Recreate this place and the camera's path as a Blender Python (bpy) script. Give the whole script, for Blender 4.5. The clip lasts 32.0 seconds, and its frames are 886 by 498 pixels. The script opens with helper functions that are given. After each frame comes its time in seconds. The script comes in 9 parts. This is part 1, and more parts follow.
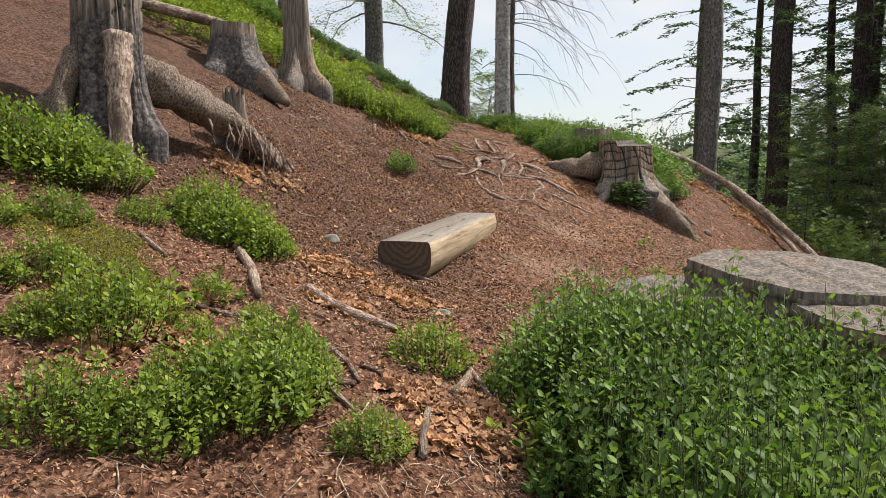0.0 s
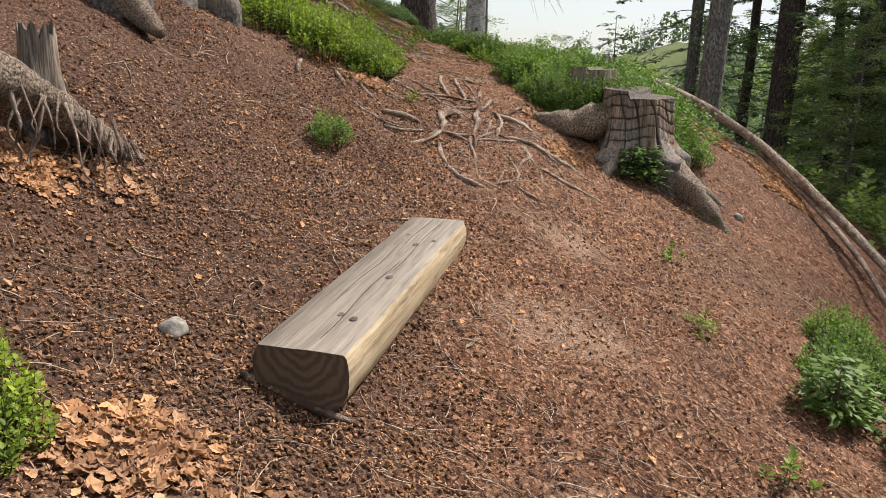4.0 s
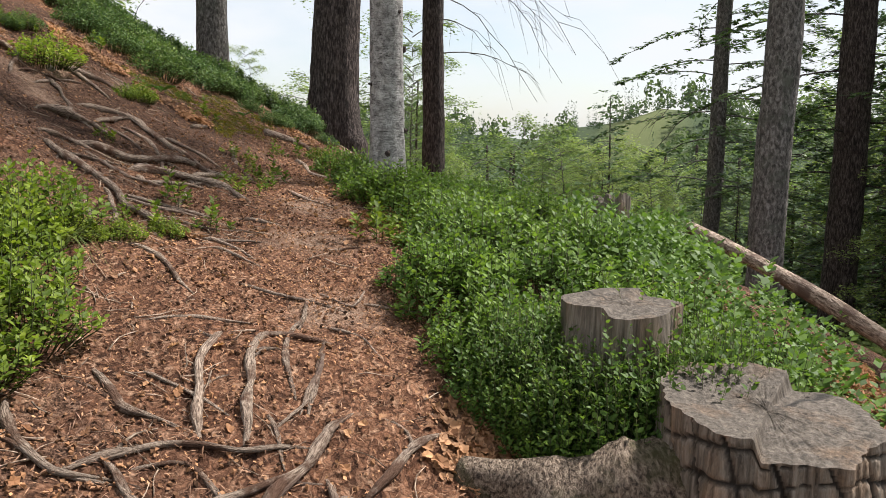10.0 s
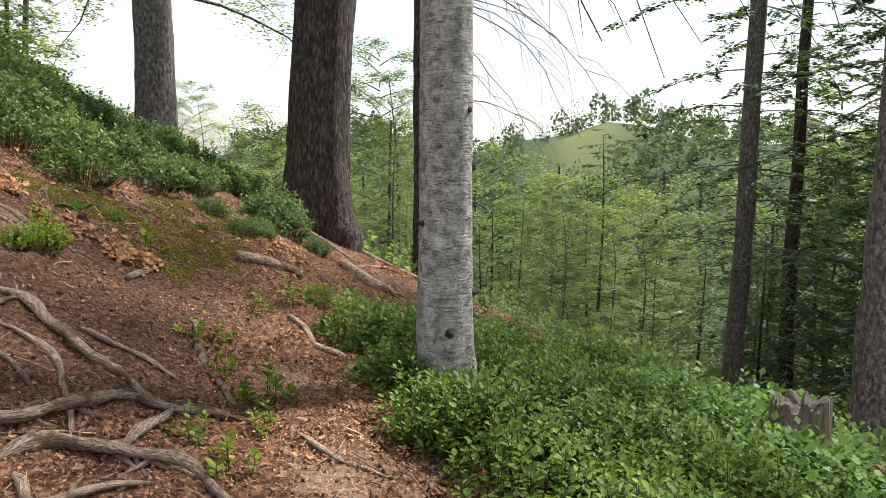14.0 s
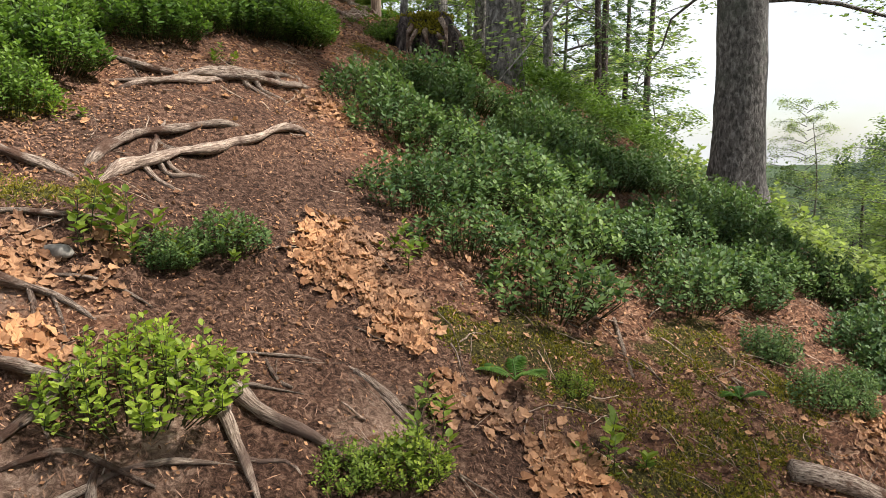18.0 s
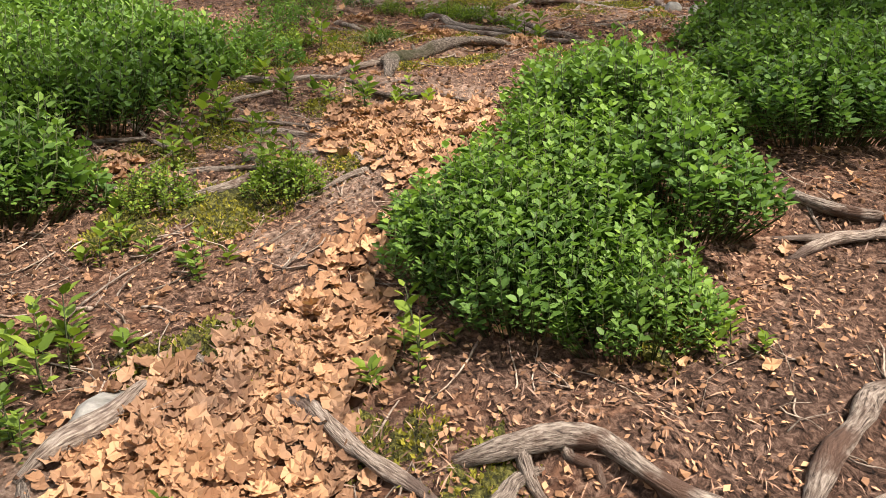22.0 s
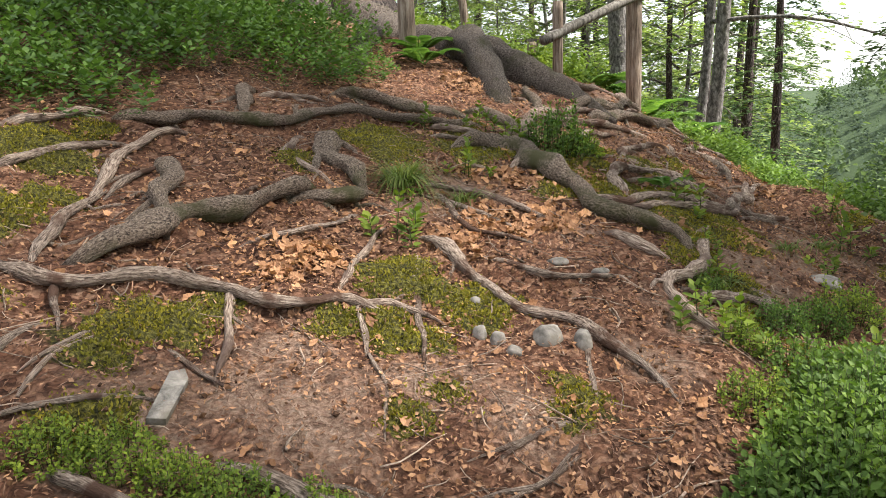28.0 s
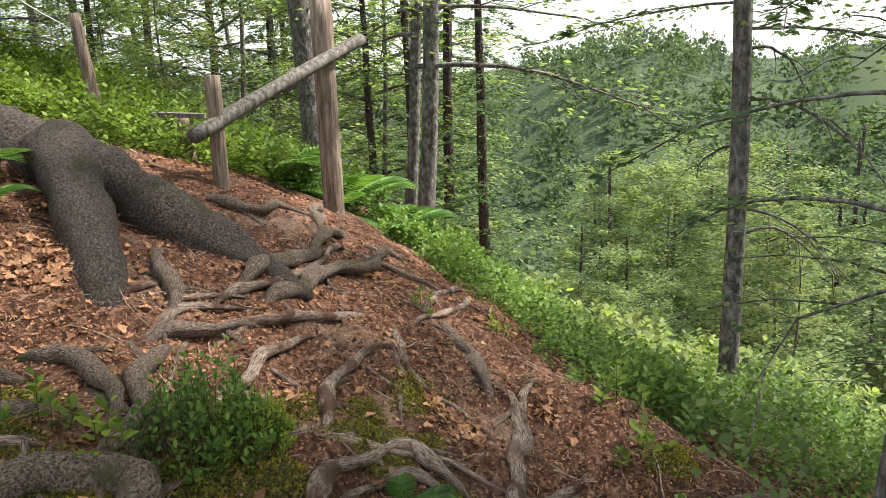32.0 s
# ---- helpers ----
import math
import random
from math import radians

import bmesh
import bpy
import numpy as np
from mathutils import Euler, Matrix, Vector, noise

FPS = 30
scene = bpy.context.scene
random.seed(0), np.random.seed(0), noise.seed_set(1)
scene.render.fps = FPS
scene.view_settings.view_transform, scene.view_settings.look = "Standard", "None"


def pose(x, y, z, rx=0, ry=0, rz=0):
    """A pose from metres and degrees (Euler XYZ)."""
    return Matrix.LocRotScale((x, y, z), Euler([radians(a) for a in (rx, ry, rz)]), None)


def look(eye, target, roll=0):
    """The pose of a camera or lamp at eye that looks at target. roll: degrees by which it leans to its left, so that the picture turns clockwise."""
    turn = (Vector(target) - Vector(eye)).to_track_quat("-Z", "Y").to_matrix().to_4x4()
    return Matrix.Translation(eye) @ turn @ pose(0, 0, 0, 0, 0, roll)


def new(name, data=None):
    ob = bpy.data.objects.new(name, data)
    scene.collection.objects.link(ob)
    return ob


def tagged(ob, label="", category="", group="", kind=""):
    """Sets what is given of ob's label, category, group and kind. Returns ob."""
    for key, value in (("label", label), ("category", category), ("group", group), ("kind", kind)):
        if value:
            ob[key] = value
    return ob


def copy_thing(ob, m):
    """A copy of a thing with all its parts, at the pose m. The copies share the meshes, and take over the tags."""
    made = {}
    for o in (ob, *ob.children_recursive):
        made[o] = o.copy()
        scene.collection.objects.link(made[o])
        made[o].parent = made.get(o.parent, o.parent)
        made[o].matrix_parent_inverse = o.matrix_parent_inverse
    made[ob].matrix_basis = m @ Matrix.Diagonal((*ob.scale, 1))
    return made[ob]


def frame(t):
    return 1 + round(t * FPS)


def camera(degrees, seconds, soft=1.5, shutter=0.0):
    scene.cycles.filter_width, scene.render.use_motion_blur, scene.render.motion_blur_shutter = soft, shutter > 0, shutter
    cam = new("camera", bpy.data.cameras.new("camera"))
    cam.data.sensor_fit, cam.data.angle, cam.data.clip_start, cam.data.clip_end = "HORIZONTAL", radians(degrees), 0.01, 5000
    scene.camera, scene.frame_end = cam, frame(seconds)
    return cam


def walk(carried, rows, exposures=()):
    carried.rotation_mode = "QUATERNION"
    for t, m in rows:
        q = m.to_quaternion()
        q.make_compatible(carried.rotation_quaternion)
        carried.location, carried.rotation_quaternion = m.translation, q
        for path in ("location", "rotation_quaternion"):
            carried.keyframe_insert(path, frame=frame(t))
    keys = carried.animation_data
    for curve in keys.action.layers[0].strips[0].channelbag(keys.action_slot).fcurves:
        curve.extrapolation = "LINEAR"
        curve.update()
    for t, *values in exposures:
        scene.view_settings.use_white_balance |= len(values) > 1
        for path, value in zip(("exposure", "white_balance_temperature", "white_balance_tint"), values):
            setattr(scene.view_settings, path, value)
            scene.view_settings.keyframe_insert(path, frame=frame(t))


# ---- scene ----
cam = camera(58.6, 32.0, soft=0.5)
METRES, EYE, TILT, LEAN, TURN = 21.0, 1.5, -6.0, 0.0, 0.0
ROWS = [
    (0.0, 0.0, 0.0, 0.0, 0.0, 0.0, -0.0),
    (0.5, -0.0021, 0.0085, 0.0059, -0.01, -5.12, -0.16),
    (1.0, -0.0002, 0.0185, 0.0076, -0.22, -4.16, -0.47),
    (1.5, 0.0063, 0.0293, 0.015, -0.39, -2.73, -0.51),
    (2.0, 0.0048, 0.0436, 0.0161, -0.69, -2.69, -0.09),
    (2.5, 0.0051, 0.0576, 0.0187, -0.7, -3.85, -1.4),
    (4.5, 0.0039, 0.126, 0.0429, -2.85, -8.13, -1.72),
    (5.0, -0.0036, 0.1454, 0.051, -2.87, -8.22, -2.34),
    (5.5, -0.0007, 0.1628, 0.0598, -7.71, -6.6, -2.53),
    (6.0, 0.0027, 0.1801, 0.0716, -10.02, -5.82, -1.82),
    (6.5, 0.0038, 0.1982, 0.0749, -11.73, -3.69, -0.41),
    (7.0, 0.0146, 0.2175, 0.0742, -12.22, -3.16, 0.03),
    (7.5, 0.0233, 0.237, 0.0764, -10.52, -2.58, 0.36),
    (8.0, 0.0285, 0.2585, 0.078, -10.41, -0.74, -0.08),
    (8.5, 0.0404, 0.2779, 0.0787, -10.54, -0.39, -0.03),
    (9.0, 0.0474, 0.2964, 0.08, -10.84, -0.17, 0.32),
    (9.5, 0.0468, 0.3159, 0.0834, -9.64, -1.68, -0.05),
    (10.0, 0.0502, 0.3333, 0.0856, -3.29, -2.59, -0.06),
    (10.5, 0.0456, 0.3476, 0.0865, -1.74, -3.52, -0.83),
    (11.0, 0.0428, 0.3622, 0.0893, -1.43, -3.68, -1.47),
    (11.5, 0.0411, 0.3752, 0.097, 0.16, -3.32, -0.39),
    (12.0, 0.0324, 0.3854, 0.0966, 1.37, -1.26, -2.47),
    (12.5, 0.0227, 0.3975, 0.1042, 1.06, -8.11, -3.9),
    (13.0, 0.0234, 0.4139, 0.1167, -3.53, -6.52, -2.54),
    (13.5, 0.023, 0.427, 0.1248, -5.6, -2.2, -0.38),
    (15.5, 0.0356, 0.4939, 0.1457, -10.85, -1.45, 0.3),
    (16.0, 0.0395, 0.5088, 0.1505, -7.18, -1.47, -0.93),
    (16.5, 0.0386, 0.5229, 0.1531, 3.6, -1.8, -1.3),
    (17.0, 0.0283, 0.5329, 0.1572, 14.28, -1.25, -1.72),
    (17.5, 0.022, 0.5419, 0.1584, 27.08, -1.58, -2.64),
    (18.0, 0.0186, 0.5501, 0.16, 35.77, -2.15, -2.79),
    (18.5, 0.0089, 0.5526, 0.1608, 43.16, -4.36, -3.67),
    (19.0, 0.0023, 0.5577, 0.1599, 54.18, -8.57, -4.54),
    (19.5, -0.0054, 0.5594, 0.1617, 65.41, -9.76, -3.34),
    (20.0, -0.0161, 0.5574, 0.1659, 67.47, -7.54, -4.36),
    (20.5, -0.028, 0.5624, 0.1654, 67.92, -6.04, -5.58),
    (21.0, -0.0423, 0.5672, 0.1743, 68.23, -7.34, -5.61),
    (21.5, -0.0575, 0.5682, 0.1807, 68.81, -7.77, -5.43),
    (22.0, -0.0661, 0.5735, 0.1897, 68.41, -4.88, -4.69),
    (22.5, -0.0763, 0.582, 0.1987, 68.62, -3.19, -3.69),
    (23.0, -0.0887, 0.5816, 0.1999, 71.74, -3.79, -3.51),
    (23.5, -0.0987, 0.5793, 0.2105, 73.66, -5.81, -6.14),
    (24.0, -0.1084, 0.5827, 0.2129, 77.52, -4.8, -6.88),
    (24.5, -0.119, 0.5797, 0.222, 81.22, -4.62, -6.29),
    (26.5, -0.1637, 0.5765, 0.2442, 59.81, -8.79, -2.97),
    (27.0, -0.1703, 0.5839, 0.2492, 47.03, -7.42, -3.86),
    (27.5, -0.1768, 0.5947, 0.2553, 40.22, -6.39, -1.3),
    (28.0, -0.1883, 0.6015, 0.2625, 33.99, -6.65, -1.01),
    (28.5, -0.1896, 0.6097, 0.2683, 27.2, -5.05, -1.61),
    (29.0, -0.1931, 0.6264, 0.273, 25.22, -7.87, -0.47),
    (29.5, -0.2042, 0.6361, 0.2768, 24.56, -8.18, -0.53),
    (30.0, -0.2097, 0.6427, 0.2879, 17.08, -7.96, -1.74),
    (30.5, -0.2097, 0.6576, 0.2892, 12.88, -7.79, 0.26),
    (31.0, -0.2123, 0.6698, 0.2947, 12.04, -7.96, 1.38),
    (31.5, -0.2205, 0.6805, 0.3018, 11.7, -9.61, 1.19),
    (32.0, -0.2239, 0.6937, 0.3049, 12.57, -7.96, 0.6),
]
walk(cam, [(t, pose(0, 0, EYE, TILT, LEAN, TURN) @ pose(METRES * x, METRES * y, METRES * z, 90 + pitch, roll, yaw)) for t, x, y, z, yaw, pitch, roll in ROWS],
     exposures=[(0.0, 0.70), (1.0, 0.92), (2.0, 0.76), (2.5, 0.76), (5.0, 0.76), (6.0, 0.85), (9.0, 0.78), (11.0, 0.95), (13.0, 1.18), (16.0, 0.88), (17.0, 0.66), (18.0, 1.05), (19.0, 1.38), (20.0, 1.32), (23.0, 1.38), (24.0, 1.36), (28.0, 1.66), (29.0, 1.48), (30.0, 1.58), (31.0, 1.55), (32.0, 1.51)])

# ---- sky and sun ----
SUN_AZ, SUN_EL = 62.0, 52.0   # degrees from +y towards +x, and above the horizon
world = bpy.data.worlds.new("sky")
scene.world = world
world.use_nodes = True
wt = world.node_tree
wt.nodes.clear()
w_out = wt.nodes.new("ShaderNodeOutputWorld")
w_bg = wt.nodes.new("ShaderNodeBackground")
w_sky = wt.nodes.new("ShaderNodeTexSky")
w_sky.sky_type, w_sky.sun_disc = "NISHITA", False
w_sky.sun_elevation, w_sky.sun_rotation = radians(SUN_EL), radians(SUN_AZ)
w_co = wt.nodes.new("ShaderNodeTexCoord")
w_map = wt.nodes.new("ShaderNodeMapping")
w_map.inputs["Scale"].default_value = (1.0, 1.0, 2.6)
w_cl = wt.nodes.new("ShaderNodeTexNoise")
w_cl.inputs["Scale"].default_value, w_cl.inputs["Detail"].default_value, w_cl.inputs["Roughness"].default_value = 2.3, 7.0, 0.55
w_ramp = wt.nodes.new("ShaderNodeValToRGB")
w_ramp.color_ramp.elements[0].position, w_ramp.color_ramp.elements[1].position = 0.24, 0.58
w_mix = wt.nodes.new("ShaderNodeMix")
w_mix.data_type = "RGBA"
w_mix.inputs[7].default_value = (6.0, 6.2, 6.5, 1)   # bright cloud
wt.links.new(w_co.outputs["Generated"], w_map.inputs["Vector"])
wt.links.new(w_map.outputs["Vector"], w_cl.inputs["Vector"])
wt.links.new(w_cl.outputs["Fac"], w_ramp.inputs["Fac"])
wt.links.new(w_ramp.outputs["Color"], w_mix.inputs[0])
wt.links.new(w_sky.outputs["Color"], w_mix.inputs[6])
wt.links.new(w_mix.outputs[2], w_bg.inputs["Color"])
w_bg.inputs["Strength"].default_value = 0.088
wt.links.new(w_bg.outputs["Background"], w_out.inputs["Surface"])
sun_data = bpy.data.lights.new("sun", "SUN")
sun_data.energy, sun_data.angle, sun_data.color = 4.7, radians(4), (1.0, 0.96, 0.91)
sun = new("sun", sun_data)
a, e = radians(SUN_AZ), radians(SUN_EL)
sun.matrix_world = look((0, 0, 60), Vector((0, 0, 60)) - Vector((math.sin(a) * math.cos(e), math.cos(a) * math.cos(e), math.sin(e))))

# ---- materials ----


def nodes_of(name):
    m = bpy.data.materials.new(name)
    m.use_nodes = True
    t = m.node_tree
    return m, t, t.nodes["Principled BSDF"], t.nodes["Material Output"]


def add(t, kind, **inputs):
    n = t.nodes.new(kind)
    for k, v in inputs.items():
        n.inputs[k.replace("_", " ")].default_value = v
    return n


def ramp_of(t, fac, stops):
    r = t.nodes.new("ShaderNodeValToRGB")
    el = r.color_ramp.elements
    while len(el) < len(stops):
        el.new(0.5)
    for s, (p, c) in zip(el, stops):
        s.position, s.color = p, (*c, 1)
    t.links.new(fac, r.inputs["Fac"])
    return r.outputs["Color"]


def mix_of(t, fac, c0, c1, how="MIX"):
    n = t.nodes.new("ShaderNodeMix")
    n.data_type, n.blend_type = "RGBA", how
    for slot, v in ((0, fac), (6, c0), (7, c1)):
        if isinstance(v, (int, float)):
            n.inputs[slot].default_value = v
        elif isinstance(v, tuple):
            n.inputs[slot].default_value = (*v, 1)
        else:
            t.links.new(v, n.inputs[slot])
    return n.outputs[2]


def coords(t, stretch, space="Object"):
    if space == "grain":
        co = t.nodes.new("ShaderNodeAttribute")
        co.attribute_name = "grain"
        space = "Vector"
    else:
        co = t.nodes.new("ShaderNodeTexCoord")
    mp = t.nodes.new("ShaderNodeMapping")
    mp.inputs["Scale"].default_value = stretch
    t.links.new(co.outputs[space], mp.inputs["Vector"])
    return mp.outputs["Vector"]


def noise_of(t, vec, scale, detail=6.0, rough=0.6, warp=0.0):
    n = add(t, "ShaderNodeTexNoise", Scale=scale, Detail=detail, Roughness=rough, Distortion=warp)
    t.links.new(vec, n.inputs["Vector"])
    return n.outputs["Fac"]


def bump_of(t, bsdf, height, strength, distance=0.02):
    b = add(t, "ShaderNodeBump", Strength=strength, Distance=distance)
    t.links.new(height, b.inputs["Height"])
    t.links.new(b.outputs["Normal"], bsdf.inputs["Normal"])


def sharpen(t, fac, gain):
    """Pulls a noise value away from its middle."""
    n = t.nodes.new("ShaderNodeMath")
    n.operation, n.use_clamp = "MULTIPLY_ADD", True
    t.links.new(fac, n.inputs[0])
    n.inputs[1].default_value, n.inputs[2].default_value = gain, 0.5 - 0.5 * gain
    return n.outputs[0]


def surface(name, stops, scale, stretch=(1, 1, 1), rough=0.85, bump=0.5, dist=0.02, patch=None, patch_scale=1.5, patch_at=(0.5, 0.62), island=0.0, space="Object"):
    """Two scales of noise: fine grain through stops, and large patches of another colour."""
    m, t, b, _ = nodes_of(name)
    v = coords(t, stretch, space)
    f = sharpen(t, noise_of(t, v, scale, 8.0, 0.65, 0.4), 1.75)
    col = ramp_of(t, f, stops)
    if patch:
        p = noise_of(t, coords(t, (1, 1, 1)), patch_scale, 5.0, 0.6, 0.3)
        w = ramp_of(t, p, ((patch_at[0], (0, 0, 0)), (patch_at[1], (1, 1, 1))))
        col = mix_of(t, w, col, patch)
    if island:
        g = t.nodes.new("ShaderNodeNewGeometry")
        o = t.nodes.new("ShaderNodeObjectInfo")
        r = ramp_of(t, g.outputs["Random Per Island"], ((0.0, (1 - island,) * 3), (1.0, (1 + island,) * 3)))
        col = mix_of(t, 1.0, col, r, "MULTIPLY")
        r2 = ramp_of(t, o.outputs["Random"], ((0.0, (1 - island * 0.6,) * 3), (1.0, (1 + island * 0.6,) * 3)))
        col = mix_of(t, 1.0, col, r2, "MULTIPLY")
    t.links.new(col, b.inputs["Base Color"])
    b.inputs["Roughness"].default_value = rough
    b.inputs["Specular IOR Level"].default_value = 0.25
    bump_of(t, b, f, bump, dist)
    return m


def leaf_material(name, dark, light, rough=0.55, glow=0.35, gloss=0.2):
    """Leaf blades: colour varies blade by blade, some light passes through."""
    m, t, b, out = nodes_of(name)
    g = t.nodes.new("ShaderNodeNewGeometry")
    o = t.nodes.new("ShaderNodeObjectInfo")
    n = noise_of(t, coords(t, (1, 1, 1)), 3.0, 3.0)
    mid = tuple((p + q) / 2 for p, q in zip(dark, light))
    col = ramp_of(t, g.outputs["Random Per Island"], ((0.0, dark), (0.55, mid), (1.0, light)))
    col = mix_of(t, 1.0, col, ramp_of(t, n, ((0.3, (0.72, 0.75, 0.8)), (0.7, (1.2, 1.15, 1.0)))), "MULTIPLY")
    col = mix_of(t, 1.0, col, ramp_of(t, o.outputs["Random"], ((0.0, (0.82, 0.86, 0.9)), (1.0, (1.18, 1.12, 0.95)))), "MULTIPLY")
    young = t.nodes.new("ShaderNodeAttribute")
    young.attribute_name = "young"
    col = mix_of(t, young.outputs["Fac"], col, mix_of(t, 1.0, col, (1.38, 1.25, 1.05), "MULTIPLY"))
    t.links.new(col, b.inputs["Base Color"])
    b.inputs["Roughness"].default_value = rough
    b.inputs["Specular IOR Level"].default_value = gloss
    tr = t.nodes.new("ShaderNodeBsdfTranslucent")
    t.links.new(mix_of(t, 1.0, col, (1.2, 1.27, 0.75), "MULTIPLY"), tr.inputs["Color"])
    mx = add(t, "ShaderNodeMixShader", Fac=glow)
    t.links.new(b.outputs["BSDF"], mx.inputs[1])
    t.links.new(tr.outputs["BSDF"], mx.inputs[2])
    t.links.new(mx.outputs["Shader"], out.inputs["Surface"])
    return m


def ground_material():
    m, t, b, _ = nodes_of("forest_floor")
    v = coords(t, (1, 1, 1))
    fine = sharpen(t, noise_of(t, v, 48.0, 9.0, 0.75, 0.8), 1.7)
    mid = noise_of(t, v, 7.0, 8.0, 0.65, 0.5)
    big = noise_of(t, v, 0.9, 5.0, 0.6, 0.3)
    soil = ramp_of(t, fine, ((0.3, (0.026, 0.015, 0.010)), (0.5, (0.125, 0.066, 0.042)), (0.72, (0.32, 0.195, 0.135))))
    chip = add(t, "ShaderNodeTexVoronoi", Scale=60.0, Randomness=1.0)
    chip.feature = "F1"
    wob = add(t, "ShaderNodeTexNoise", Scale=18.0, Detail=2.0)
    t.links.new(v, wob.inputs["Vector"])
    wv = t.nodes.new("ShaderNodeVectorMath")
    wv.operation = "MULTIPLY_ADD"
    t.links.new(wob.outputs["Color"], wv.inputs[0])
    wv.inputs[1].default_value = (0.09, 0.09, 0.09)
    t.links.new(v, wv.inputs[2])
    st = t.nodes.new("ShaderNodeMapping")
    st.inputs["Scale"].default_value, st.inputs["Rotation"].default_value = (1.0, 0.33, 1.0), (0, 0, 0.7)
    t.links.new(wv.outputs["Vector"], st.inputs["Vector"])
    t.links.new(st.outputs["Vector"], chip.inputs["Vector"])
    litter = ramp_of(t, chip.outputs["Color"], ((0.1, (0.080, 0.038, 0.023)), (0.4, (0.225, 0.108, 0.063)), (0.7, (0.36, 0.188, 0.114)), (0.95, (0.53, 0.335, 0.225))))
    edge = ramp_of(t, chip.outputs["Distance"], ((0.15, (1, 1, 1)), (0.6, (0.35, 0.33, 0.32))))
    litter = mix_of(t, 0.8, litter, edge, "MULTIPLY")
    cover = t.nodes.new("ShaderNodeAttribute")
    cover.attribute_name = "litter"
    cm = t.nodes.new("ShaderNodeMath")
    cm.operation = "MULTIPLY_ADD"
    t.links.new(mid, cm.inputs[0])
    cm.inputs[1].default_value = 1.3
    t.links.new(cover.outputs["Fac"], cm.inputs[2])
    w = ramp_of(t, cm.outputs[0], ((0.92, (0, 0, 0)), (1.25, (1, 1, 1))))
    col = mix_of(t, w, soil, litter)
    # masked ground turns to bare soil at about half its colour value
    darker = t.nodes.new("ShaderNodeAttribute")
    darker.attribute_name = "dark_soil"
    col = mix_of(t, darker.outputs["Fac"], col, mix_of(t, 1.0, soil, (0.55, 0.53, 0.52), "MULTIPLY"))
    col = mix_of(t, 1.0, col, ramp_of(t, big, ((0.3, (0.8, 0.8, 0.82)), (0.7, (1.15, 1.1, 1.05)))), "MULTIPLY")
    sa = t.nodes.new("ShaderNodeAttribute")
    sa.attribute_name = "sandy"
    sm = t.nodes.new("ShaderNodeMath")
    sm.operation = "MULTIPLY_ADD"
    t.links.new(mid, sm.inputs[0])
    sm.inputs[1].default_value = 0.8
    t.links.new(sa.outputs["Fac"], sm.inputs[2])
    sand = ramp_of(t, fine, ((0.25, (0.13, 0.075, 0.050)), (0.5, (0.33, 0.212, 0.148)), (0.75, (0.52, 0.38, 0.285))))
    col = mix_of(t, ramp_of(t, sm.outputs[0], ((0.7, (0, 0, 0)), (1.1, (0.85, 0.85, 0.85)))), col, sand)
    ms = t.nodes.new("ShaderNodeAttribute")
    ms.attribute_name = "moss"
    mm = t.nodes.new("ShaderNodeMath")
    mm.operation = "MULTIPLY_ADD"
    t.links.new(mid, mm.inputs[0])
    mm.inputs[1].default_value = 1.05
    t.links.new(ms.outputs["Fac"], mm.inputs[2])
    mw = ramp_of(t, mm.outputs[0], ((0.88, (0, 0, 0)), (1.1, (1, 1, 1))))
    mossc = ramp_of(t, sharpen(t, noise_of(t, v, 90.0, 6.0, 0.7), 1.6), ((0.3, (0.022, 0.018, 0.008)), (0.55, (0.075, 0.064, 0.016)), (0.75, (0.19, 0.155, 0.042))))
    col = mix_of(t, mw, col, mossc)
    fr = t.nodes.new("ShaderNodeAttribute")
    fr.attribute_name = "meadow"
    grass = ramp_of(t, mid, ((0.3, (0.022, 0.040, 0.018)), (0.7, (0.06, 0.085, 0.035))))
    hay = t.nodes.new("ShaderNodeAttribute")
    hay.attribute_name = "pasture"
    grass = mix_of(t, hay.outputs["Fac"], grass, ramp_of(t, mid, ((0.3, (0.075, 0.10, 0.035)), (0.7, (0.155, 0.16, 0.062)))))
    col = mix_of(t, fr.outputs["Fac"], col, grass)
    t.links.new(col, b.inputs["Base Color"])
    b.inputs["Roughness"].default_value = 0.92
    b.inputs["Specular IOR Level"].default_value = 0.15
    hsum = t.nodes.new("ShaderNodeMath")
    hsum.operation = "MULTIPLY_ADD"
    t.links.new(chip.outputs["Distance"], hsum.inputs[0])
    hsum.inputs[1].default_value = 0.8
    t.links.new(fine, hsum.inputs[2])
    bump_of(t, b, hsum.outputs[0], 0.9, 0.017)
    return m


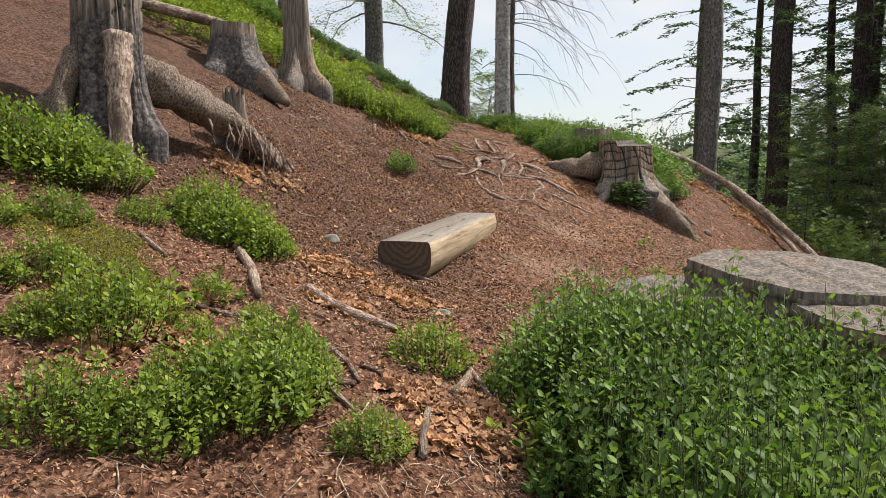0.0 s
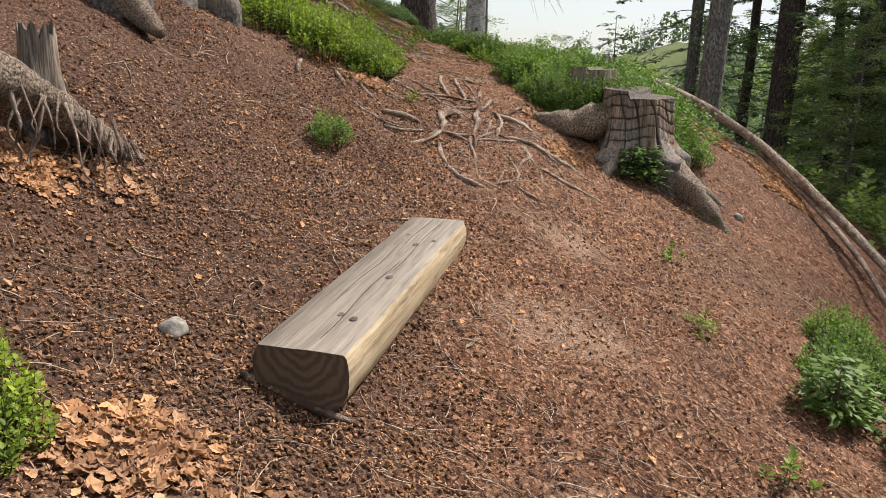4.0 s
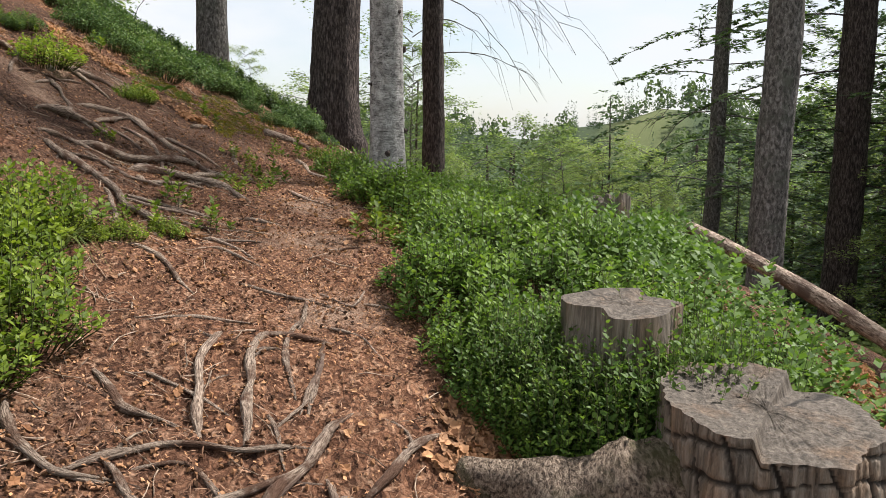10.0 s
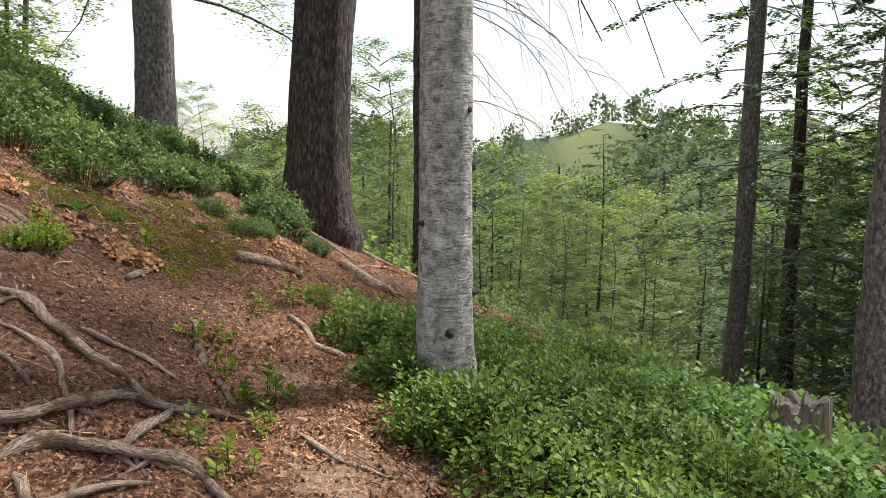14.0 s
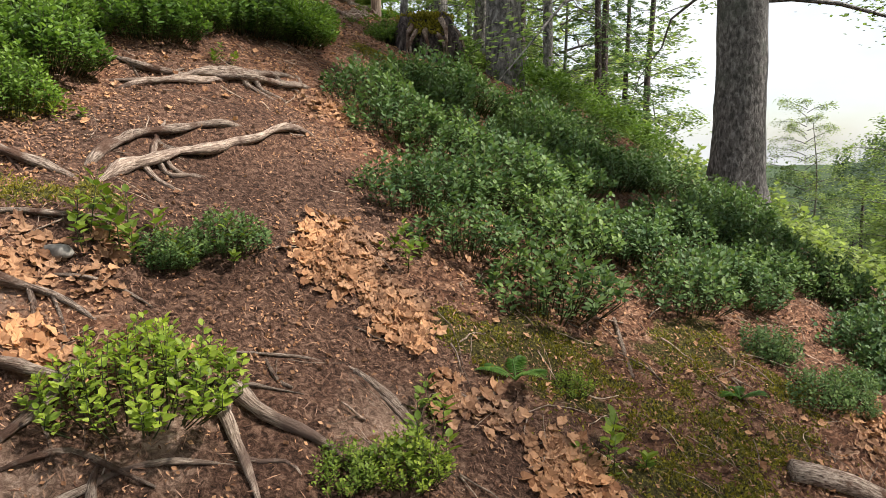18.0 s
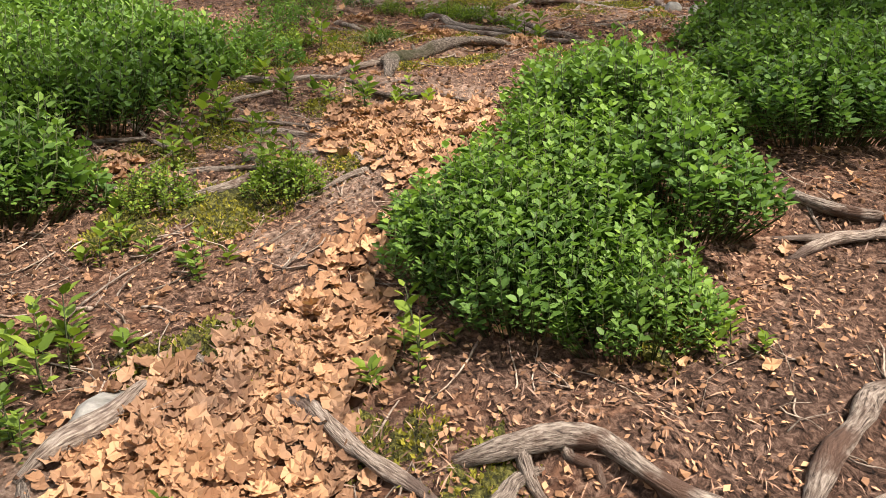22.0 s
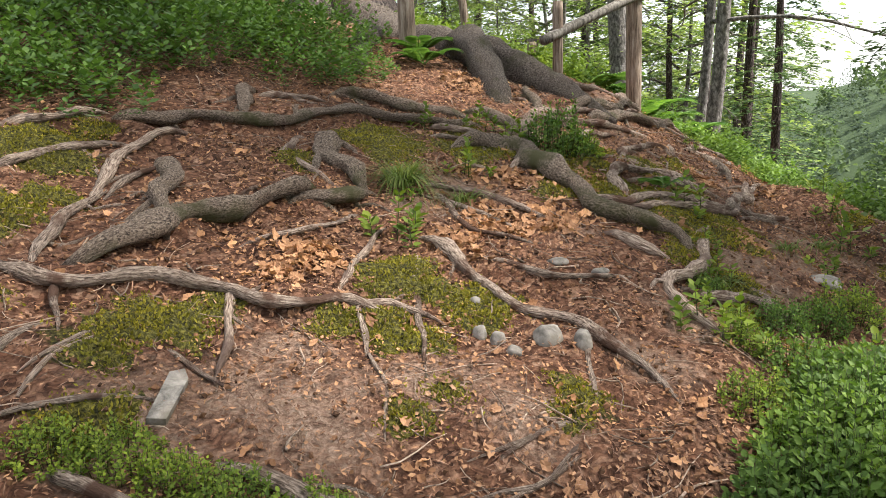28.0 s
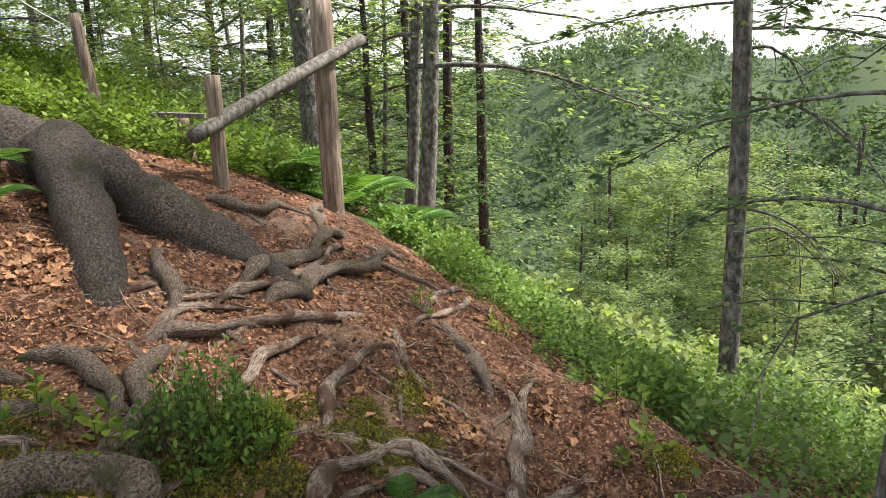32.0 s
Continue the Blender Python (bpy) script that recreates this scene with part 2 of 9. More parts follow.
def birch_material():
    """Pale grey bark with fine dark horizontal scars and a few lichen blotches."""
    m, t, b, _ = nodes_of("pale_bark")
    v = coords(t, (1, 1, 1))
    base = ramp_of(t, sharpen(t, noise_of(t, v, 20.0, 9.0, 0.75, 0.6), 1.6), ((0.25, (0.085, 0.08, 0.077)), (0.48, (0.29, 0.275, 0.265)), (0.7, (0.50, 0.485, 0.47))))
    scars = ramp_of(t, noise_of(t, coords(t, (10, 10, 75)), 2.0, 5.0, 0.65, 0.4), ((0.37, (0.12, 0.105, 0.10)), (0.42, (1, 1, 1))))
    blot = ramp_of(t, noise_of(t, coords(t, (14, 14, 20)), 2.0, 8.0, 0.75, 0.6), ((0.36, (0.16, 0.15, 0.14)), (0.41, (1, 1, 1))))
    wide = ramp_of(t, noise_of(t, coords(t, (2, 2, 3)), 2.0, 5.0), ((0.35, (0.74, 0.73, 0.72)), (0.6, (1.08, 1.06, 1.04))))
    col = mix_of(t, 0.9, base, scars, "MULTIPLY")
    col = mix_of(t, 0.75, col, blot, "MULTIPLY")
    col = mix_of(t, 1.0, col, wide, "MULTIPLY")
    t.links.new(col, b.inputs["Base Color"])
    b.inputs["Roughness"].default_value = 0.85
    bump_of(t, b, noise_of(t, coords(t, (14, 14, 50)), 2.0, 7.0), 0.8, 0.014)
    return m


def stump_material():
    """Weathered grey wood: grain along the stem; dark in the saw kerfs, where the mesh marks them."""
    m, t, b, _ = nodes_of("weathered_wood")
    g = sharpen(t, noise_of(t, coords(t, (26, 26, 1.6)), 2.2, 8.0, 0.65, 0.3), 1.35)
    col = ramp_of(t, g, ((0.25, (0.042, 0.033, 0.026)), (0.5, (0.160, 0.130, 0.104)), (0.75, (0.305, 0.255, 0.21))))
    warm = ramp_of(t, noise_of(t, coords(t, (3, 3, 1.2)), 1.6, 5.0), ((0.5, (0, 0, 0)), (0.72, (1, 1, 1))))
    col = mix_of(t, warm, col, mix_of(t, 1.0, col, (1.35, 1.0, 0.72), "MULTIPLY"))
    cut = t.nodes.new("ShaderNodeAttribute")
    cut.attribute_name = "kerf"
    col = mix_of(t, cut.outputs["Fac"], col, (0.022, 0.018, 0.015))
    bark = t.nodes.new("ShaderNodeAttribute")
    bark.attribute_name = "bark"
    bc = ramp_of(t, sharpen(t, noise_of(t, coords(t, (1, 1, 1)), 34.0, 7.0, 0.7, 0.5), 1.8), ((0.3, (0.03, 0.025, 0.022)), (0.55, (0.105, 0.088, 0.080)), (0.75, (0.21, 0.185, 0.17))))
    col = mix_of(t, bark.outputs["Fac"], col, bc)
    t.links.new(col, b.inputs["Base Color"])
    b.inputs["Roughness"].default_value = 0.8
    b.inputs["Specular IOR Level"].default_value = 0.25
    bump_of(t, b, g, 0.6, 0.012)
    return m


M_ground = ground_material()
M_birch = birch_material()
M_stump = stump_material()
M_bark_dark = surface("dark_bark", ((0.3, (0.022, 0.016, 0.014)), (0.52, (0.070, 0.052, 0.046)), (0.75, (0.17, 0.135, 0.12))), 9.0, (5, 5, 1.3), 0.9, 1.0, 0.03)
M_bark_grey = surface("grey_bark", ((0.3, (0.05, 0.045, 0.04)), (0.55, (0.145, 0.13, 0.118)), (0.75, (0.27, 0.25, 0.23))), 10.0, (3, 3, 1.6), 0.85, 0.7, 0.015, (0.09, 0.10, 0.075), 2.0, (0.55, 0.7))
M_root = surface("root_bark", ((0.26, (0.060, 0.041, 0.030)), (0.46, (0.255, 0.184, 0.138)), (0.7, (0.49, 0.385, 0.30))), 11.0, (.42, .42, 3.6), 0.85, 1.0, 0.012, (0.120, 0.064, 0.041), 6.0, (0.50, 0.60), 0.2, "grain")
M_root_pale = surface("bare_root_wood", ((0.28, (0.090, 0.058, 0.041)), (0.48, (0.27, 0.192, 0.142)), (0.7, (0.50, 0.39, 0.305))), 11.0, (.42, .42, 2.6), 0.8, 0.9, 0.010, (0.145, 0.094, 0.070), 6.0, (0.50, 0.60), 0.2, "grain")
M_bigroot = surface("spruce_root_bark", ((0.28, (0.048, 0.034, 0.026)), (0.5, (0.225, 0.164, 0.120)), (0.72, (0.45, 0.350, 0.265))), 17.0, (.42, .42, 6.0), 0.88, 1.0, 0.02, (0.085, 0.080, 0.030), 3.0, (0.54, 0.66), 0.0, "grain")
M_oldbark = surface("old_spruce_bark", ((0.3, (0.045, 0.034, 0.027)), (0.52, (0.125, 0.098, 0.078)), (0.74, (0.23, 0.19, 0.155))), 15.0, (.9, .9, 7.0), 0.9, 1.0, 0.025, (0.07, 0.066, 0.030), 3.0, (0.56, 0.68), 0.0, "grain")
M_twig = surface("twig_bark", ((0.3, (0.045, 0.035, 0.028)), (0.6, (0.13, 0.10, 0.08))), 30.0, island=0.3)
M_stem = surface("bilberry_stem", ((0.3, (0.030, 0.040, 0.012)), (0.6, (0.075, 0.085, 0.028))), 30.0, island=0.3)
M_twigs = surface("fallen_twig", ((0.3, (0.10, 0.068, 0.048)), (0.6, (0.34, 0.25, 0.185))), 30.0, island=0.45)
M_dead = surface("dead_branch", ((0.3, (0.055, 0.05, 0.046)), (0.6, (0.15, 0.135, 0.12))), 30.0)
M_post = surface("post_wood", ((0.25, (0.075, 0.052, 0.036)), (0.5, (0.185, 0.135, 0.098)), (0.75, (0.31, 0.25, 0.195))), 6.0, (8, 8, 0.8), 0.8, 0.4, 0.006)
M_rail = surface("rail_wood", ((0.25, (0.04, 0.034, 0.027)), (0.5, (0.115, 0.10, 0.082)), (0.75, (0.21, 0.19, 0.16))), 6.0, (8, 8, 0.8), 0.8, 0.4, 0.006)
M_stone = surface("field_stone", ((0.3, (0.12, 0.105, 0.088)), (0.55, (0.25, 0.222, 0.188)), (0.8, (0.40, 0.355, 0.30))), 12.0, rough=0.85, bump=0.5, dist=0.008, patch=(0.16, 0.13, 0.09), patch_scale=5.0, patch_at=(0.5, 0.7))
M_stone_moss = surface("mossy_rock", ((0.3, (0.07, 0.066, 0.06)), (0.6, (0.19, 0.18, 0.165))), 10.0, rough=0.9, bump=0.8, dist=0.015, patch=(0.10, 0.11, 0.02), patch_scale=2.4, patch_at=(0.42, 0.55))
M_moss = surface("cushion_moss", ((0.3, (0.026, 0.024, 0.006)), (0.52, (0.095, 0.086, 0.016)), (0.72, (0.24, 0.21, 0.045))), 75.0, rough=0.95, bump=1.0, dist=0.02)
M_bilberry = leaf_material("bilberry_leaf", (0.055, 0.108, 0.022), (0.160, 0.262, 0.055))
M_bilberry_lime = leaf_material("young_bilberry_leaf", (0.080, 0.132, 0.018), (0.235, 0.310, 0.048))
M_cowberry = leaf_material("dark_bilberry_leaf", (0.042, 0.090, 0.032), (0.14, 0.215, 0.085), 0.55, 0.3)
# brighter copy of the bilberry leaf: sunlight on one shrub put into its colour
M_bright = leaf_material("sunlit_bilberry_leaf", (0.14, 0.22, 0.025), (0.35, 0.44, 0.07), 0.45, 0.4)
M_beech = leaf_material("beech_leaf", (0.11, 0.165, 0.055), (0.27, 0.345, 0.13), 0.55, 0.5)
M_mossblade = leaf_material("moss_frond", (0.105, 0.096, 0.013), (0.34, 0.30, 0.048), 0.8, 0.25, 0.1)
M_fir = leaf_material("fir_needles", (0.042, 0.082, 0.034), (0.125, 0.195, 0.075), 0.5, 0.35)
M_fir_light = leaf_material("young_fir_needles", (0.07, 0.12, 0.035), (0.17, 0.25, 0.07), 0.5, 0.35)
M_fern = leaf_material("fern_frond", (0.07, 0.15, 0.035), (0.15, 0.26, 0.06))
M_grass = leaf_material("grass_blade", (0.08, 0.14, 0.025), (0.24, 0.26, 0.09))
M_clod = leaf_material("soil_crumb", (0.032, 0.017, 0.011), (0.26, 0.14, 0.09), 0.95, 0.0)
M_deadleaf = leaf_material("fallen_beech_leaf", (0.20, 0.092, 0.048), (0.58, 0.320, 0.182), 0.7, 0.12)
M_chip = leaf_material("bark_litter", (0.085, 0.036, 0.022), (0.47, 0.265, 0.172), 0.8, 0.0)
# far foliage greens carry the valley's haze in their colour
M_farwood = leaf_material("hazed_far_forest", (0.058, 0.084, 0.068), (0.115, 0.155, 0.118), 0.7, 0.4, 0.08)
M_farbroad = leaf_material("hazed_far_broadleaf", (0.085, 0.120, 0.065), (0.15, 0.20, 0.10), 0.7, 0.4, 0.08)
M_wire = surface("fence_wire", ((0.3, (0.4, 0.4, 0.4)), (0.7, (0.6, 0.6, 0.6))), 20.0, rough=0.4, bump=0.0)


def bench_material():
    m, t, b, _ = nodes_of("bench_timber")
    g = sharpen(t, noise_of(t, coords(t, (30, 1.2, 30)), 1.6, 8.0, 0.65, 0.4), 1.25)
    col = ramp_of(t, g, ((0.25, (0.12, 0.08, 0.045)), (0.5, (0.32, 0.235, 0.14)), (0.75, (0.47, 0.37, 0.24))))
    side = t.nodes.new("ShaderNodeAttribute")
    side.attribute_name = "sawn"
    grey = ramp_of(t, g, ((0.2, (0.075, 0.058, 0.045)), (0.5, (0.175, 0.140, 0.108)), (0.8, (0.27, 0.225, 0.18))))
    col = mix_of(t, side.outputs["Fac"], col, grey)
    end = t.nodes.new("ShaderNodeAttribute")
    end.attribute_name = "end"
    rings = add(t, "ShaderNodeTexWave", Scale=9.0, Distortion=9.0, Detail=5.0)
    rings.wave_type, rings.rings_direction = "RINGS", "Y"
    t.links.new(coords(t, (1, 1, 1)), rings.inputs["Vector"])
    ec = ramp_of(t, rings.outputs["Fac"], ((0.2, (0.062, 0.040, 0.024)), (0.8, (0.110, 0.074, 0.045))))
    col = mix_of(t, end.outputs["Fac"], col, ec)
    t.links.new(col, b.inputs["Base Color"])
    b.inputs["Roughness"].default_value = 0.75
    bump_of(t, b, g, 0.35, 0.008)
    return m


M_bench = bench_material()

# ---- the lie of the land ----
KX = np.array([-10, -8, -6.5, -5, -3.5, -2, -0.5, 1, 2.5, 5.5])
KY = np.array([-1, 3, 5.5, 8, 10.5, 12.5, 14.5, 16.5, 18.5, 21.5])
SLOPE = np.array([[3.68, 2.76, 2.09, 1.44, 0.85, 0.33, -0.12, -0.49, -0.91, -1.97],
                  [4.32, 3.64, 3.11, 2.53, 1.87, 1.26, 0.83, 0.37, -0.15, -1.41],
                  [4.68, 4.16, 3.73, 3.21, 2.53, 1.71, 0.98, 0.63, 0.24, -1.06],
                  [5.02, 4.63, 4.31, 3.83, 3.2, 2.43, 1.67, 1.16, 0.61, -0.66],
                  [5.44, 5.11, 4.8, 4.33, 3.69, 2.93, 2.15, 1.81, 1.53, 0.04],
                  [5.87, 5.48, 5.08, 4.6, 3.97, 3.26, 2.39, 2.03, 1.78, 0.44],
                  [6.38, 5.87, 5.33, 4.85, 4.39, 3.53, 2.66, 2.04, 1.61, 0.47],
                  [6.64, 6.06, 5.48, 4.98, 4.35, 3.57, 2.79, 2.05, 1.4, 0.13],
                  [6.63, 6.06, 5.62, 4.90, 4.28, 3.38, 2.6, 1.88, 1.08, -0.33],
                  [6.23, 5.5, 4.85, 3.95, 3.5, 2.75, 1.9, 1.21, 0.47, -0.69]])


def spline_bends(k):
    n, h = len(k), np.diff(k)
    p, q = np.eye(n), np.zeros((n, n))
    for i in range(1, n - 1):
        p[i, i - 1:i + 2] = h[i - 1], 2 * (h[i - 1] + h[i]), h[i]
        q[i, i - 1:i + 2] = 6 / h[i - 1], -6 / h[i - 1] - 6 / h[i], 6 / h[i]
    return np.linalg.solve(p, q)


def spline_weights(k, bends, q):
    c = np.clip(q, k[0], k[-1])
    i = np.clip(np.searchsorted(k, c) - 1, 0, len(k) - 2)
    h = k[i + 1] - k[i]
    u, v = (k[i + 1] - c) / h, (c - k[i]) / h
    r = np.arange(len(q))
    w = ((u ** 3 - u) * h * h / 6)[:, None] * bends[i] + ((v ** 3 - v) * h * h / 6)[:, None] * bends[i + 1]
    w[r, i] += u
    w[r, i + 1] += v
    s = (-(3 * u * u - 1) * h / 6)[:, None] * bends[i] + ((3 * v * v - 1) * h / 6)[:, None] * bends[i + 1]
    s[r, i] -= 1 / h
    s[r, i + 1] += 1 / h
    return w + np.clip(q - c, -6, 6)[:, None] * s


BENDS_X, BENDS_Y = spline_bends(KX), spline_bends(KY)


def rough_noise(x, y, size, seed):
    """Smooth value noise, -1 to 1."""
    u, v = x / size, y / size
    i, j = np.floor(u).astype(np.int64), np.floor(v).astype(np.int64)
    fu, fv = u - i, v - j
    fu, fv = fu * fu * (3 - 2 * fu), fv * fv * (3 - 2 * fv)

    def lattice(p, q):
        n = (p * 374761393 + q * 668265263 + seed * 1442695041) & 0xFFFFFFFF
        n = ((n ^ (n >> 13)) * 1274126177) & 0xFFFFFFFF
        return ((n ^ (n >> 16)) & 0xFFFF) / 32767.5 - 1

    top = lattice(i, j) * (1 - fu) + lattice(i + 1, j) * fu
    low = lattice(i, j + 1) * (1 - fu) + lattice(i + 1, j + 1) * fu
    return top * (1 - fv) + low * fv


def far_land(x, y):
    """The valley round the spur and the wooded hills beyond."""
    dx, dy = x + 2, y - 11
    r = np.hypot(dx, dy)
    az = np.arctan2(dx, dy)
    steep = 0.36 + 0.16 * np.cos(az - 0.9)
    fall = 4.0 - steep * np.minimum(r, 130.0)
    floor_z = np.maximum(fall, -34.0 + 5 * rough_noise(x, y, 60, 5))
    top = np.interp(az, [-3.2, -0.5, -0.3, -0.2, -0.12, 0.0, 0.1, 0.18, 0.22, 0.29, 0.35, 0.44, 0.6, 0.9, 3.2],
                    [-10, -6, -14, -15, -5, 6, 1, -4, 3, 8, 13, 4, 2, -4, -10])
    s = np.clip((r - 120) / 180, 0, 1)
    s = s * s * (3 - 2 * s)
    back = np.clip((r - 320) / 900, 0, 1)
    return floor_z + s * (top + 34) - back * 16 + s * 2.5 * rough_noise(x, y, 45, 9)


TERRACES = []
OUTER_BANK = np.array([(-4.73, 18.28), (-4.5, 18.09), (-4.23, 17.9), (-3.96, 17.84)])


def terrace(x, y):
    if not TERRACES:
        return 0.0
    g = TERRACES[0]
    u, v = np.clip((x - RX) / RSTEP, 0, g.shape[1] - 1.01), np.clip((y - RY) / RSTEP, 0, g.shape[0] - 1.01)
    i, j = u.astype(int), v.astype(int)
    u, v = u - i, v - j
    return (g[j, i] * (1 - u) + g[j, i + 1] * u) * (1 - v) + (g[j + 1, i] * (1 - u) + g[j + 1, i + 1] * u) * v


def land(x, y, fine=True):
    x, y = np.atleast_1d(np.asarray(x, float)), np.atleast_1d(np.asarray(y, float))
    z = np.einsum("ki,kj,ij->k", spline_weights(KY, BENDS_Y, y), spline_weights(KX, BENDS_X, x), SLOPE)
    out = np.hypot(np.maximum(np.maximum(KX[0] - x, x - KX[-1]), 0), np.maximum(np.maximum(KY[0] - y, y - KY[-1]), 0))
    w = np.clip((out - 1.0) / 16, 0, 1)
    w = w * w * (3 - 2 * w)
    z = z * (1 - w) + far_land(x, y) * w
    near = np.full(len(x), 9.0)
    for (ax, ay), (bx, by) in zip(OUTER_BANK[:-1], OUTER_BANK[1:]):
        u = np.clip(((x - ax) * (bx - ax) + (y - ay) * (by - ay)) / ((bx - ax) ** 2 + (by - ay) ** 2), 0, 1)
        near = np.minimum(near, np.hypot(x - ax - u * (bx - ax), y - ay - u * (by - ay)))
    z = z + 0.15 * np.exp(-(near / 0.26) ** 2)
    if fine:
        z = z + terrace(x, y) + 0.030 * rough_noise(x, y, 0.55, 1) + 0.017 * rough_noise(x, y, 0.19, 2) + 0.013 * rough_noise(x, y, 0.09, 4)
    return z


# ---- the lines of the exposed roots ----
ROOTS = []
PALE = "pale weathered root worn smooth on the trail"
THICK = "thick grey spruce root gripping the mossy bank"


def root(pts, r, material, seed, label="grey-brown tree root lying bare across the litter"):
    ROOTS.append((pts, r, material, seed, label))


root([(0.58, 8.36), (0.60, 8.10), (0.59, 7.82)], 0.0109, M_root_pale, 0, label=PALE)
root([(0.88, 8.29), (0.92, 8.06), (0.90, 7.90)], 0.0110, M_root, 1)
root([(1.04, 8.61), (1.07, 8.42), (0.98, 8.25)], 0.0122, M_root, 2)
root([(1.13, 8.29), (1.27, 8.20), (1.46, 8.15), (1.58, 8.08)], 0.0137, M_root_pale, 3, label=PALE)
root([(1.12, 8.14), (1.12, 7.99), (1.18, 7.94)], 0.0092, M_root, 4)
root([(0.74, 7.73), (0.89, 7.89)], 0.0103, M_root, 5)
root([(0.14, 7.92), (0.27, 8.10), (0.40, 8.29), (0.46, 8.28)], 0.0146, M_root_pale, 6, label=PALE)
root([(0.37, 8.40), (0.41, 8.63), (0.48, 8.78)], 0.0266, M_root, 7)
root([(0.38, 7.62), (0.44, 7.54), (0.58, 7.52)], 0.0216, M_root, 8)
root([(0.33, 8.07), (0.36, 7.85), (0.39, 7.65)], 0.0117, M_root_pale, 9, label=PALE)
root([(0.42, 8.28), (0.59, 8.46)], 0.0116, M_root, 10)
root([(0.68, 8.50), (0.82, 8.72), (0.94, 8.72)], 0.0107, M_root, 11)
root([(0.95, 9.21), (1.04, 9.15), (1.14, 9.07)], 0.0143, M_root_pale, 12, label=PALE)
root([(0.98, 8.79), (1.15, 8.71), (1.25, 8.60)], 0.0152, M_root, 13)
root([(1.44, 8.58), (1.53, 8.48)], 0.0107, M_root, 14)
root([(0.76, 8.75), (0.82, 9.02)], 0.0111, M_root_pale, 15, label=PALE)
root([(0.88, 7.81), (0.93, 7.73), (1.02, 7.69)], 0.0084, M_root, 16)
root([(0.48, 7.97), (0.55, 8.20)], 0.0090, M_root, 17)
root([(0.60, 7.69), (0.69, 7.65)], 0.0081, M_root_pale, 18, label=PALE)
root([(1.28, 8.47), (1.30, 8.29)], 0.0102, M_root, 19)
root([(0.83, 8.02), (0.78, 7.85)], 0.0080, M_root, 20)
root([(0.36, 8.37), (0.37, 8.54), (0.43, 8.70), (0.51, 8.77)], 0.0253, M_root_pale, 21, label=PALE)
root([(0.32, 8.18), (0.41, 8.27), (0.52, 8.29)], 0.0183, M_root, 22)
root([(0.64, 8.65), (0.69, 8.96), (0.71, 9.21), (0.79, 9.36), (0.87, 9.50)], 0.0209, M_root, 23)
root([(0.83, 8.73), (0.87, 8.95), (0.91, 9.10), (0.88, 9.24)], 0.0165, M_root_pale, 24, label=PALE)
root([(0.51, 9.07), (0.63, 9.15), (0.74, 9.28)], 0.0130, M_root, 25)
root([(0.69, 8.46), (0.80, 8.57), (0.96, 8.71)], 0.0144, M_root, 26)
root([(0.98, 8.77), (1.10, 8.74), (1.20, 8.65), (1.34, 8.60), (1.42, 8.57)], 0.0202, M_root_pale, 27, label=PALE)
root([(0.32, 9.13), (0.38, 9.06), (0.45, 9.02)], 0.0125, M_root, 28)
root([(-0.02, 9.30), (0.07, 9.16), (0.19, 9.09), (0.28, 9.10)], 0.0126, M_root, 29)
root([(0.42, 9.01), (0.51, 8.89), (0.59, 8.80)], 0.0103, M_root_pale, 30, label=PALE)
root([(-0.52, 8.78), (-0.42, 8.84), (-0.28, 8.71), (-0.15, 8.50)], 0.0124, M_root, 31)
root([(-0.28, 8.23), (-0.17, 8.15), (0.00, 8.12), (0.13, 8.15)], 0.0091, M_root, 32)
root([(0.95, 9.21), (1.08, 9.17), (1.14, 9.06)], 0.0211, M_root_pale, 33, label=PALE)
root([(0.14, 9.56), (0.23, 9.43), (0.31, 9.42)], 0.0137, M_root, 34)
root([(0.62, 8.28), (0.62, 8.47)], 0.0104, M_root, 35)
root([(1.03, 8.59), (1.06, 8.43)], 0.0192, M_root_pale, 36, label=PALE)
root([(0.95, 9.10), (1.08, 8.97), (1.23, 8.92)], 0.0109, M_root, 37)
root([(0.74, 8.62), (0.78, 8.79), (0.82, 8.89)], 0.0102, M_root, 38)
root([(0.38, 8.82), (0.42, 8.70)], 0.0082, M_root_pale, 39, label=PALE)
root([(1.18, 8.64), (1.36, 8.82), (1.48, 8.90)], 0.0089, M_root, 40)
root([(0.69, 9.76), (0.65, 9.97), (0.67, 10.34)], 0.0102, M_root, 41)
root([(0.75, 9.68), (0.78, 9.90)], 0.0099, M_root_pale, 42, label=PALE)
root([(0.03, 9.15), (0.13, 9.11), (0.22, 9.09), (0.29, 9.10)], 0.0083, M_root, 43)
root([(0.23, 9.13), (0.31, 9.22), (0.41, 9.30), (0.53, 9.33), (0.63, 9.33), (0.75, 9.38)], 0.0116, M_root, 44)
root([(0.70, 9.18), (0.77, 9.31), (0.84, 9.45), (0.88, 9.53)], 0.0144, M_root_pale, 45, label=PALE)
root([(0.40, 9.21), (0.47, 9.25), (0.56, 9.18)], 0.0088, M_root, 46)
root([(0.98, 9.27), (1.06, 9.39), (1.15, 9.52)], 0.0170, M_root, 47)
root([(0.46, 9.40), (0.42, 9.57), (0.41, 9.74), (0.42, 9.90)], 0.0158, M_root_pale, 48, label=PALE)
root([(0.59, 9.45), (0.57, 9.63), (0.56, 9.84), (0.57, 10.00), (0.71, 10.06)], 0.0156, M_root, 49)
root([(0.77, 9.64), (0.78, 9.81), (0.77, 10.05)], 0.0084, M_root, 50)
root([(0.72, 9.57), (0.76, 9.68)], 0.0066, M_root_pale, 51, label=PALE)
root([(0.28, 9.63), (0.39, 9.59), (0.46, 9.54)], 0.0090, M_root, 52)
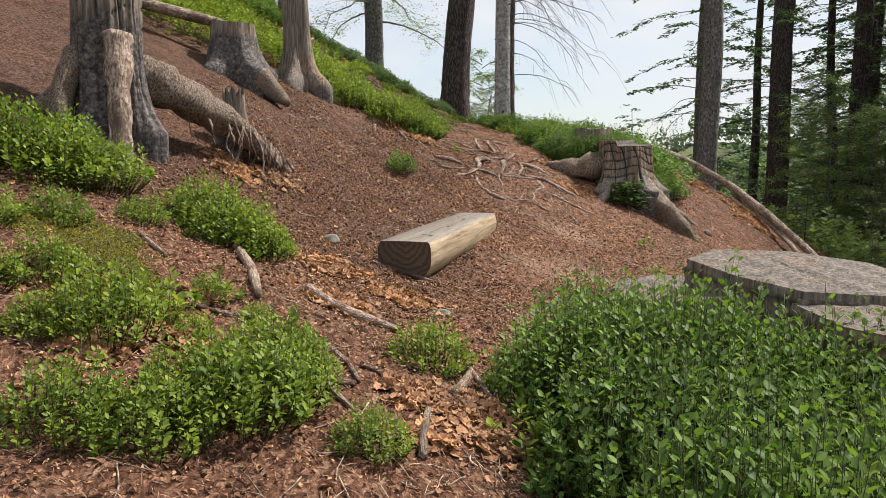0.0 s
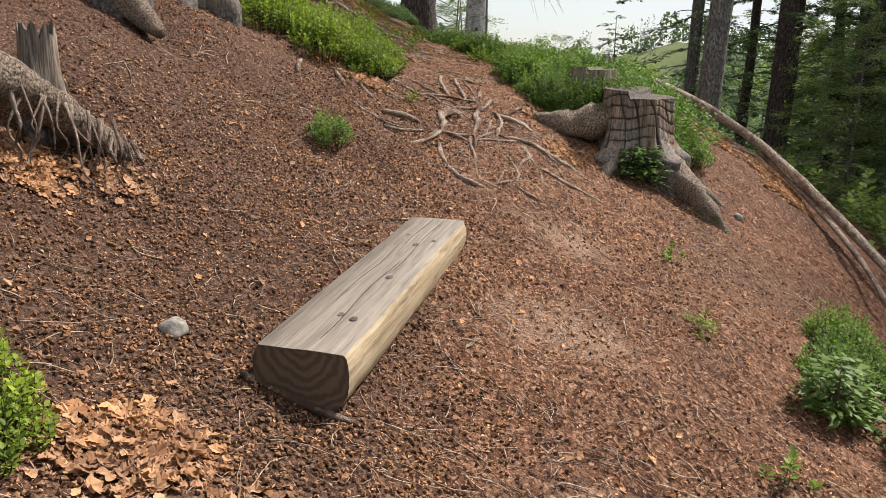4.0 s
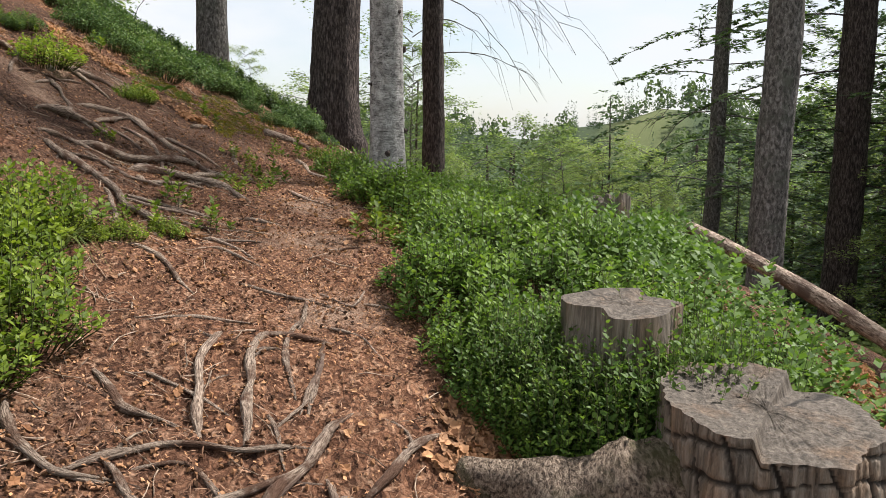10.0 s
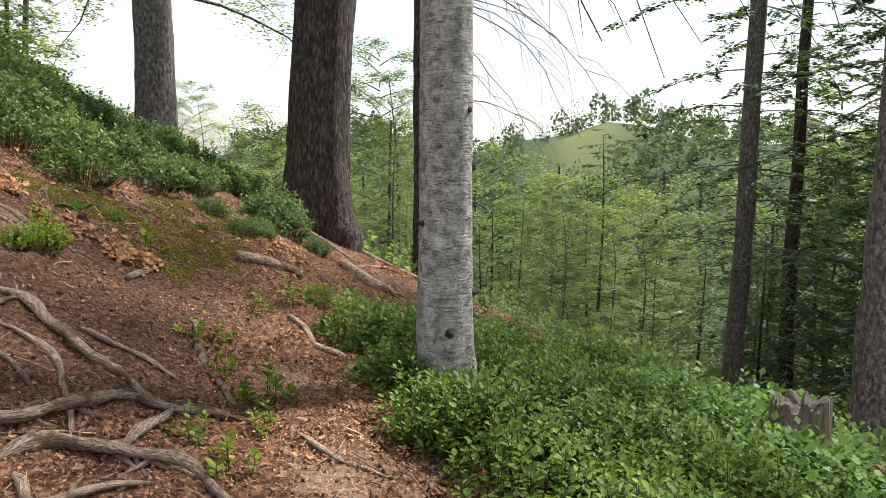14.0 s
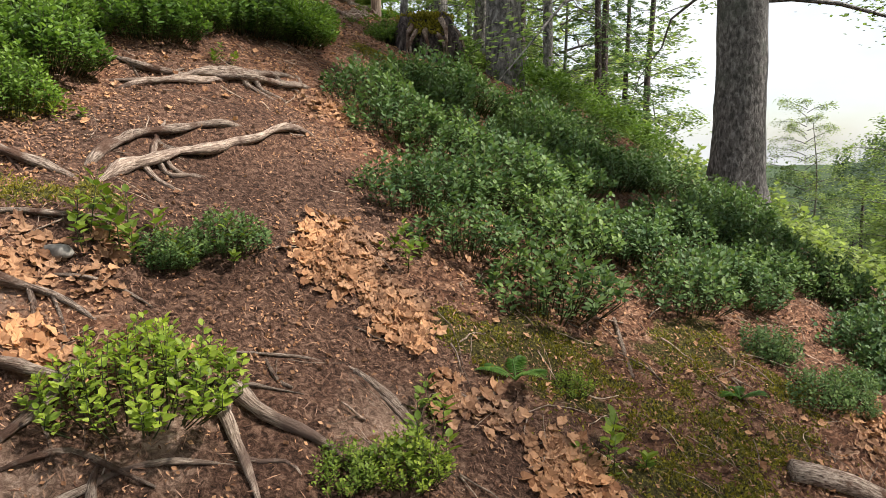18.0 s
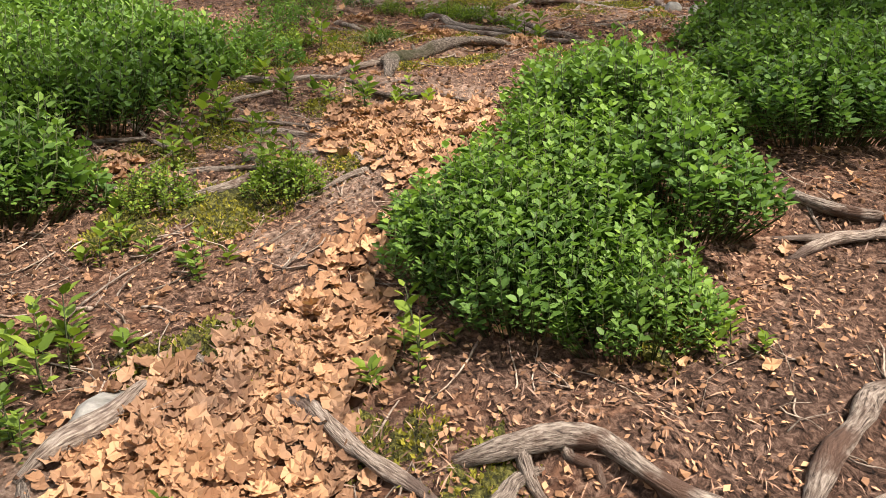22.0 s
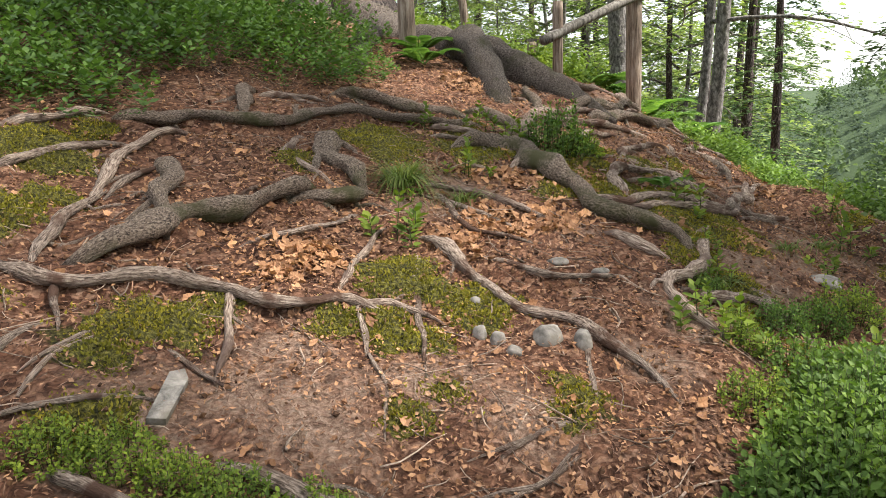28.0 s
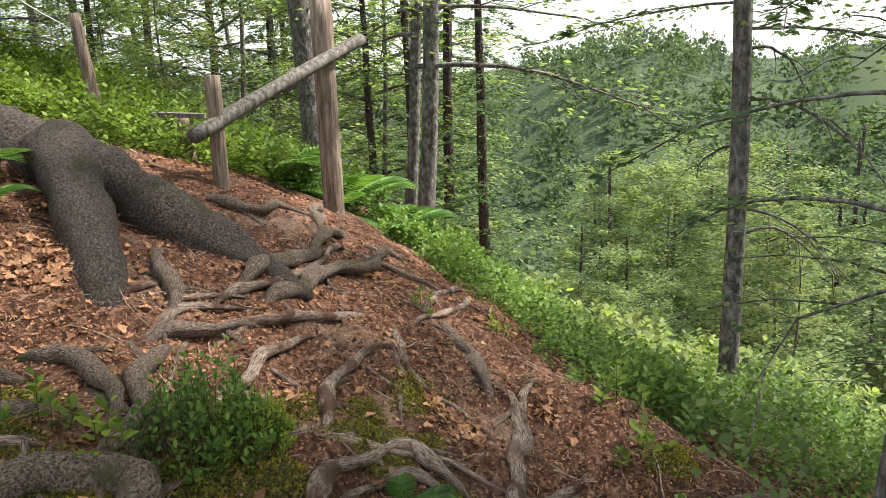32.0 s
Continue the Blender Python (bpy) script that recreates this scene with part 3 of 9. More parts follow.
root([(0.12, 9.50), (0.21, 9.46), (0.31, 9.43)], 0.0085, M_root, 53)
root([(0.21, 9.97), (0.35, 10.05), (0.51, 10.07)], 0.0076, M_root_pale, 54, label=PALE)
root([(-0.08, 10.60), (0.04, 10.50), (0.18, 10.34)], 0.0120, M_root, 55)
root([(0.67, 9.48), (0.70, 9.39)], 0.0073, M_root, 56)
root([(0.82, 10.21), (0.91, 10.15), (0.95, 10.07)], 0.0063, M_root_pale, 57, label=PALE)
root([(0.44, 10.49), (0.57, 10.45), (0.76, 10.41)], 0.0086, M_root, 58)
root([(0.67, 10.26), (0.68, 10.40)], 0.0100, M_root, 59)
root([(0.96, 10.48), (1.09, 10.47)], 0.0087, M_root_pale, 60, label=PALE)
root([(0.22, 10.89), (0.36, 10.78)], 0.0085, M_root, 61)
root([(0.13, 11.03), (0.29, 11.09)], 0.0090, M_root, 62)
root([(0.75, 10.53), (0.86, 10.41), (0.90, 10.58)], 0.0070, M_root_pale, 63, label=PALE)
root([(-0.84, 11.63), (-0.68, 11.51), (-0.55, 11.45), (-0.42, 11.36), (-0.32, 11.24), (-0.23, 11.16), (-0.15, 11.10)], 0.0199, M_root, 64)
root([(-0.38, 11.37), (-0.27, 11.40), (-0.15, 11.42), (-0.01, 11.42)], 0.0137, M_root, 65)
root([(-0.32, 11.34), (-0.20, 11.33), (-0.06, 11.35)], 0.0116, M_root_pale, 66, label=PALE)
root([(-0.78, 11.93), (-0.67, 12.03), (-0.56, 12.16), (-0.43, 12.28), (-0.23, 12.45)], 0.0257, M_root, 67)
root([(-0.52, 11.97), (-0.42, 12.08), (-0.31, 12.07), (-0.18, 12.08), (-0.07, 12.11), (0.06, 12.02), (0.12, 11.93)], 0.0253, M_root, 68)
root([(-0.44, 11.85), (-0.37, 11.75), (-0.27, 11.80), (-0.16, 11.90)], 0.0176, M_root_pale, 69, label=PALE)
root([(-1.05, 12.69), (-0.94, 12.80), (-0.80, 12.86), (-0.67, 12.78), (-0.55, 12.71), (-0.42, 12.64), (-0.27, 12.54), (-0.14, 12.49), (0.03, 12.52)], 0.0221, M_root, 70)
root([(-0.89, 12.46), (-0.86, 12.72), (-0.81, 12.88)], 0.0172, M_root, 71)
root([(-0.76, 12.64), (-0.61, 12.59), (-0.49, 12.40), (-0.43, 12.22)], 0.0141, M_root_pale, 72, label=PALE)
root([(-1.08, 12.15), (-1.00, 12.27), (-0.90, 12.31), (-0.82, 12.32)], 0.0282, M_root, 73)
root([(-1.02, 12.31), (-1.08, 12.50), (-1.21, 12.70), (-1.31, 12.78)], 0.0141, M_root, 74)
root([(-1.36, 13.21), (-1.25, 13.21), (-1.14, 13.28)], 0.0217, M_root_pale, 75, label=PALE)
root([(-0.22, 13.33), (-0.11, 12.99), (0.05, 12.69)], 0.0162, M_root, 76)
root([(-0.92, 11.81), (-0.84, 11.88), (-0.75, 11.92)], 0.0194, M_root, 77)
root([(-0.45, 11.32), (-0.37, 11.16), (-0.29, 10.98), (-0.21, 10.80)], 0.0134, M_root_pale, 78, label=PALE)
root([(-0.49, 11.02), (-0.42, 10.92), (-0.36, 10.85)], 0.0152, M_root, 79)
root([(-0.42, 10.76), (-0.36, 10.73), (-0.31, 10.74)], 0.0064, M_root, 80)
root([(-0.12, 11.22), (0.01, 11.19), (0.14, 11.20), (0.25, 11.26)], 0.0080, M_root_pale, 81, label=PALE)
root([(-0.13, 11.50), (-0.14, 11.67), (-0.16, 11.79)], 0.0131, M_root, 82)
root([(0.14, 11.05), (0.24, 10.98), (0.32, 10.92)], 0.0103, M_root, 83)
root([(-0.73, 11.82), (-0.60, 11.77), (-0.45, 11.67), (-0.32, 11.72)], 0.0133, M_root_pale, 84, label=PALE)
root([(-0.24, 12.15), (-0.17, 12.41), (-0.15, 12.48)], 0.0187, M_root, 85)
root([(0.67, 11.15), (0.80, 11.22)], 0.0082, M_root, 86)
root([(0.23, 13.85), (0.34, 13.59), (0.48, 13.50)], 0.0187, M_root_pale, 87, label=PALE)
root([(0.24, 11.58), (0.34, 11.56)], 0.0092, M_root, 88)
root([(-0.53, 12.85), (-0.38, 12.80), (-0.27, 12.78)], 0.0128, M_root, 89)
root([(-0.80, 12.49), (-0.65, 12.38), (-0.55, 12.27)], 0.0102, M_root_pale, 90, label=PALE)
root([(-0.17, 12.02), (-0.07, 12.14), (0.01, 12.04)], 0.0106, M_root, 91)
root([(-0.75, 11.67), (-0.68, 11.72), (-0.61, 11.85)], 0.0093, M_root, 92)
root([(0.36, 12.44), (0.47, 12.31), (0.57, 12.26)], 0.0105, M_root_pale, 93, label=PALE)
root([(-4.53, 12.78), (-4.47, 12.91), (-4.45, 13.05), (-4.39, 13.18), (-4.25, 13.25), (-4.14, 13.31), (-4.07, 13.37), (-4.01, 13.44)], 0.0141, M_root, 94)
root([(-4.07, 12.78), (-4.01, 12.86), (-3.93, 12.95)], 0.0153, M_root, 95)
root([(-4.23, 12.52), (-4.21, 12.64), (-4.15, 12.75), (-4.09, 12.82), (-4.03, 12.93)], 0.0087, M_root_pale, 96, label=PALE)
root([(-3.94, 12.30), (-3.87, 12.37), (-3.81, 12.44), (-3.78, 12.51), (-3.75, 12.59)], 0.0070, M_root, 97)
root([(-3.72, 12.54), (-3.72, 12.63), (-3.73, 12.72), (-3.74, 12.81)], 0.0176, M_root, 98)
root([(-3.81, 13.00), (-3.75, 13.03), (-3.67, 13.04), (-3.61, 13.04), (-3.60, 12.97), (-3.59, 12.91)], 0.0116, M_root_pale, 99, label=PALE)
root([(-3.86, 12.56), (-3.84, 12.64), (-3.78, 12.73), (-3.76, 12.79)], 0.0102, M_root, 100)
root([(-4.29, 12.40), (-4.17, 12.45), (-4.09, 12.50), (-4.02, 12.52), (-3.99, 12.48)], 0.0082, M_root, 101)
root([(-4.02, 12.68), (-3.91, 12.72), (-3.86, 12.74)], 0.0055, M_root_pale, 102, label=PALE)
root([(-3.86, 12.74), (-3.88, 12.80), (-3.91, 12.86)], 0.0055, M_root, 103)
root([(-3.60, 13.09), (-3.55, 13.11), (-3.49, 13.13)], 0.0074, M_root, 104)
root([(-4.48, 13.23), (-4.53, 13.37)], 0.0153, M_root_pale, 105, label=PALE)
root([(-4.42, 13.38), (-4.58, 13.46), (-4.66, 13.58), (-4.62, 13.73), (-4.58, 13.95)], 0.0281, M_bigroot, 106, label=THICK)
root([(-4.20, 12.33), (-4.17, 12.43)], 0.0098, M_root, 107)
root([(-4.29, 12.75), (-4.33, 12.87)], 0.0108, M_root_pale, 108, label=PALE)
root([(-5.44, 13.93), (-5.17, 13.94), (-4.98, 14.01), (-4.85, 14.12)], 0.0197, M_root, 109)
root([(-5.22, 14.18), (-4.94, 14.22), (-4.69, 14.24), (-4.56, 14.30)], 0.0203, M_root, 110)
root([(-4.26, 13.25), (-4.28, 13.34), (-4.23, 13.37)], 0.0097, M_root_pale, 111, label=PALE)
root([(-3.87, 12.83), (-3.80, 12.88), (-3.81, 12.95)], 0.0064, M_root, 112)
root([(-6.16, 13.35), (-6.09, 13.45), (-6.07, 13.56)], 0.0109, M_root, 113)
root([(-5.96, 13.68), (-6.01, 13.80), (-6.05, 13.91)], 0.0133, M_root_pale, 114, label=PALE)
root([(-5.85, 13.72), (-5.87, 13.83), (-6.02, 13.96), (-6.18, 13.98)], 0.0134, M_root, 115)
root([(-5.91, 13.92), (-5.91, 14.01), (-5.93, 14.11)], 0.0137, M_root, 116)
root([(-5.81, 14.12), (-5.83, 14.22)], 0.0087, M_root_pale, 117, label=PALE)
root([(-5.18, 13.90), (-5.07, 13.92), (-4.98, 13.95), (-4.89, 14.00), (-4.80, 14.10)], 0.0115, M_root, 118)
root([(-5.13, 14.10), (-5.01, 14.16), (-4.89, 14.20), (-4.77, 14.20), (-4.67, 14.20), (-4.57, 14.22), (-4.48, 14.26), (-4.40, 14.28)], 0.0166, M_root, 119)
root([(-4.83, 13.55), (-4.88, 13.62), (-4.97, 13.71), (-5.10, 13.80)], 0.0102, M_root_pale, 120, label=PALE)
root([(-5.44, 13.42), (-5.38, 13.44), (-5.29, 13.46), (-5.22, 13.47)], 0.0160, M_root, 121)
root([(-5.79, 13.49), (-5.76, 13.57), (-5.66, 13.60), (-5.57, 13.60)], 0.0100, M_root, 122)
root([(-5.33, 13.36), (-5.26, 13.38), (-5.22, 13.41)], 0.0070, M_root_pale, 123, label=PALE)
root([(-5.41, 13.33), (-5.31, 13.30)], 0.0083, M_root, 124)
root([(-5.65, 13.20), (-5.61, 13.27), (-5.56, 13.33)], 0.0076, M_root, 125)
root([(-4.75, 14.50), (-4.70, 14.57), (-4.69, 14.69)], 0.0071, M_root_pale, 126, label=PALE)
root([(-4.79, 14.67), (-4.75, 14.79)], 0.0091, M_root, 127)
root([(-6.26, 14.25), (-6.17, 14.30), (-6.11, 14.33), (-6.04, 14.42), (-5.96, 14.51), (-5.86, 14.59), (-5.78, 14.65), (-5.67, 14.68), (-5.57, 14.76), (-5.51, 14.84), (-5.45, 14.88)], 0.0230, M_root, 128)
root([(-5.45, 14.88), (-5.43, 14.99), (-5.34, 15.01)], 0.0160, M_root_pale, 129, label=PALE)
root([(-5.46, 14.87), (-5.37, 14.78)], 0.0107, M_root, 130)
root([(-6.11, 14.33), (-5.99, 14.25)], 0.0116, M_root, 131)
root([(-5.77, 14.66), (-5.65, 14.54), (-5.55, 14.42)], 0.0145, M_root_pale, 132, label=PALE)
root([(-6.17, 14.49), (-6.17, 14.66), (-6.19, 14.81), (-6.18, 15.00), (-6.17, 15.17), (-6.12, 15.36)], 0.0399, M_bigroot, 133, label=THICK)
root([(-6.12, 15.36), (-6.05, 15.48), (-6.02, 15.59)], 0.0352, M_bigroot, 134, label=THICK)
root([(-5.96, 14.98), (-5.93, 15.12), (-5.92, 15.30), (-5.94, 15.42)], 0.0132, M_root_pale, 135, label=PALE)
root([(-6.60, 15.09), (-6.40, 14.94), (-6.24, 14.82)], 0.0380, M_bigroot, 136, label=THICK)
root([(-6.51, 15.92), (-6.32, 15.78), (-6.14, 15.68)], 0.0463, M_bigroot, 137, label=THICK)
root([(-7.07, 14.76), (-7.03, 14.93), (-7.04, 15.08)], 0.0250, M_root_pale, 138, label=PALE)
root([(-6.98, 15.23), (-6.97, 15.42), (-6.91, 15.62), (-6.76, 15.76), (-6.72, 16.03), (-6.66, 16.29), (-6.55, 16.53), (-6.38, 16.70), (-6.24, 16.83)], 0.0308, M_bigroot, 139, label=THICK)
root([(-6.85, 14.59), (-6.83, 14.75), (-6.80, 14.87), (-6.78, 15.00)], 0.0216, M_root, 140)
root([(-6.54, 14.76), (-6.67, 14.93), (-6.78, 15.13), (-6.80, 15.34)], 0.0225, M_root_pale, 141, label=PALE)
root([(-6.26, 14.38), (-6.40, 14.54), (-6.50, 14.69), (-6.54, 14.76)], 0.0192, M_root, 142)
root([(-6.52, 14.81), (-6.56, 14.93), (-6.56, 15.04)], 0.0136, M_root, 143)
root([(-6.84, 16.46), (-6.69, 16.67), (-6.52, 16.81), (-6.40, 16.91)], 0.0320, M_bigroot, 144, label=THICK)
root([(-7.00, 16.08), (-6.89, 16.21)], 0.0216, M_root, 145)
root([(-7.07, 15.99), (-6.90, 15.82)], 0.0387, M_bigroot, 146, label=THICK)
root([(-6.13, 16.53), (-6.02, 16.68), (-5.88, 16.72), (-5.69, 16.54), (-5.49, 16.43), (-5.28, 16.38), (-5.12, 16.37), (-5.00, 16.31)], 0.0563, M_bigroot, 147, label=THICK)
root([(-5.98, 16.85), (-6.10, 17.14), (-6.15, 17.34)], 0.0325, M_bigroot, 148, label=THICK)
root([(-5.61, 15.47), (-5.43, 15.41), (-5.26, 15.33), (-5.11, 15.28), (-4.98, 15.30), (-4.86, 15.27), (-4.68, 15.22)], 0.0216, M_root, 149)
root([(-5.62, 15.00), (-5.69, 15.17), (-5.78, 15.39)], 0.0125, M_root_pale, 150, label=PALE)
root([(-5.57, 15.33), (-5.45, 15.16), (-5.28, 14.93), (-5.17, 14.80)], 0.0114, M_root, 151)
root([(-5.40, 15.52), (-5.31, 15.53), (-5.20, 15.53), (-5.11, 15.62), (-5.01, 15.75)], 0.0130, M_root, 152)
root([(-5.93, 15.98), (-5.78, 16.06), (-5.62, 16.08), (-5.47, 16.10)], 0.0159, M_root_pale, 153, label=PALE)
root([(-5.81, 15.89), (-5.67, 15.89), (-5.52, 15.91)], 0.0130, M_root, 154)
root([(-5.86, 15.92), (-5.59, 15.71), (-5.44, 15.76)], 0.0143, M_root, 155)
root([(-4.93, 16.52), (-4.84, 16.25), (-4.81, 16.03), (-4.87, 15.98), (-4.81, 15.80), (-4.72, 15.70), (-4.62, 15.68)], 0.0253, M_root_pale, 156, label=PALE)
root([(-4.80, 16.00), (-4.69, 16.02), (-4.60, 16.15), (-4.50, 16.13)], 0.0231, M_root, 157)
root([(-5.38, 16.73), (-5.47, 16.93), (-5.46, 17.15), (-5.34, 17.33), (-5.20, 17.25)], 0.0273, M_root, 158)
root([(-5.29, 16.62), (-5.19, 16.78), (-5.08, 16.97), (-4.98, 17.22), (-5.01, 17.55), (-5.10, 18.06)], 0.0234, M_root_pale, 159, label=PALE)
root([(-4.94, 17.27), (-4.83, 17.54)], 0.0163, M_root, 160)
root([(-5.38, 18.46), (-5.23, 18.09)], 0.0331, M_bigroot, 161, label=THICK)
root([(-5.16, 16.13), (-5.08, 16.13), (-5.01, 16.14)], 0.0252, M_root_pale, 162, label=PALE)
root([(-4.92, 15.30), (-4.83, 15.13), (-4.73, 14.96)], 0.0089, M_root, 163)
root([(-5.70, 13.94), (-5.68, 14.00), (-5.63, 14.06), (-5.57, 14.13)], 0.0095, M_root, 164)
root([(-5.77, 14.06), (-5.81, 14.13), (-5.81, 14.22)], 0.0077, M_root_pale, 165, label=PALE)
root([(-5.63, 14.34), (-5.56, 14.34), (-5.50, 14.34)], 0.0080, M_root, 166)
root([(-4.84, 14.60), (-4.80, 14.69), (-4.75, 14.81)], 0.0063, M_root, 167)
root([(-4.72, 14.52), (-4.70, 14.58), (-4.68, 14.68)], 0.0058, M_root_pale, 168, label=PALE)
root([(-6.18, 17.83), (-6.06, 18.10), (-6.08, 18.88)], 0.0206, M_root, 169)
root([(-6.21, 15.13), (-6.24, 15.30)], 0.0099, M_root, 170)
root([(-6.49, 15.63), (-6.56, 15.80)], 0.0187, M_root_pale, 171, label=PALE)
root([(-5.27, 14.70), (-5.17, 14.62), (-5.10, 14.53)], 0.0067, M_root, 172)
root([(-4.72, 16.29), (-4.56, 16.23), (-4.37, 15.98)], 0.0099, M_root, 173)
root([(-6.37, 15.60), (-6.17, 15.55)], 0.0153, M_root_pale, 174, label=PALE)
root([(-5.38, 16.48), (-5.32, 16.54), (-5.29, 16.66), (-5.21, 16.81), (-5.15, 16.93), (-5.07, 17.06), (-5.00, 17.22), (-4.99, 17.39), (-5.02, 17.69), (-5.06, 18.01)], 0.0245, M_root, 175)
root([(-4.98, 17.34), (-4.90, 17.48), (-4.82, 17.67)], 0.0184, M_root, 176)
root([(-6.33, 16.64), (-6.25, 16.66), (-6.21, 16.70)], 0.0214, M_root_pale, 177, label=PALE)
root([(-6.10, 16.66), (-6.07, 16.69), (-6.01, 16.76)], 0.0115, M_root, 178)
root([(-6.16, 16.70), (-6.09, 16.62), (-6.05, 16.59)], 0.0112, M_root, 179)
root([(-6.01, 16.31), (-5.92, 16.31), (-5.86, 16.33), (-5.79, 16.37)], 0.0098, M_root_pale, 180, label=PALE)
root([(-5.52, 17.22), (-5.42, 17.31), (-5.31, 17.35), (-5.25, 17.39)], 0.0119, M_root, 181)
root([(-4.97, 16.67), (-4.97, 16.77), (-4.94, 16.87)], 0.0112, M_root, 182)
root([(-4.31, 17.78), (-4.18, 17.86), (-4.03, 17.89)], 0.0134, M_root_pale, 183, label=PALE)
root([(-6.24, 16.52), (-6.18, 16.59), (-6.14, 16.66)], 0.0159, M_root, 184)
root([(-5.59, 18.55), (-5.61, 18.88), (-5.60, 19.39)], 0.0179, M_root, 185)
root([(-5.81, 16.46), (-5.83, 16.60), (-5.83, 16.70), (-5.80, 16.82)], 0.0192, M_root_pale, 186, label=PALE)
root([(-6.00, 18.87), (-5.88, 19.03), (-5.66, 19.08)], 0.0186, M_root, 187)
root([(-6.06, 17.97), (-6.00, 18.17), (-5.96, 18.54), (-5.92, 19.25)], 0.0350, M_bigroot, 188, label=THICK)
root([(-6.19, 17.41), (-6.12, 17.50), (-6.05, 17.64)], 0.0308, M_bigroot, 189, label=THICK)
root([(-6.02, 17.64), (-5.92, 17.84), (-5.79, 18.13)], 0.0240, M_root, 190)
root([(-6.25, 17.40), (-6.21, 17.59), (-6.13, 17.72)], 0.0187, M_root, 191)
root([(-6.25, 17.54), (-6.35, 17.71), (-6.45, 17.85)], 0.0293, M_bigroot, 192, label=THICK)
root([(-6.42, 17.51), (-6.38, 17.65), (-6.35, 17.72)], 0.0134, M_root, 193)
root([(-6.27, 17.63), (-6.24, 17.72), (-6.17, 17.81)], 0.0137, M_root, 194)
root([(-6.14, 18.00), (-6.12, 18.34), (-6.15, 19.09)], 0.0326, M_bigroot, 195, label=THICK)
root([(-5.89, 17.24), (-5.89, 17.44), (-5.87, 17.62), (-5.84, 17.80)], 0.0235, M_root, 196)
root([(-6.40, 17.07), (-6.29, 17.08), (-6.16, 17.02), (-6.08, 16.96)], 0.0309, M_bigroot, 197, label=THICK)
root([(-5.95, 16.67), (-5.99, 16.85), (-6.00, 17.01), (-6.03, 17.16)], 0.0232, M_root_pale, 198, label=PALE)
root([(-5.59, 17.29), (-5.65, 17.43), (-5.64, 17.57), (-5.64, 17.80), (-5.60, 17.96)], 0.0218, M_root, 199)
root([(-5.48, 18.58), (-5.35, 18.32), (-5.19, 18.03)], 0.0296, M_bigroot, 200, label=THICK)
root([(-5.54, 17.22), (-5.39, 17.27), (-5.25, 17.34), (-5.13, 17.35)], 0.0146, M_root_pale, 201, label=PALE)
root([(-5.74, 17.06), (-5.64, 17.19)], 0.0155, M_root, 202)
root([(-5.40, 17.06), (-5.31, 17.21), (-5.23, 17.19)], 0.0186, M_root, 203)
root([(-5.02, 17.42), (-5.04, 17.71), (-5.07, 18.02), (-5.04, 18.37)], 0.0176, M_root_pale, 204, label=PALE)
root([(-5.07, 18.02), (-5.13, 17.70)], 0.0098, M_root, 205)
root([(-5.60, 18.15), (-5.50, 17.94), (-5.42, 17.80), (-5.21, 17.72)], 0.0140, M_root, 206)
root([(-5.59, 18.01), (-5.46, 17.80)], 0.0101, M_root_pale, 207, label=PALE)
root([(-5.58, 17.76), (-5.47, 17.68), (-5.42, 17.55)], 0.0075, M_root, 208)
root([(-5.81, 17.48), (-5.70, 17.46)], 0.0106, M_root, 209)
root([(-5.52, 19.35), (-5.54, 18.72), (-5.59, 18.46)], 0.0178, M_root_pale, 210, label=PALE)
root([(-6.71, 18.76), (-6.53, 18.77), (-6.46, 19.01)], 0.0291, M_bigroot, 211, label=THICK)
root([(-6.41, 19.36), (-6.24, 18.99)], 0.0288, M_bigroot, 212, label=THICK)
root([(-6.13, 17.43), (-6.10, 17.28), (-6.06, 17.17)], 0.0100, M_root_pale, 213, label=PALE)
root([(-2.26, 12.81), (-2.14, 12.84), (-1.98, 12.87), (-1.87, 12.94), (-1.79, 12.99)], 0.021, M_root, 65)
root([(-1.48, 13.12), (-1.36, 13.14), (-1.26, 13.13), (-1.1, 13.07)], 0.017, M_root_pale, 66, label=PALE)
root([(-1.59, 12.9), (-1.53, 12.8), (-1.5, 12.7), (-1.46, 12.59), (-1.42, 12.47)], 0.015, M_root, 67)
root([(-2.26, 13.46), (-2.28, 13.7), (-2.31, 13.99), (-2.3, 14.44)], 0.0256, M_root_pale, 68, label=PALE)
root([(-2.37, 13.47), (-2.45, 13.67), (-2.43, 13.81), (-2.4, 14.09)], 0.023, M_root, 69)
root([(-1.33, 12.63), (-1.32, 12.75), (-1.3, 12.88), (-1.22, 13)], 0.012, M_root_pale, 70, label=PALE)
root([(-1.43, 12.71), (-1.41, 12.79), (-1.33, 12.84)], 0.011, M_root, 71)
root([(-1.42, 13.35), (-1.36, 13.44)], 0.007, M_root_pale, 72, label=PALE)
root([(-1.38, 13.18), (-1.32, 13.28), (-1.29, 13.31)], 0.007, M_root, 73)
root([(-1.21, 13.61), (-1.1, 13.61), (-0.99, 13.61)], 0.0096, M_root_pale, 74, label=PALE)
root([(-2.37, 13.72), (-2.48, 13.83)], 0.0102, M_root, 75)
root([(-2.84, 13.96), (-2.78, 14.2), (-2.79, 14.35)], 0.0205, M_root_pale, 76, label=PALE)
root([(-2.81, 14.36), (-2.74, 14.59), (-2.75, 14.79)], 0.0256, M_root, 77)
root([(-2.27, 11.93), (-2.28, 12.07), (-2.32, 12.24), (-2.36, 12.42), (-2.36, 12.6), (-2.32, 12.83), (-2.31, 12.95)], 0.0225, M_root_pale, 78, label=PALE)
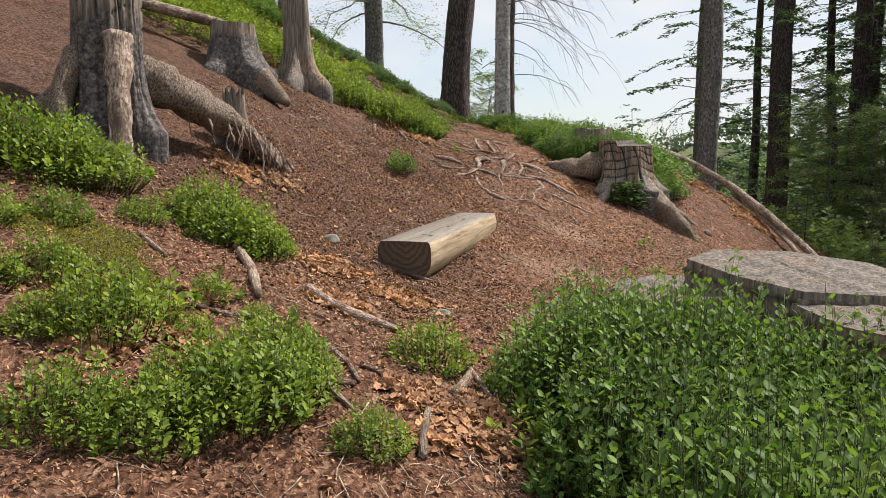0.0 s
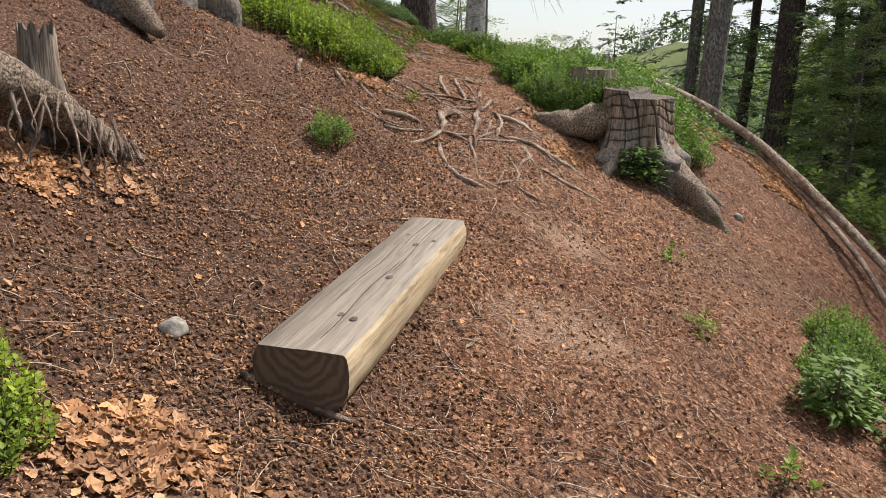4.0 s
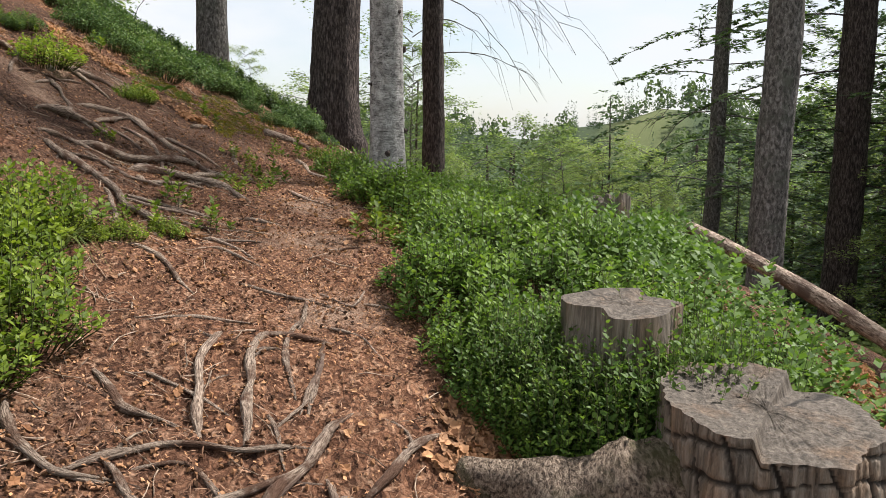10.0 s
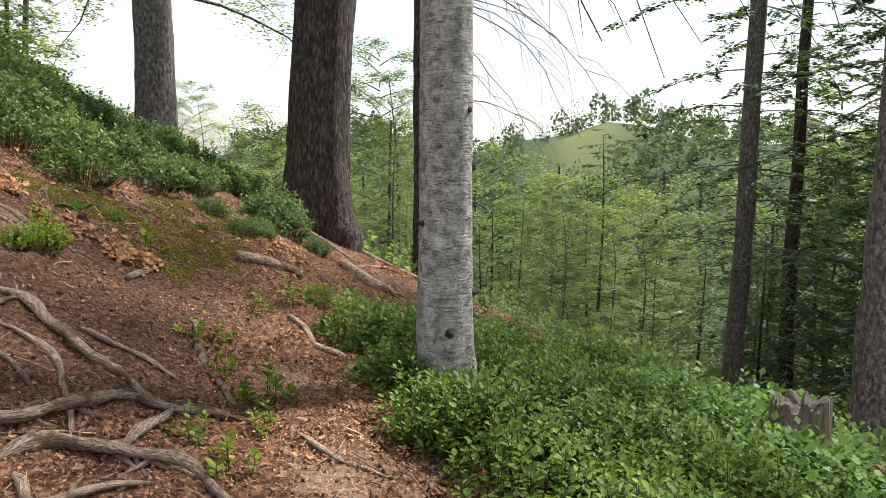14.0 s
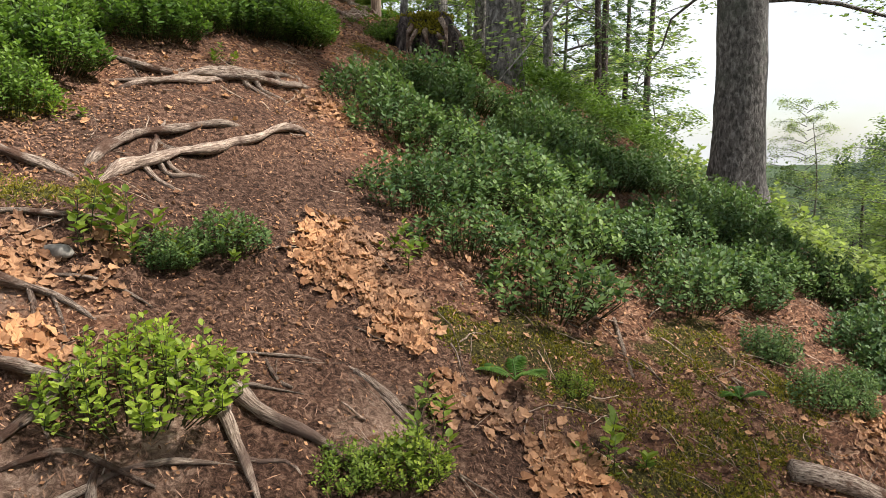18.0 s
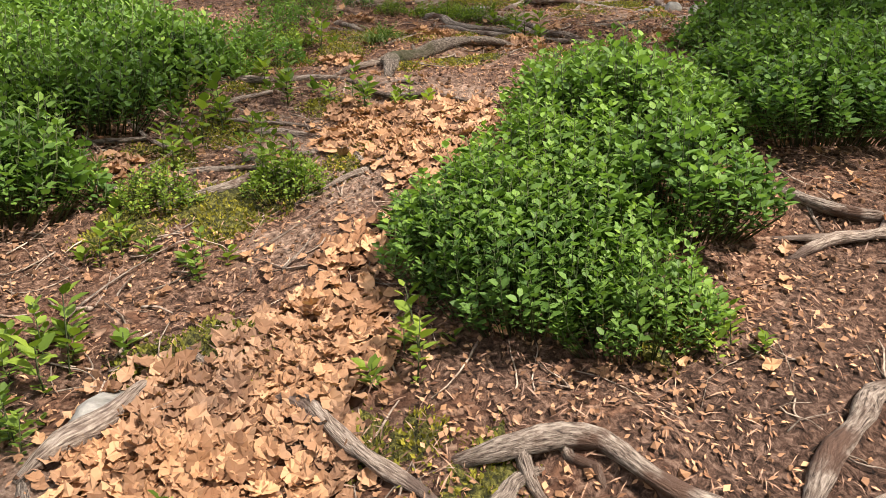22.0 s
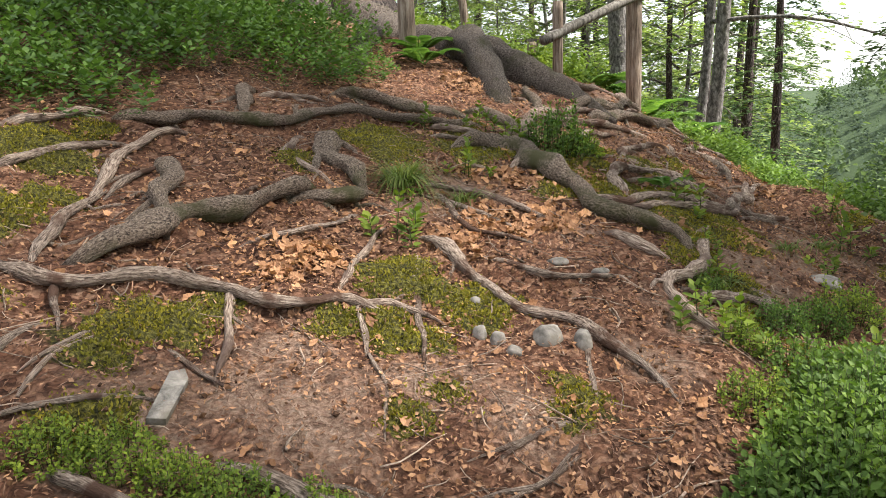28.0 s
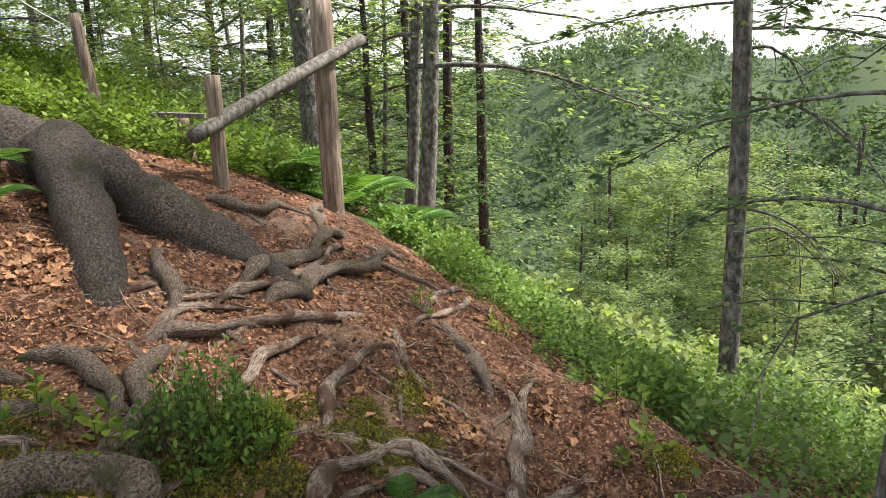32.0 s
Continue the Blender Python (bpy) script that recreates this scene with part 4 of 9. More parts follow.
root([(-2.46, 12.33), (-2.49, 12.51), (-2.5, 12.71), (-2.49, 12.9), (-2.53, 12.98)], 0.023, M_root, 79)
root([(-2.09, 12.14), (-2.11, 12.24), (-2.16, 12.34), (-2.14, 12.47), (-2.12, 12.52)], 0.02, M_root_pale, 80, label=PALE)
root([(-1.94, 12.43), (-2.03, 12.47), (-2.09, 12.54), (-2.08, 12.65), (-2.1, 12.72)], 0.012, M_root, 81)
root([(-2.26, 12.54), (-2.27, 12.65), (-2.24, 12.73)], 0.01, M_root_pale, 82, label=PALE)
root([(-2, 11.89), (-2.04, 11.98), (-2.04, 12.07), (-1.97, 12.18), (-1.88, 12.25), (-1.8, 12.35), (-1.74, 12.47), (-1.67, 12.63), (-1.61, 12.81)], 0.0275, M_root, 83)
root([(-1.8, 12.33), (-1.74, 12.31), (-1.71, 12.26)], 0.017, M_root_pale, 84, label=PALE)
root([(-2.83, 12.2), (-2.72, 12.22), (-2.63, 12.29), (-2.58, 12.37)], 0.0128, M_root, 85)
root([(-2.89, 11.7), (-2.84, 11.75), (-2.65, 11.79)], 0.0141, M_root_pale, 86, label=PALE)
root([(-2.6, 12.97), (-2.54, 13.1), (-2.43, 13.17), (-2.32, 13.28)], 0.0256, M_root, 87)
root([(-2.85, 12.68), (-2.71, 12.73), (-2.61, 12.79)], 0.0128, M_root_pale, 88, label=PALE)
root([(-2.21, 12.91), (-2.2, 13.03), (-2.1, 13.14), (-2.05, 13.28)], 0.0129, M_root, 89)
root([(-2.89, 13.95), (-2.8, 14.1), (-2.82, 14.26)], 0.0141, M_root_pale, 90, label=PALE)
root([(-2.82, 14.29), (-2.73, 14.52), (-2.7, 14.84)], 0.0288, M_root, 91)
root([(-1.89, 13.08), (-1.83, 13.14), (-1.78, 13.17)], 0.01, M_root_pale, 92, label=PALE)
root([(-2.89, 12.25), (-2.92, 12.3), (-2.98, 12.37)], 0.023, M_root_pale, 94, label=PALE)
root([(-3.08, 12.49), (-2.95, 12.54), (-2.81, 12.53)], 0.0128, M_root, 95)
root([(-2.88, 12.65), (-2.79, 12.7), (-2.68, 12.74), (-2.6, 12.79)], 0.016, M_root_pale, 96, label=PALE)
root([(-3, 13.98), (-2.91, 14.03), (-2.84, 14.17)], 0.0179, M_root, 103)


RX, RY, RSTEP = -8.0, 6.5, 0.03


def root_terraces():
    """Soil caught above each root that lies across the slope, and washed out below it."""
    nx, ny = int(10.5 / RSTEP), int(13.5 / RSTEP)
    held, lost = np.zeros((ny, nx)), np.zeros((ny, nx))
    for pts, r, material, seed, label in ROOTS:
        p = np.array(pts, float)
        run = np.concatenate([[0], np.cumsum(np.linalg.norm(np.diff(p, axis=0), axis=1))])
        q = np.linspace(0, run[-1], max(3, int(run[-1] / 0.04)))
        line = np.stack([np.interp(q, run, p[:, 0]), np.interp(q, run, p[:, 1])], -1)
        tan = np.gradient(line, axis=0)
        tan /= np.linalg.norm(tan, axis=1)[:, None] + 1e-9
        h = 0.4
        up = np.stack([land(line[:, 0] + h, line[:, 1], False) - land(line[:, 0] - h, line[:, 1], False),
                       land(line[:, 0], line[:, 1] + h, False) - land(line[:, 0], line[:, 1] - h, False)], -1)
        up /= np.linalg.norm(up, axis=1)[:, None] + 1e-9
        across = np.abs(tan[:, 0] * up[:, 1] - tan[:, 1] * up[:, 0])
        end = np.clip(np.minimum(q, run[-1] - q) / 0.12, 0, 1)
        i0, j0 = np.maximum(((line.min(0) - 0.5 - (RX, RY)) / RSTEP).astype(int), 0)
        i1, j1 = np.minimum(((line.max(0) + 0.5 - (RX, RY)) / RSTEP).astype(int), (nx - 1, ny - 1))
        if i1 <= i0 or j1 <= j0:
            continue
        gx, gy = np.meshgrid(RX + RSTEP * np.arange(i0, i1), RY + RSTEP * np.arange(j0, j1))
        d = np.stack([gx.ravel()[:, None] - line[None, :, 0], gy.ravel()[:, None] - line[None, :, 1]], -1)
        k = (d ** 2).sum(-1).argmin(1)
        near = d[np.arange(len(k)), k]
        far = np.hypot(near[:, 0], near[:, 1])
        side = (near * up[k]).sum(-1)
        tall = min(1.5 * r + 0.012, 0.075) * across[k] * end[k]
        step = np.tanh(side / 0.03)
        plus = (tall * 0.6 * np.clip(step, 0, 1) * np.exp(-far / 0.26)).reshape(gx.shape)
        less = (tall * 1.0 * np.clip(step, -1, 0) * np.exp(-far / 0.15)).reshape(gx.shape)
        held[j0:j1, i0:i1] = np.maximum(held[j0:j1, i0:i1], plus)
        lost[j0:j1, i0:i1] = np.minimum(lost[j0:j1, i0:i1], less)
    return held + lost


TERRACES.append(root_terraces())


def gz(x, y):
    return float(land(x, y)[0])


def blob_mask(x, y, blobs, soft=0.35):
    w = np.zeros_like(x)
    for bx, by, br in blobs:
        w = np.maximum(w, np.clip((br * 1.25 - np.hypot(x - bx, y - by)) / (soft * br + 0.05), 0, 1))
    return w


# x, y, radius of mossy places
MOSS_SHOULDER = [(-5.49, 15.05, 0.13), (-5.58, 15.15, 0.10), (-5.33, 14.84, 0.09), (-5.18, 15.19, 0.10), (-6.39, 16.39, 0.17), (-6.40, 16.16, 0.13), (-5.66, 16.57, 0.08), (-4.97, 16.74, 0.16), (-4.91, 16.96, 0.11), (-5.07, 16.56, 0.13), (-5.33, 16.91, 0.12), (-4.68, 16.17, 0.11), (-4.58, 16.08, 0.08), (-4.90, 16.23, 0.08), (-5.78, 16.91, 0.12), (-5.50, 14.84, 0.08), (-5.29, 14.87, 0.08), (-5.29, 15.25, 0.08), (-4.38, 15.84, 0.08), (-6.36, 15.58, 0.09), (-5.40, 16.58, 0.08)]
MOSS_CREST = [(-5.70, 16.63, 0.10), (-5.56, 16.56, 0.11), (-5.48, 16.35, 0.12), (-5.25, 16.47, 0.14), (-5.17, 16.61, 0.15), (-5.08, 16.78, 0.14), (-4.95, 17.02, 0.13), (-5.48, 17.33, 0.12), (-5.36, 17.72, 0.11), (-5.71, 17.25, 0.10), (-6.31, 16.77, 0.09), (-5.86, 16.66, 0.08), (-5.16, 17.13, 0.09), (-5.22, 16.78, 0.10), (-5.39, 16.58, 0.08), (-4.51, 17.86, 0.11), (-5.69, 16.96, 0.08), (-5.49, 17.52, 0.08), (-3.83, 17.84, 0.17), (-4.18, 17.35, 0.10), (-5.28, 17.39, 0.08)]
MOSS_STEPS = [(-4.98, 13.35, 0.08), (-4.98, 13.47, 0.09), (-5.04, 13.60, 0.09), (-5.17, 13.34, 0.08), (-5.15, 13.25, 0.08), (-4.83, 13.63, 0.08), (-4.81, 13.87, 0.10), (-4.77, 14.13, 0.08), (-4.44, 14.16, 0.09), (-5.58, 15.20, 0.10), (-5.35, 14.86, 0.11), (-5.25, 15.27, 0.10), (-5.81, 14.32, 0.13), (-5.76, 14.53, 0.09), (-6.65, 14.41, 0.17), (-6.61, 13.76, 0.17), (-7.06, 14.39, 0.18), (-6.88, 14.84, 0.19), (-6.68, 13.61, 0.12), (-6.14, 14.12, 0.09), (-6.60, 14.04, 0.10), (-4.94, 13.78, 0.08), (-4.81, 14.00, 0.08), (-5.75, 14.16, 0.09), (-5.14, 13.49, 0.08), (-5.22, 13.62, 0.08), (-6.86, 13.86, 0.15), (-6.09, 16.54, 0.18), (-5.55, 16.61, 0.13)]
MOSS_SADDLE = [(-4.09, 12.39, 0.09), (-3.99, 12.50, 0.08), (-4.39, 12.48, 0.08), (-4.11, 12.64, 0.09), (-4.07, 12.74, 0.08), (-4.20, 13.09, 0.08), (-4.72, 13.10, 0.10), (-4.86, 13.41, 0.13), (-4.51, 13.51, 0.08), (-4.47, 13.70, 0.10), (-4.73, 12.94, 0.10), (-3.74, 12.97, 0.08), (-4.43, 12.78, 0.09), (-3.67, 12.99, 0.08), (-3.68, 12.72, 0.08)]
MOSS_HOLLOW = [(-3.06, 12.44, 0.10), (-3.05, 12.60, 0.08), (-2.66, 12.84, 0.08), (-2.58, 12.92, 0.08), (-2.24, 12.46, 0.08), (-2.30, 12.58, 0.08), (-2.29, 12.73, 0.08), (-2.27, 13.14, 0.08), (-2.21, 13.28, 0.08), (-3.68, 12.63, 0.13), (-3.73, 12.43, 0.11), (-2.10, 12.47, 0.08), (-2.74, 13.47, 0.09), (-2.25, 12.27, 0.08), (-2.22, 12.38, 0.08), (-2.36, 13.13, 0.08), (-2.16, 12.48, 0.08)]
MOSS_BANK = [(-1.17, 14.10, 0.12), (-1.04, 14.13, 0.11), (-1.04, 14.45, 0.12), (-0.84, 14.53, 0.15), (-0.69, 14.65, 0.15), (-0.67, 15.10, 0.17), (-0.50, 14.81, 0.15), (-0.49, 14.41, 0.16), (-0.55, 14.15, 0.12), (-0.32, 14.69, 0.14), (-0.15, 14.88, 0.14), (-0.90, 14.41, 0.10), (-0.62, 14.38, 0.11), (-0.40, 15.14, 0.13), (-0.32, 14.42, 0.11), (-3.53, 16.33, 0.14), (-0.59, 14.96, 0.13)]
MOSS_FOOT = [(-0.66, 14.82, 0.18), (-0.52, 14.56, 0.17), (-0.33, 14.55, 0.17), (-0.37, 14.14, 0.15), (-0.38, 13.94, 0.10), (-0.32, 14.86, 0.16), (-0.24, 15.16, 0.14), (-0.43, 14.30, 0.13), (-0.21, 14.31, 0.11)]
MOSS_RISE = [(-0.56, 14.31, 0.22), (-0.36, 14.48, 0.23), (-0.82, 14.31, 0.22), (-0.22, 14.91, 0.19), (-1.00, 14.31, 0.17), (-0.60, 15.19, 0.20)]
MOSS_START = [(-1.62, 3.52, 0.18), (-1.39, 3.31, 0.19), (-1.37, 3.00, 0.13), (-1.20, 3.15, 0.14), (-1.08, 2.90, 0.11), (-1.25, 2.69, 0.10), (-0.54, 3.04, 0.08), (-2.18, 5.68, 0.08)]
MOSS_TUFT = [(-5.73, 14.41, 0.10), (-5.84, 14.23, 0.10), (-5.84, 14.35, 0.09), (-5.55, 15.15, 0.09), (-5.49, 15.04, 0.09), (-5.31, 14.86, 0.09), (-5.29, 15.30, 0.09), (-5.19, 15.24, 0.09), (-6.59, 14.56, 0.11), (-6.52, 14.46, 0.10), (-6.91, 15.02, 0.10), (-6.91, 14.75, 0.09), (-6.36, 16.27, 0.15), (-6.48, 16.16, 0.12), (-5.58, 16.84, 0.13), (-5.39, 16.79, 0.12), (-4.90, 16.89, 0.12), (-4.90, 16.46, 0.11), (-4.72, 16.20, 0.10), (-4.89, 16.26, 0.09), (-5.59, 14.02, 0.09), (-4.72, 14.87, 0.09), (-5.03, 14.63, 0.09)]
MOSS = [(bx, by, br * 1.3) for bx, by, br in MOSS_TUFT + MOSS_SHOULDER + MOSS_CREST + MOSS_STEPS + MOSS_SADDLE + MOSS_HOLLOW + MOSS_BANK + MOSS_FOOT + MOSS_RISE + MOSS_START]
# x, y, radius of places deep in fallen leaves
LEAFY_SADDLE = [(-3.6, 13.38, 0.17), (-3.75, 13.52, 0.13), (-3.42, 13.32, 0.17), (-3.9, 13.4, 0.12), (-3.88, 13.14, 0.17), (-3.72, 13.19, 0.17), (-3.57, 13.21, 0.14), (-3.49, 13.26, 0.09), (-4.02, 13.11, 0.09), (-4.63, 13.24, 0.08), (-4.03, 12.37, 0.08)]
LEAFY_HOLLOW = [(-2.79, 12.46, 0.15), (-2.72, 12.63, 0.12), (-3.04, 12.77, 0.14), (-3.23, 12.89, 0.10), (-3.66, 13.15, 0.08), (-2.53, 12.29, 0.13), (-2.42, 12.18, 0.08), (-2.57, 12.60, 0.09), (-2.03, 12.94, 0.08), (-1.94, 13.00, 0.08), (-2.17, 12.59, 0.08), (-1.94, 13.25, 0.08), (-2.40, 12.31, 0.08)]
LEAFY_BEND = [(-2.86, 12.45, 0.21), (-2.97, 12.70, 0.18), (-2.06, 13.02, 0.10), (-1.97, 12.94, 0.08), (-1.82, 13.13, 0.08), (-1.69, 12.85, 0.08), (-1.62, 14.10, 0.09), (-1.51, 13.99, 0.08), (-2.50, 14.82, 0.15), (-1.31, 13.99, 0.08), (-1.24, 13.88, 0.08), (-0.90, 13.91, 0.08), (-0.99, 13.82, 0.08)]
LEAFY_STEPS = [(-6.29, 13.59, 0.17), (-6.04, 13.92, 0.11), (-6.35, 13.47, 0.13), (-4.35, 14.56, 0.08), (-4.26, 14.55, 0.08), (-4.34, 14.32, 0.08), (-4.85, 13.77, 0.08), (-5.48, 13.54, 0.08), (-4.61, 14.07, 0.08), (-4.57, 13.88, 0.08), (-4.51, 14.04, 0.08), (-5.09, 13.70, 0.08), (-4.80, 14.25, 0.08)]
LEAFY_SHOULDER = [(-5.79, 15.02, 0.14), (-5.74, 14.87, 0.10), (-5.41, 16.10, 0.17), (-5.60, 15.88, 0.14), (-5.72, 16.31, 0.13), (-5.57, 15.58, 0.12), (-5.43, 15.50, 0.08), (-3.94, 16.34, 0.11), (-3.91, 16.20, 0.10), (-4.84, 16.79, 0.11), (-5.50, 15.87, 0.11)]
LEAFY_CREST = [(-5.58, 16.72, 0.12), (-5.48, 16.55, 0.08), (-5.90, 16.20, 0.10), (-5.08, 16.59, 0.08), (-6.74, 17.49, 0.16), (-5.71, 17.37, 0.08), (-5.25, 17.65, 0.11), (-5.34, 19.12, 0.16), (-4.98, 18.07, 0.09), (-5.83, 18.76, 0.11)]
LEAFY_RISE = [(0.96, 12.15, 0.14), (1.11, 12.01, 0.14), (1.21, 11.76, 0.10), (0.81, 11.85, 0.08), (1.08, 11.68, 0.10), (0.04, 11.04, 0.08)]
LEAFY_STUMP = [(1.38, 9.62, 0.17), (1.28, 9.48, 0.10), (1.47, 9.73, 0.11), (1.11, 11.88, 0.12), (3.52, 11.20, 0.14)]
LEAFY_TRAIL = [(-0.31, 8.88, 0.16), (-0.48, 9.06, 0.16), (-0.17, 8.83, 0.13), (1.42, 8.88, 0.17), (1.68, 8.94, 0.15), (-0.59, 9.28, 0.11), (3.42, 10.66, 0.23), (3.99, 10.53, 0.28), (3.95, 10.08, 0.26)]
LEAFY_START = [(-0.10, 2.76, 0.12), (0.11, 2.74, 0.16), (0.17, 2.55, 0.11), (-0.03, 2.45, 0.09), (-1.11, 2.47, 0.11), (-0.96, 2.71, 0.12), (-1.55, 5.74, 0.17), (-1.23, 6.00, 0.14), (-0.99, 3.22, 0.09), (-0.21, 4.09, 0.19), (-0.62, 4.29, 0.20), (-0.47, 3.60, 0.14)]
LEAFY_SLOPE = [(1.55, 15.93, 0.16), (2.12, 17.22, 0.18), (1.37, 15.02, 0.15), (1.69, 15.39, 0.16), (2.08, 15.56, 0.16), (0.95, 16.61, 0.16), (0.08, 15.24, 0.15), (0.02, 15.3, 0.15), (-1.33, 13.93, 0.13), (-1.65, 14.0, 0.14), (-0.66, 13.94, 0.13), (-1.59, 13.9, 0.14)]
LEAFY = LEAFY_SLOPE + LEAFY_SADDLE + LEAFY_HOLLOW + LEAFY_BEND + LEAFY_STEPS + LEAFY_SHOULDER + LEAFY_CREST + LEAFY_RISE + LEAFY_STUMP + LEAFY_TRAIL + LEAFY_START

# x, y, radius of pale bare soil
SANDY_HOLLOW = [(-2.1, 12.0, 0.4), (-1.9, 12.3, 0.35), (-1.75, 12.3, 0.3), (-1.86, 12.64, 0.3), (-1.65, 12.5, 0.3), (-1.94, 12.85, 0.25), (-2.6, 12.05, 0.4), (-1.4, 12.6, 0.3), (-1.2, 12.4, 0.3), (-5.5, 14.1, 0.35), (-5.2, 14.4, 0.35), (-5.1, 14.7, 0.3), (-4.85, 14.75, 0.3), (-5.5, 14.6, 0.25), (-4.7, 15.7, 0.3), (-4.6, 16.3, 0.3), (-4.6, 16.9, 0.35), (-4.45, 17.4, 0.3), (-4.7, 15.3, 0.25), (0.6, 11.3, 0.5), (0.5, 12.2, 0.4), (0.3, 13.0, 0.4), (0.8, 10.4, 0.4), (0.9, 6.0, 0.6), (0.8, 4.4, 0.5), (1.2, 7.2, 0.5)]
SANDY_CREST = [(-3.9, 12.9, 0.35), (-4.1, 12.75, 0.3), (-3.6, 13.0, 0.3), (-4.3, 13.3, 0.35), (-4.1, 13.55, 0.3), (-4.5, 13.75, 0.3), (-3.4, 12.75, 0.2), (-2.33, 12.13, 0.3), (-2.21, 12.36, 0.3), (-2.53, 12.13, 0.3), (-2.78, 12.18, 0.3), (-2.45, 12.33, 0.25), (-5.86, 15.71, 0.25), (-5.36, 16.07, 0.25), (-4.74, 16.55, 0.3), (-4.61, 17.34, 0.3), (-5.64, 17.32, 0.25), (-5.86, 16.1, 0.3), (-5.07, 17.77, 0.3), (-5.8, 16.35, 0.25), (-5.86, 13.56, 0.25), (-5.4, 14.02, 0.25), (-6.25, 13.51, 0.3), (-6.09, 13.94, 0.3), (-5.44, 14.38, 0.3), (-1.33, 13.0, 0.25), (-1.02, 13.54, 0.3), (-6.49, 17.58, 0.3), (-6.37, 18.81, 0.35), (-5.76, 17.9, 0.3), (-5.9, 16.93, 0.25), (-5.43, 17.51, 0.25)]
SANDY = SANDY_HOLLOW + SANDY_CREST
# x, y, radius of darker soil, free of leaves
DARK_SOIL = [(-1.0, 13.2, .55), (-.55, 13.7, .45), (-1.35, 12.5, .45), (-.95, 12.1, .4), (-.5, 12.9, .4), (-1.2, 13.6, .4), (-2.2, 13.9, .45), (-1.75, 13.5, .4), (-2.0, 13.3, .3), (-2.5, 14.2, .4), (-1.9, 14.2, .35), (-1.35, 13.75, .3), (-2.35, 13.6, .3)]

SHEET = []


def sheet_z(x, y):
    """Height of the built ground sheet, between its nodes."""
    xs, ys, zz = SHEET[0]
    i = np.clip(np.searchsorted(xs, x) - 1, 0, len(xs) - 2)
    j = np.clip(np.searchsorted(ys, y) - 1, 0, len(ys) - 2)
    u, v = (x - xs[i]) / (xs[i + 1] - xs[i]), (y - ys[j]) / (ys[j + 1] - ys[j])
    return (zz[j, i] * (1 - u) + zz[j, i + 1] * u) * (1 - v) + (zz[j + 1, i] * (1 - u) + zz[j + 1, i + 1] * u) * v


def build_ground():
    def steps(lo, hi, fine, reach):
        inner = np.arange(lo, hi, fine)
        grow, s = [], fine
        while sum(grow) < reach:
            s *= 1.16
            grow.append(min(s, 40.0))
        g = np.cumsum(grow)
        return np.concatenate([lo - g[::-1], inner, hi + g])

    xs, ys = steps(-8.0, 4.2, 0.048, 1500), steps(0.8, 20.2, 0.05, 1500)
    gx, gy = np.meshgrid(xs, ys)
    x, y = gx.ravel(), gy.ravel()
    z = land(x, y)
    n, k = len(xs), len(ys)
    idx = np.arange(n * k).reshape(k, n)
    quads = np.stack([idx[:-1, :-1], idx[:-1, 1:], idx[1:, 1:], idx[1:, :-1]], -1).reshape(-1, 4)
    SHEET.append((xs, ys, z.reshape(k, n)))
    me = bpy.data.meshes.new("ground")
    me.from_pydata(np.stack([x, y, z], -1).tolist(), [], quads.tolist())
    moss = blob_mask(x, y, MOSS, 0.6) * np.clip(0.34 + 0.5 * rough_noise(x, y, 0.12, 41) + 0.5 * rough_noise(x, y, 0.33, 42), 0, .66)
    leafy = blob_mask(x, y, LEAFY)
    trail = np.clip(1.2 - np.abs(x - np.interp(y, [0, 4, 8, 11, 13], [0.1, 0.5, 0.9, 0.7, 0.2])) / 0.9, 0, 1) * (y < 13.5)
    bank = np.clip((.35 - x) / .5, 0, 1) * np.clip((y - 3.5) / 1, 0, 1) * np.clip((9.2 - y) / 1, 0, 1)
    litter = 0.40 + 0.3 * rough_noise(x, y, 1.3, 8) + 0.45 * leafy + 0.32 * trail - 0.5 * bank - 1.0 * blob_mask(x, y, DARK_SOIL, 1.0)
    sandy = blob_mask(x, y, SANDY, 1.2) * 0.7
    r = np.hypot(x + 2, y - 11)
    meadow = np.clip((r - 26) / 14, 0, 1)
    az = np.arctan2(x + 2, y - 11)
    pasture = np.clip(1.6 - np.abs(az - .31) / .035, 0, 1) * np.clip((r - 225) / 18, 0, 1) * np.clip((330 - r) / 20, 0, 1)
    for name, v in (("moss", moss), ("litter", litter), ("sandy", sandy), ("meadow", meadow), ("pasture", pasture), ("dark_soil", np.maximum(blob_mask(x, y, DARK_SOIL, 1.0), .75 * bank) * (.75 + .35 * rough_noise(x, y, .5, 57)))):
        at = me.attributes.new(name, "FLOAT", "POINT")
        at.data.foreach_set("value", v.astype(np.float32))
    me.polygons.foreach_set("use_smooth", np.ones(len(me.polygons), bool))
    me.materials.append(M_ground)
    ob = new("ground", me)
    tagged(ob, "sloping forest floor of brown soil, bark litter and moss", "ground", kind="structure")


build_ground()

# ---- builders ----


def mesh_ob(name, verts, faces, material, parent=None, label="", smooth=True, attrs=None):
    me = bpy.data.meshes.new(name)
    me.from_pydata(verts if isinstance(verts, list) else verts.tolist(), [], faces if isinstance(faces, list) else faces.tolist())
    if smooth:
        me.polygons.foreach_set("use_smooth", np.ones(len(me.polygons), bool))
    for key, v in (attrs or {}).items():
        v = np.asarray(v, np.float32)
        at = me.attributes.new(key, "FLOAT_VECTOR" if v.ndim == 2 else "FLOAT", "POINT")
        at.data.foreach_set("vector" if v.ndim == 2 else "value", v.ravel())
    me.materials.append(material)
    ob = new(name, me)
    if parent:
        ob.parent = parent
    if label:
        ob["label"] = label
    return ob


